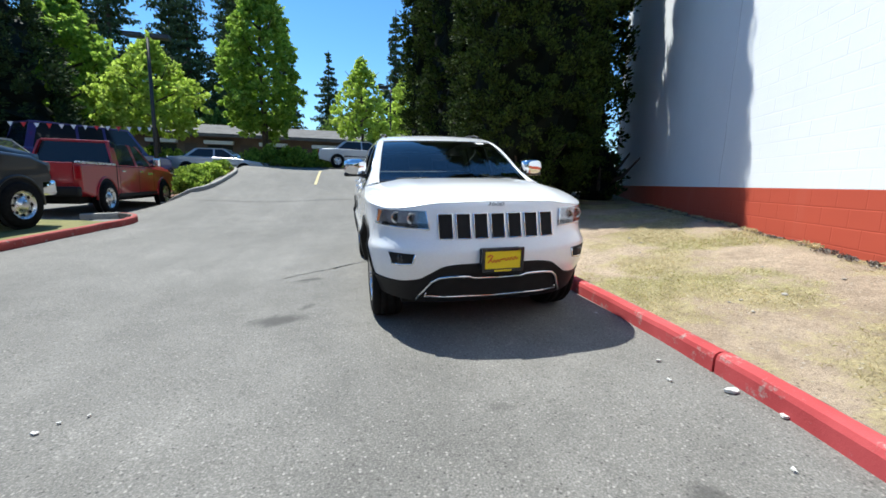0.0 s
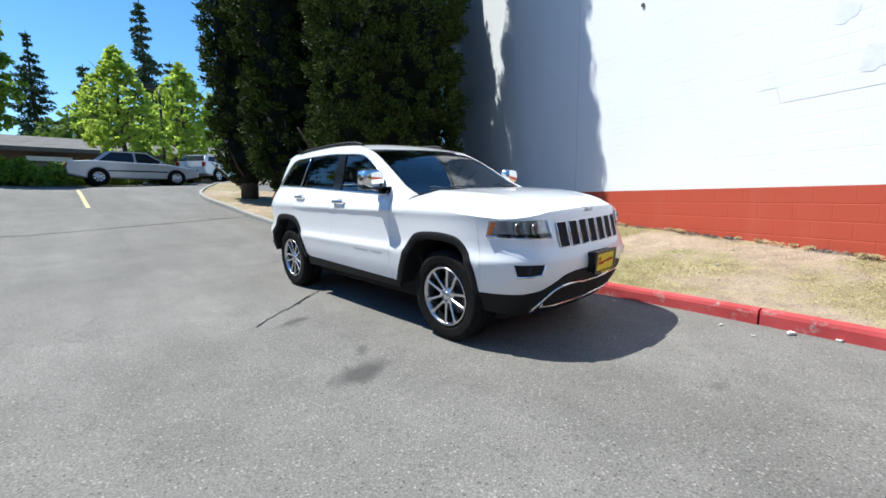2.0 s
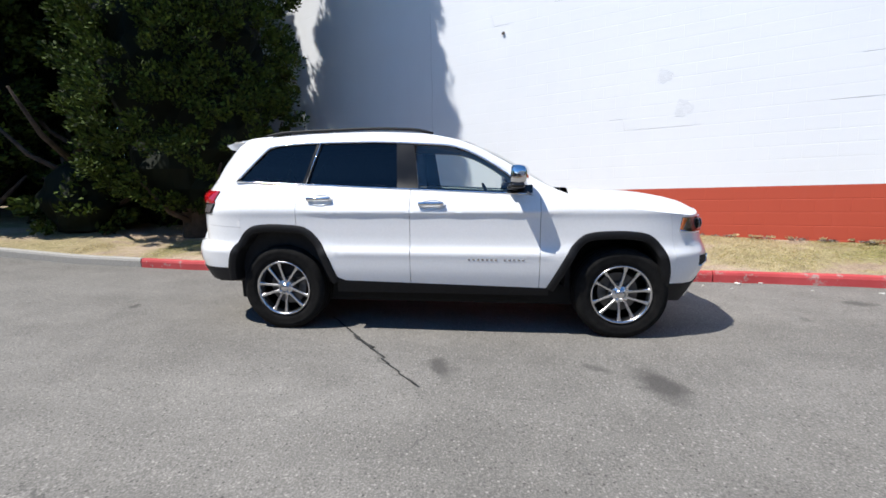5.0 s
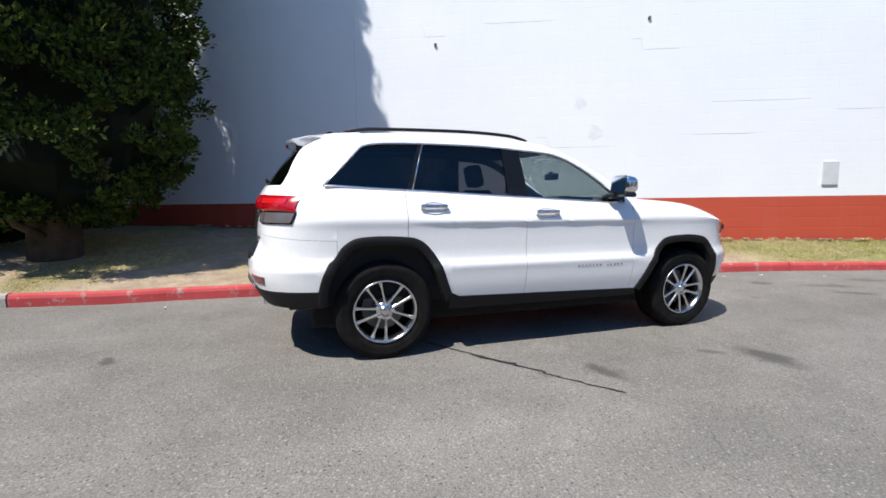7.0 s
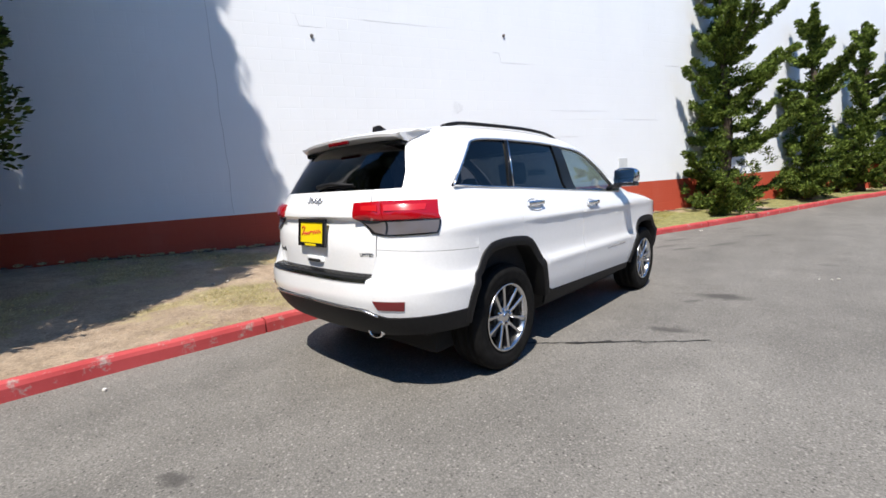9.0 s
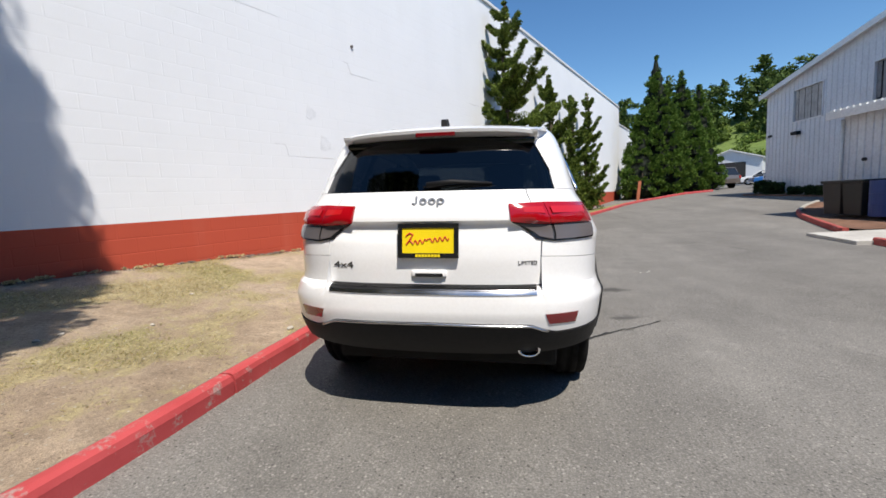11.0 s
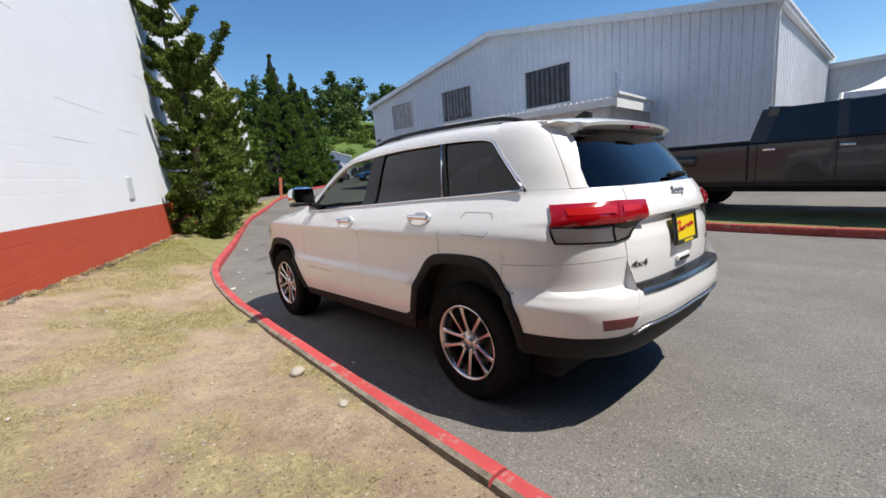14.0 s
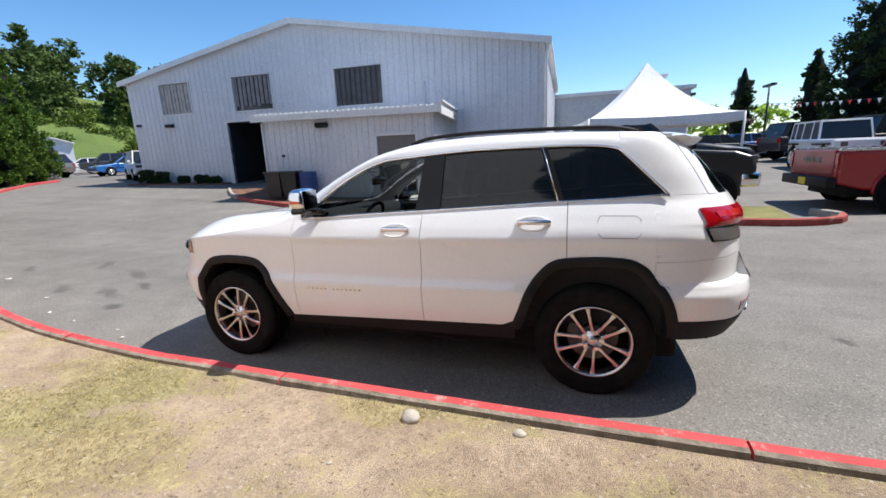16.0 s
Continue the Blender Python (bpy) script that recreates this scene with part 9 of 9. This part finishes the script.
def lawn_tufts():
    """Dry blades over the lawn near the car: too many to count."""
    rng = np.random.default_rng(12)
    N = 150000
    me = LAWN_OB.data
    V, F = [], []
    sets = {0: [], 1: []}
    k = 0
    tries = 0
    while k < N and tries < 330000:
        tries += 1
        y = rng.uniform(-9.5, 6.5)
        x = rng.uniform(0.6, 6.6)
        if turf(x, y) < 0.45 + 0.35 * rng.random():
            continue
        z = lawn_z(x, y)
        if z <= ground_z(x, y) + 0.06:
            continue
        sets[1 if rng.random() < greenness(x, y) else 0].append((x, y, z))
        k += 1
    for idx, name, mat_, lab in ((0, "dry_grass", STRAW, "dry straw-coloured grass blades over the lawn"), (1, "green_grass", GREEN_BLADE, "sparse olive grass blades in the lawn")):
        P = np.array(sets[idx])
        n = len(P)
        a = rng.uniform(0, 6.283, n)
        L = rng.uniform(0.007, 0.024, n)
        lean = rng.normal(size=(n, 2)) * 1.2
        w = 0.0013
        side = np.stack([np.cos(a), np.sin(a), np.zeros(n)], 1) * w
        tip = P + np.stack([lean[:, 0] * L, lean[:, 1] * L, L], 1) * 0.75
        mid_ = P + np.stack([lean[:, 0] * L * 0.35, lean[:, 1] * L * 0.35, L * 0.55], 1)
        Q = np.stack([P - side - [0, 0, 0.005], P + side - [0, 0, 0.005], mid_ + side, tip], 1).reshape(-1, 3)
        ob = cloud_mesh(name, Q, np.arange(n * 4).reshape(n, 4), mat_, None)
        tagged(ob, lab, "grass", kind="stuff")


STRAW = leaf_mat("straw_blade", (0.50, 0.42, 0.23), (0.70, 0.60, 0.38), 4, 0.5)
GREEN_BLADE = leaf_mat("olive_blade", (0.34, 0.33, 0.11), (0.52, 0.48, 0.19), 4, 0.5)
lawn_tufts()


def wall_foot_debris():
    """Crumbs of mortar, dead leaves and weeds along the foot of the wall."""
    rng = np.random.default_rng(31)
    for name, lab, material, n, size, lift in (("wall_foot_debris", "grey crumbs and dead leaves along the wall's foot", DEBRIS, 260, 0.012, 0.0), ("wall_foot_weeds", "dry weeds along the wall's foot", STRAW, 120, 0.018, 0.02)):
        cs, rs = [], []
        for i in range(n):
            s = rng.uniform(-9.5, 13.0)
            p = wall_at(s) + WALL_N * rng.uniform(0.01, 0.14)
            cs.append((p.x, p.y, spline(BASE_Z, s) + 0.012 + lift))
            rs.append(rng.uniform(0.03, 0.09))
        V, F = leaf_cloud(rng, cs, rs, 34, size, 0.25, (0, 0, 0.2))
        tagged(cloud_mesh(name, V, F, material, None), lab, "debris", kind="stuff")


DEBRIS = leaf_mat("grey_crumbs", (0.10, 0.085, 0.07), (0.34, 0.30, 0.26), 4, 0.0)
wall_foot_debris()
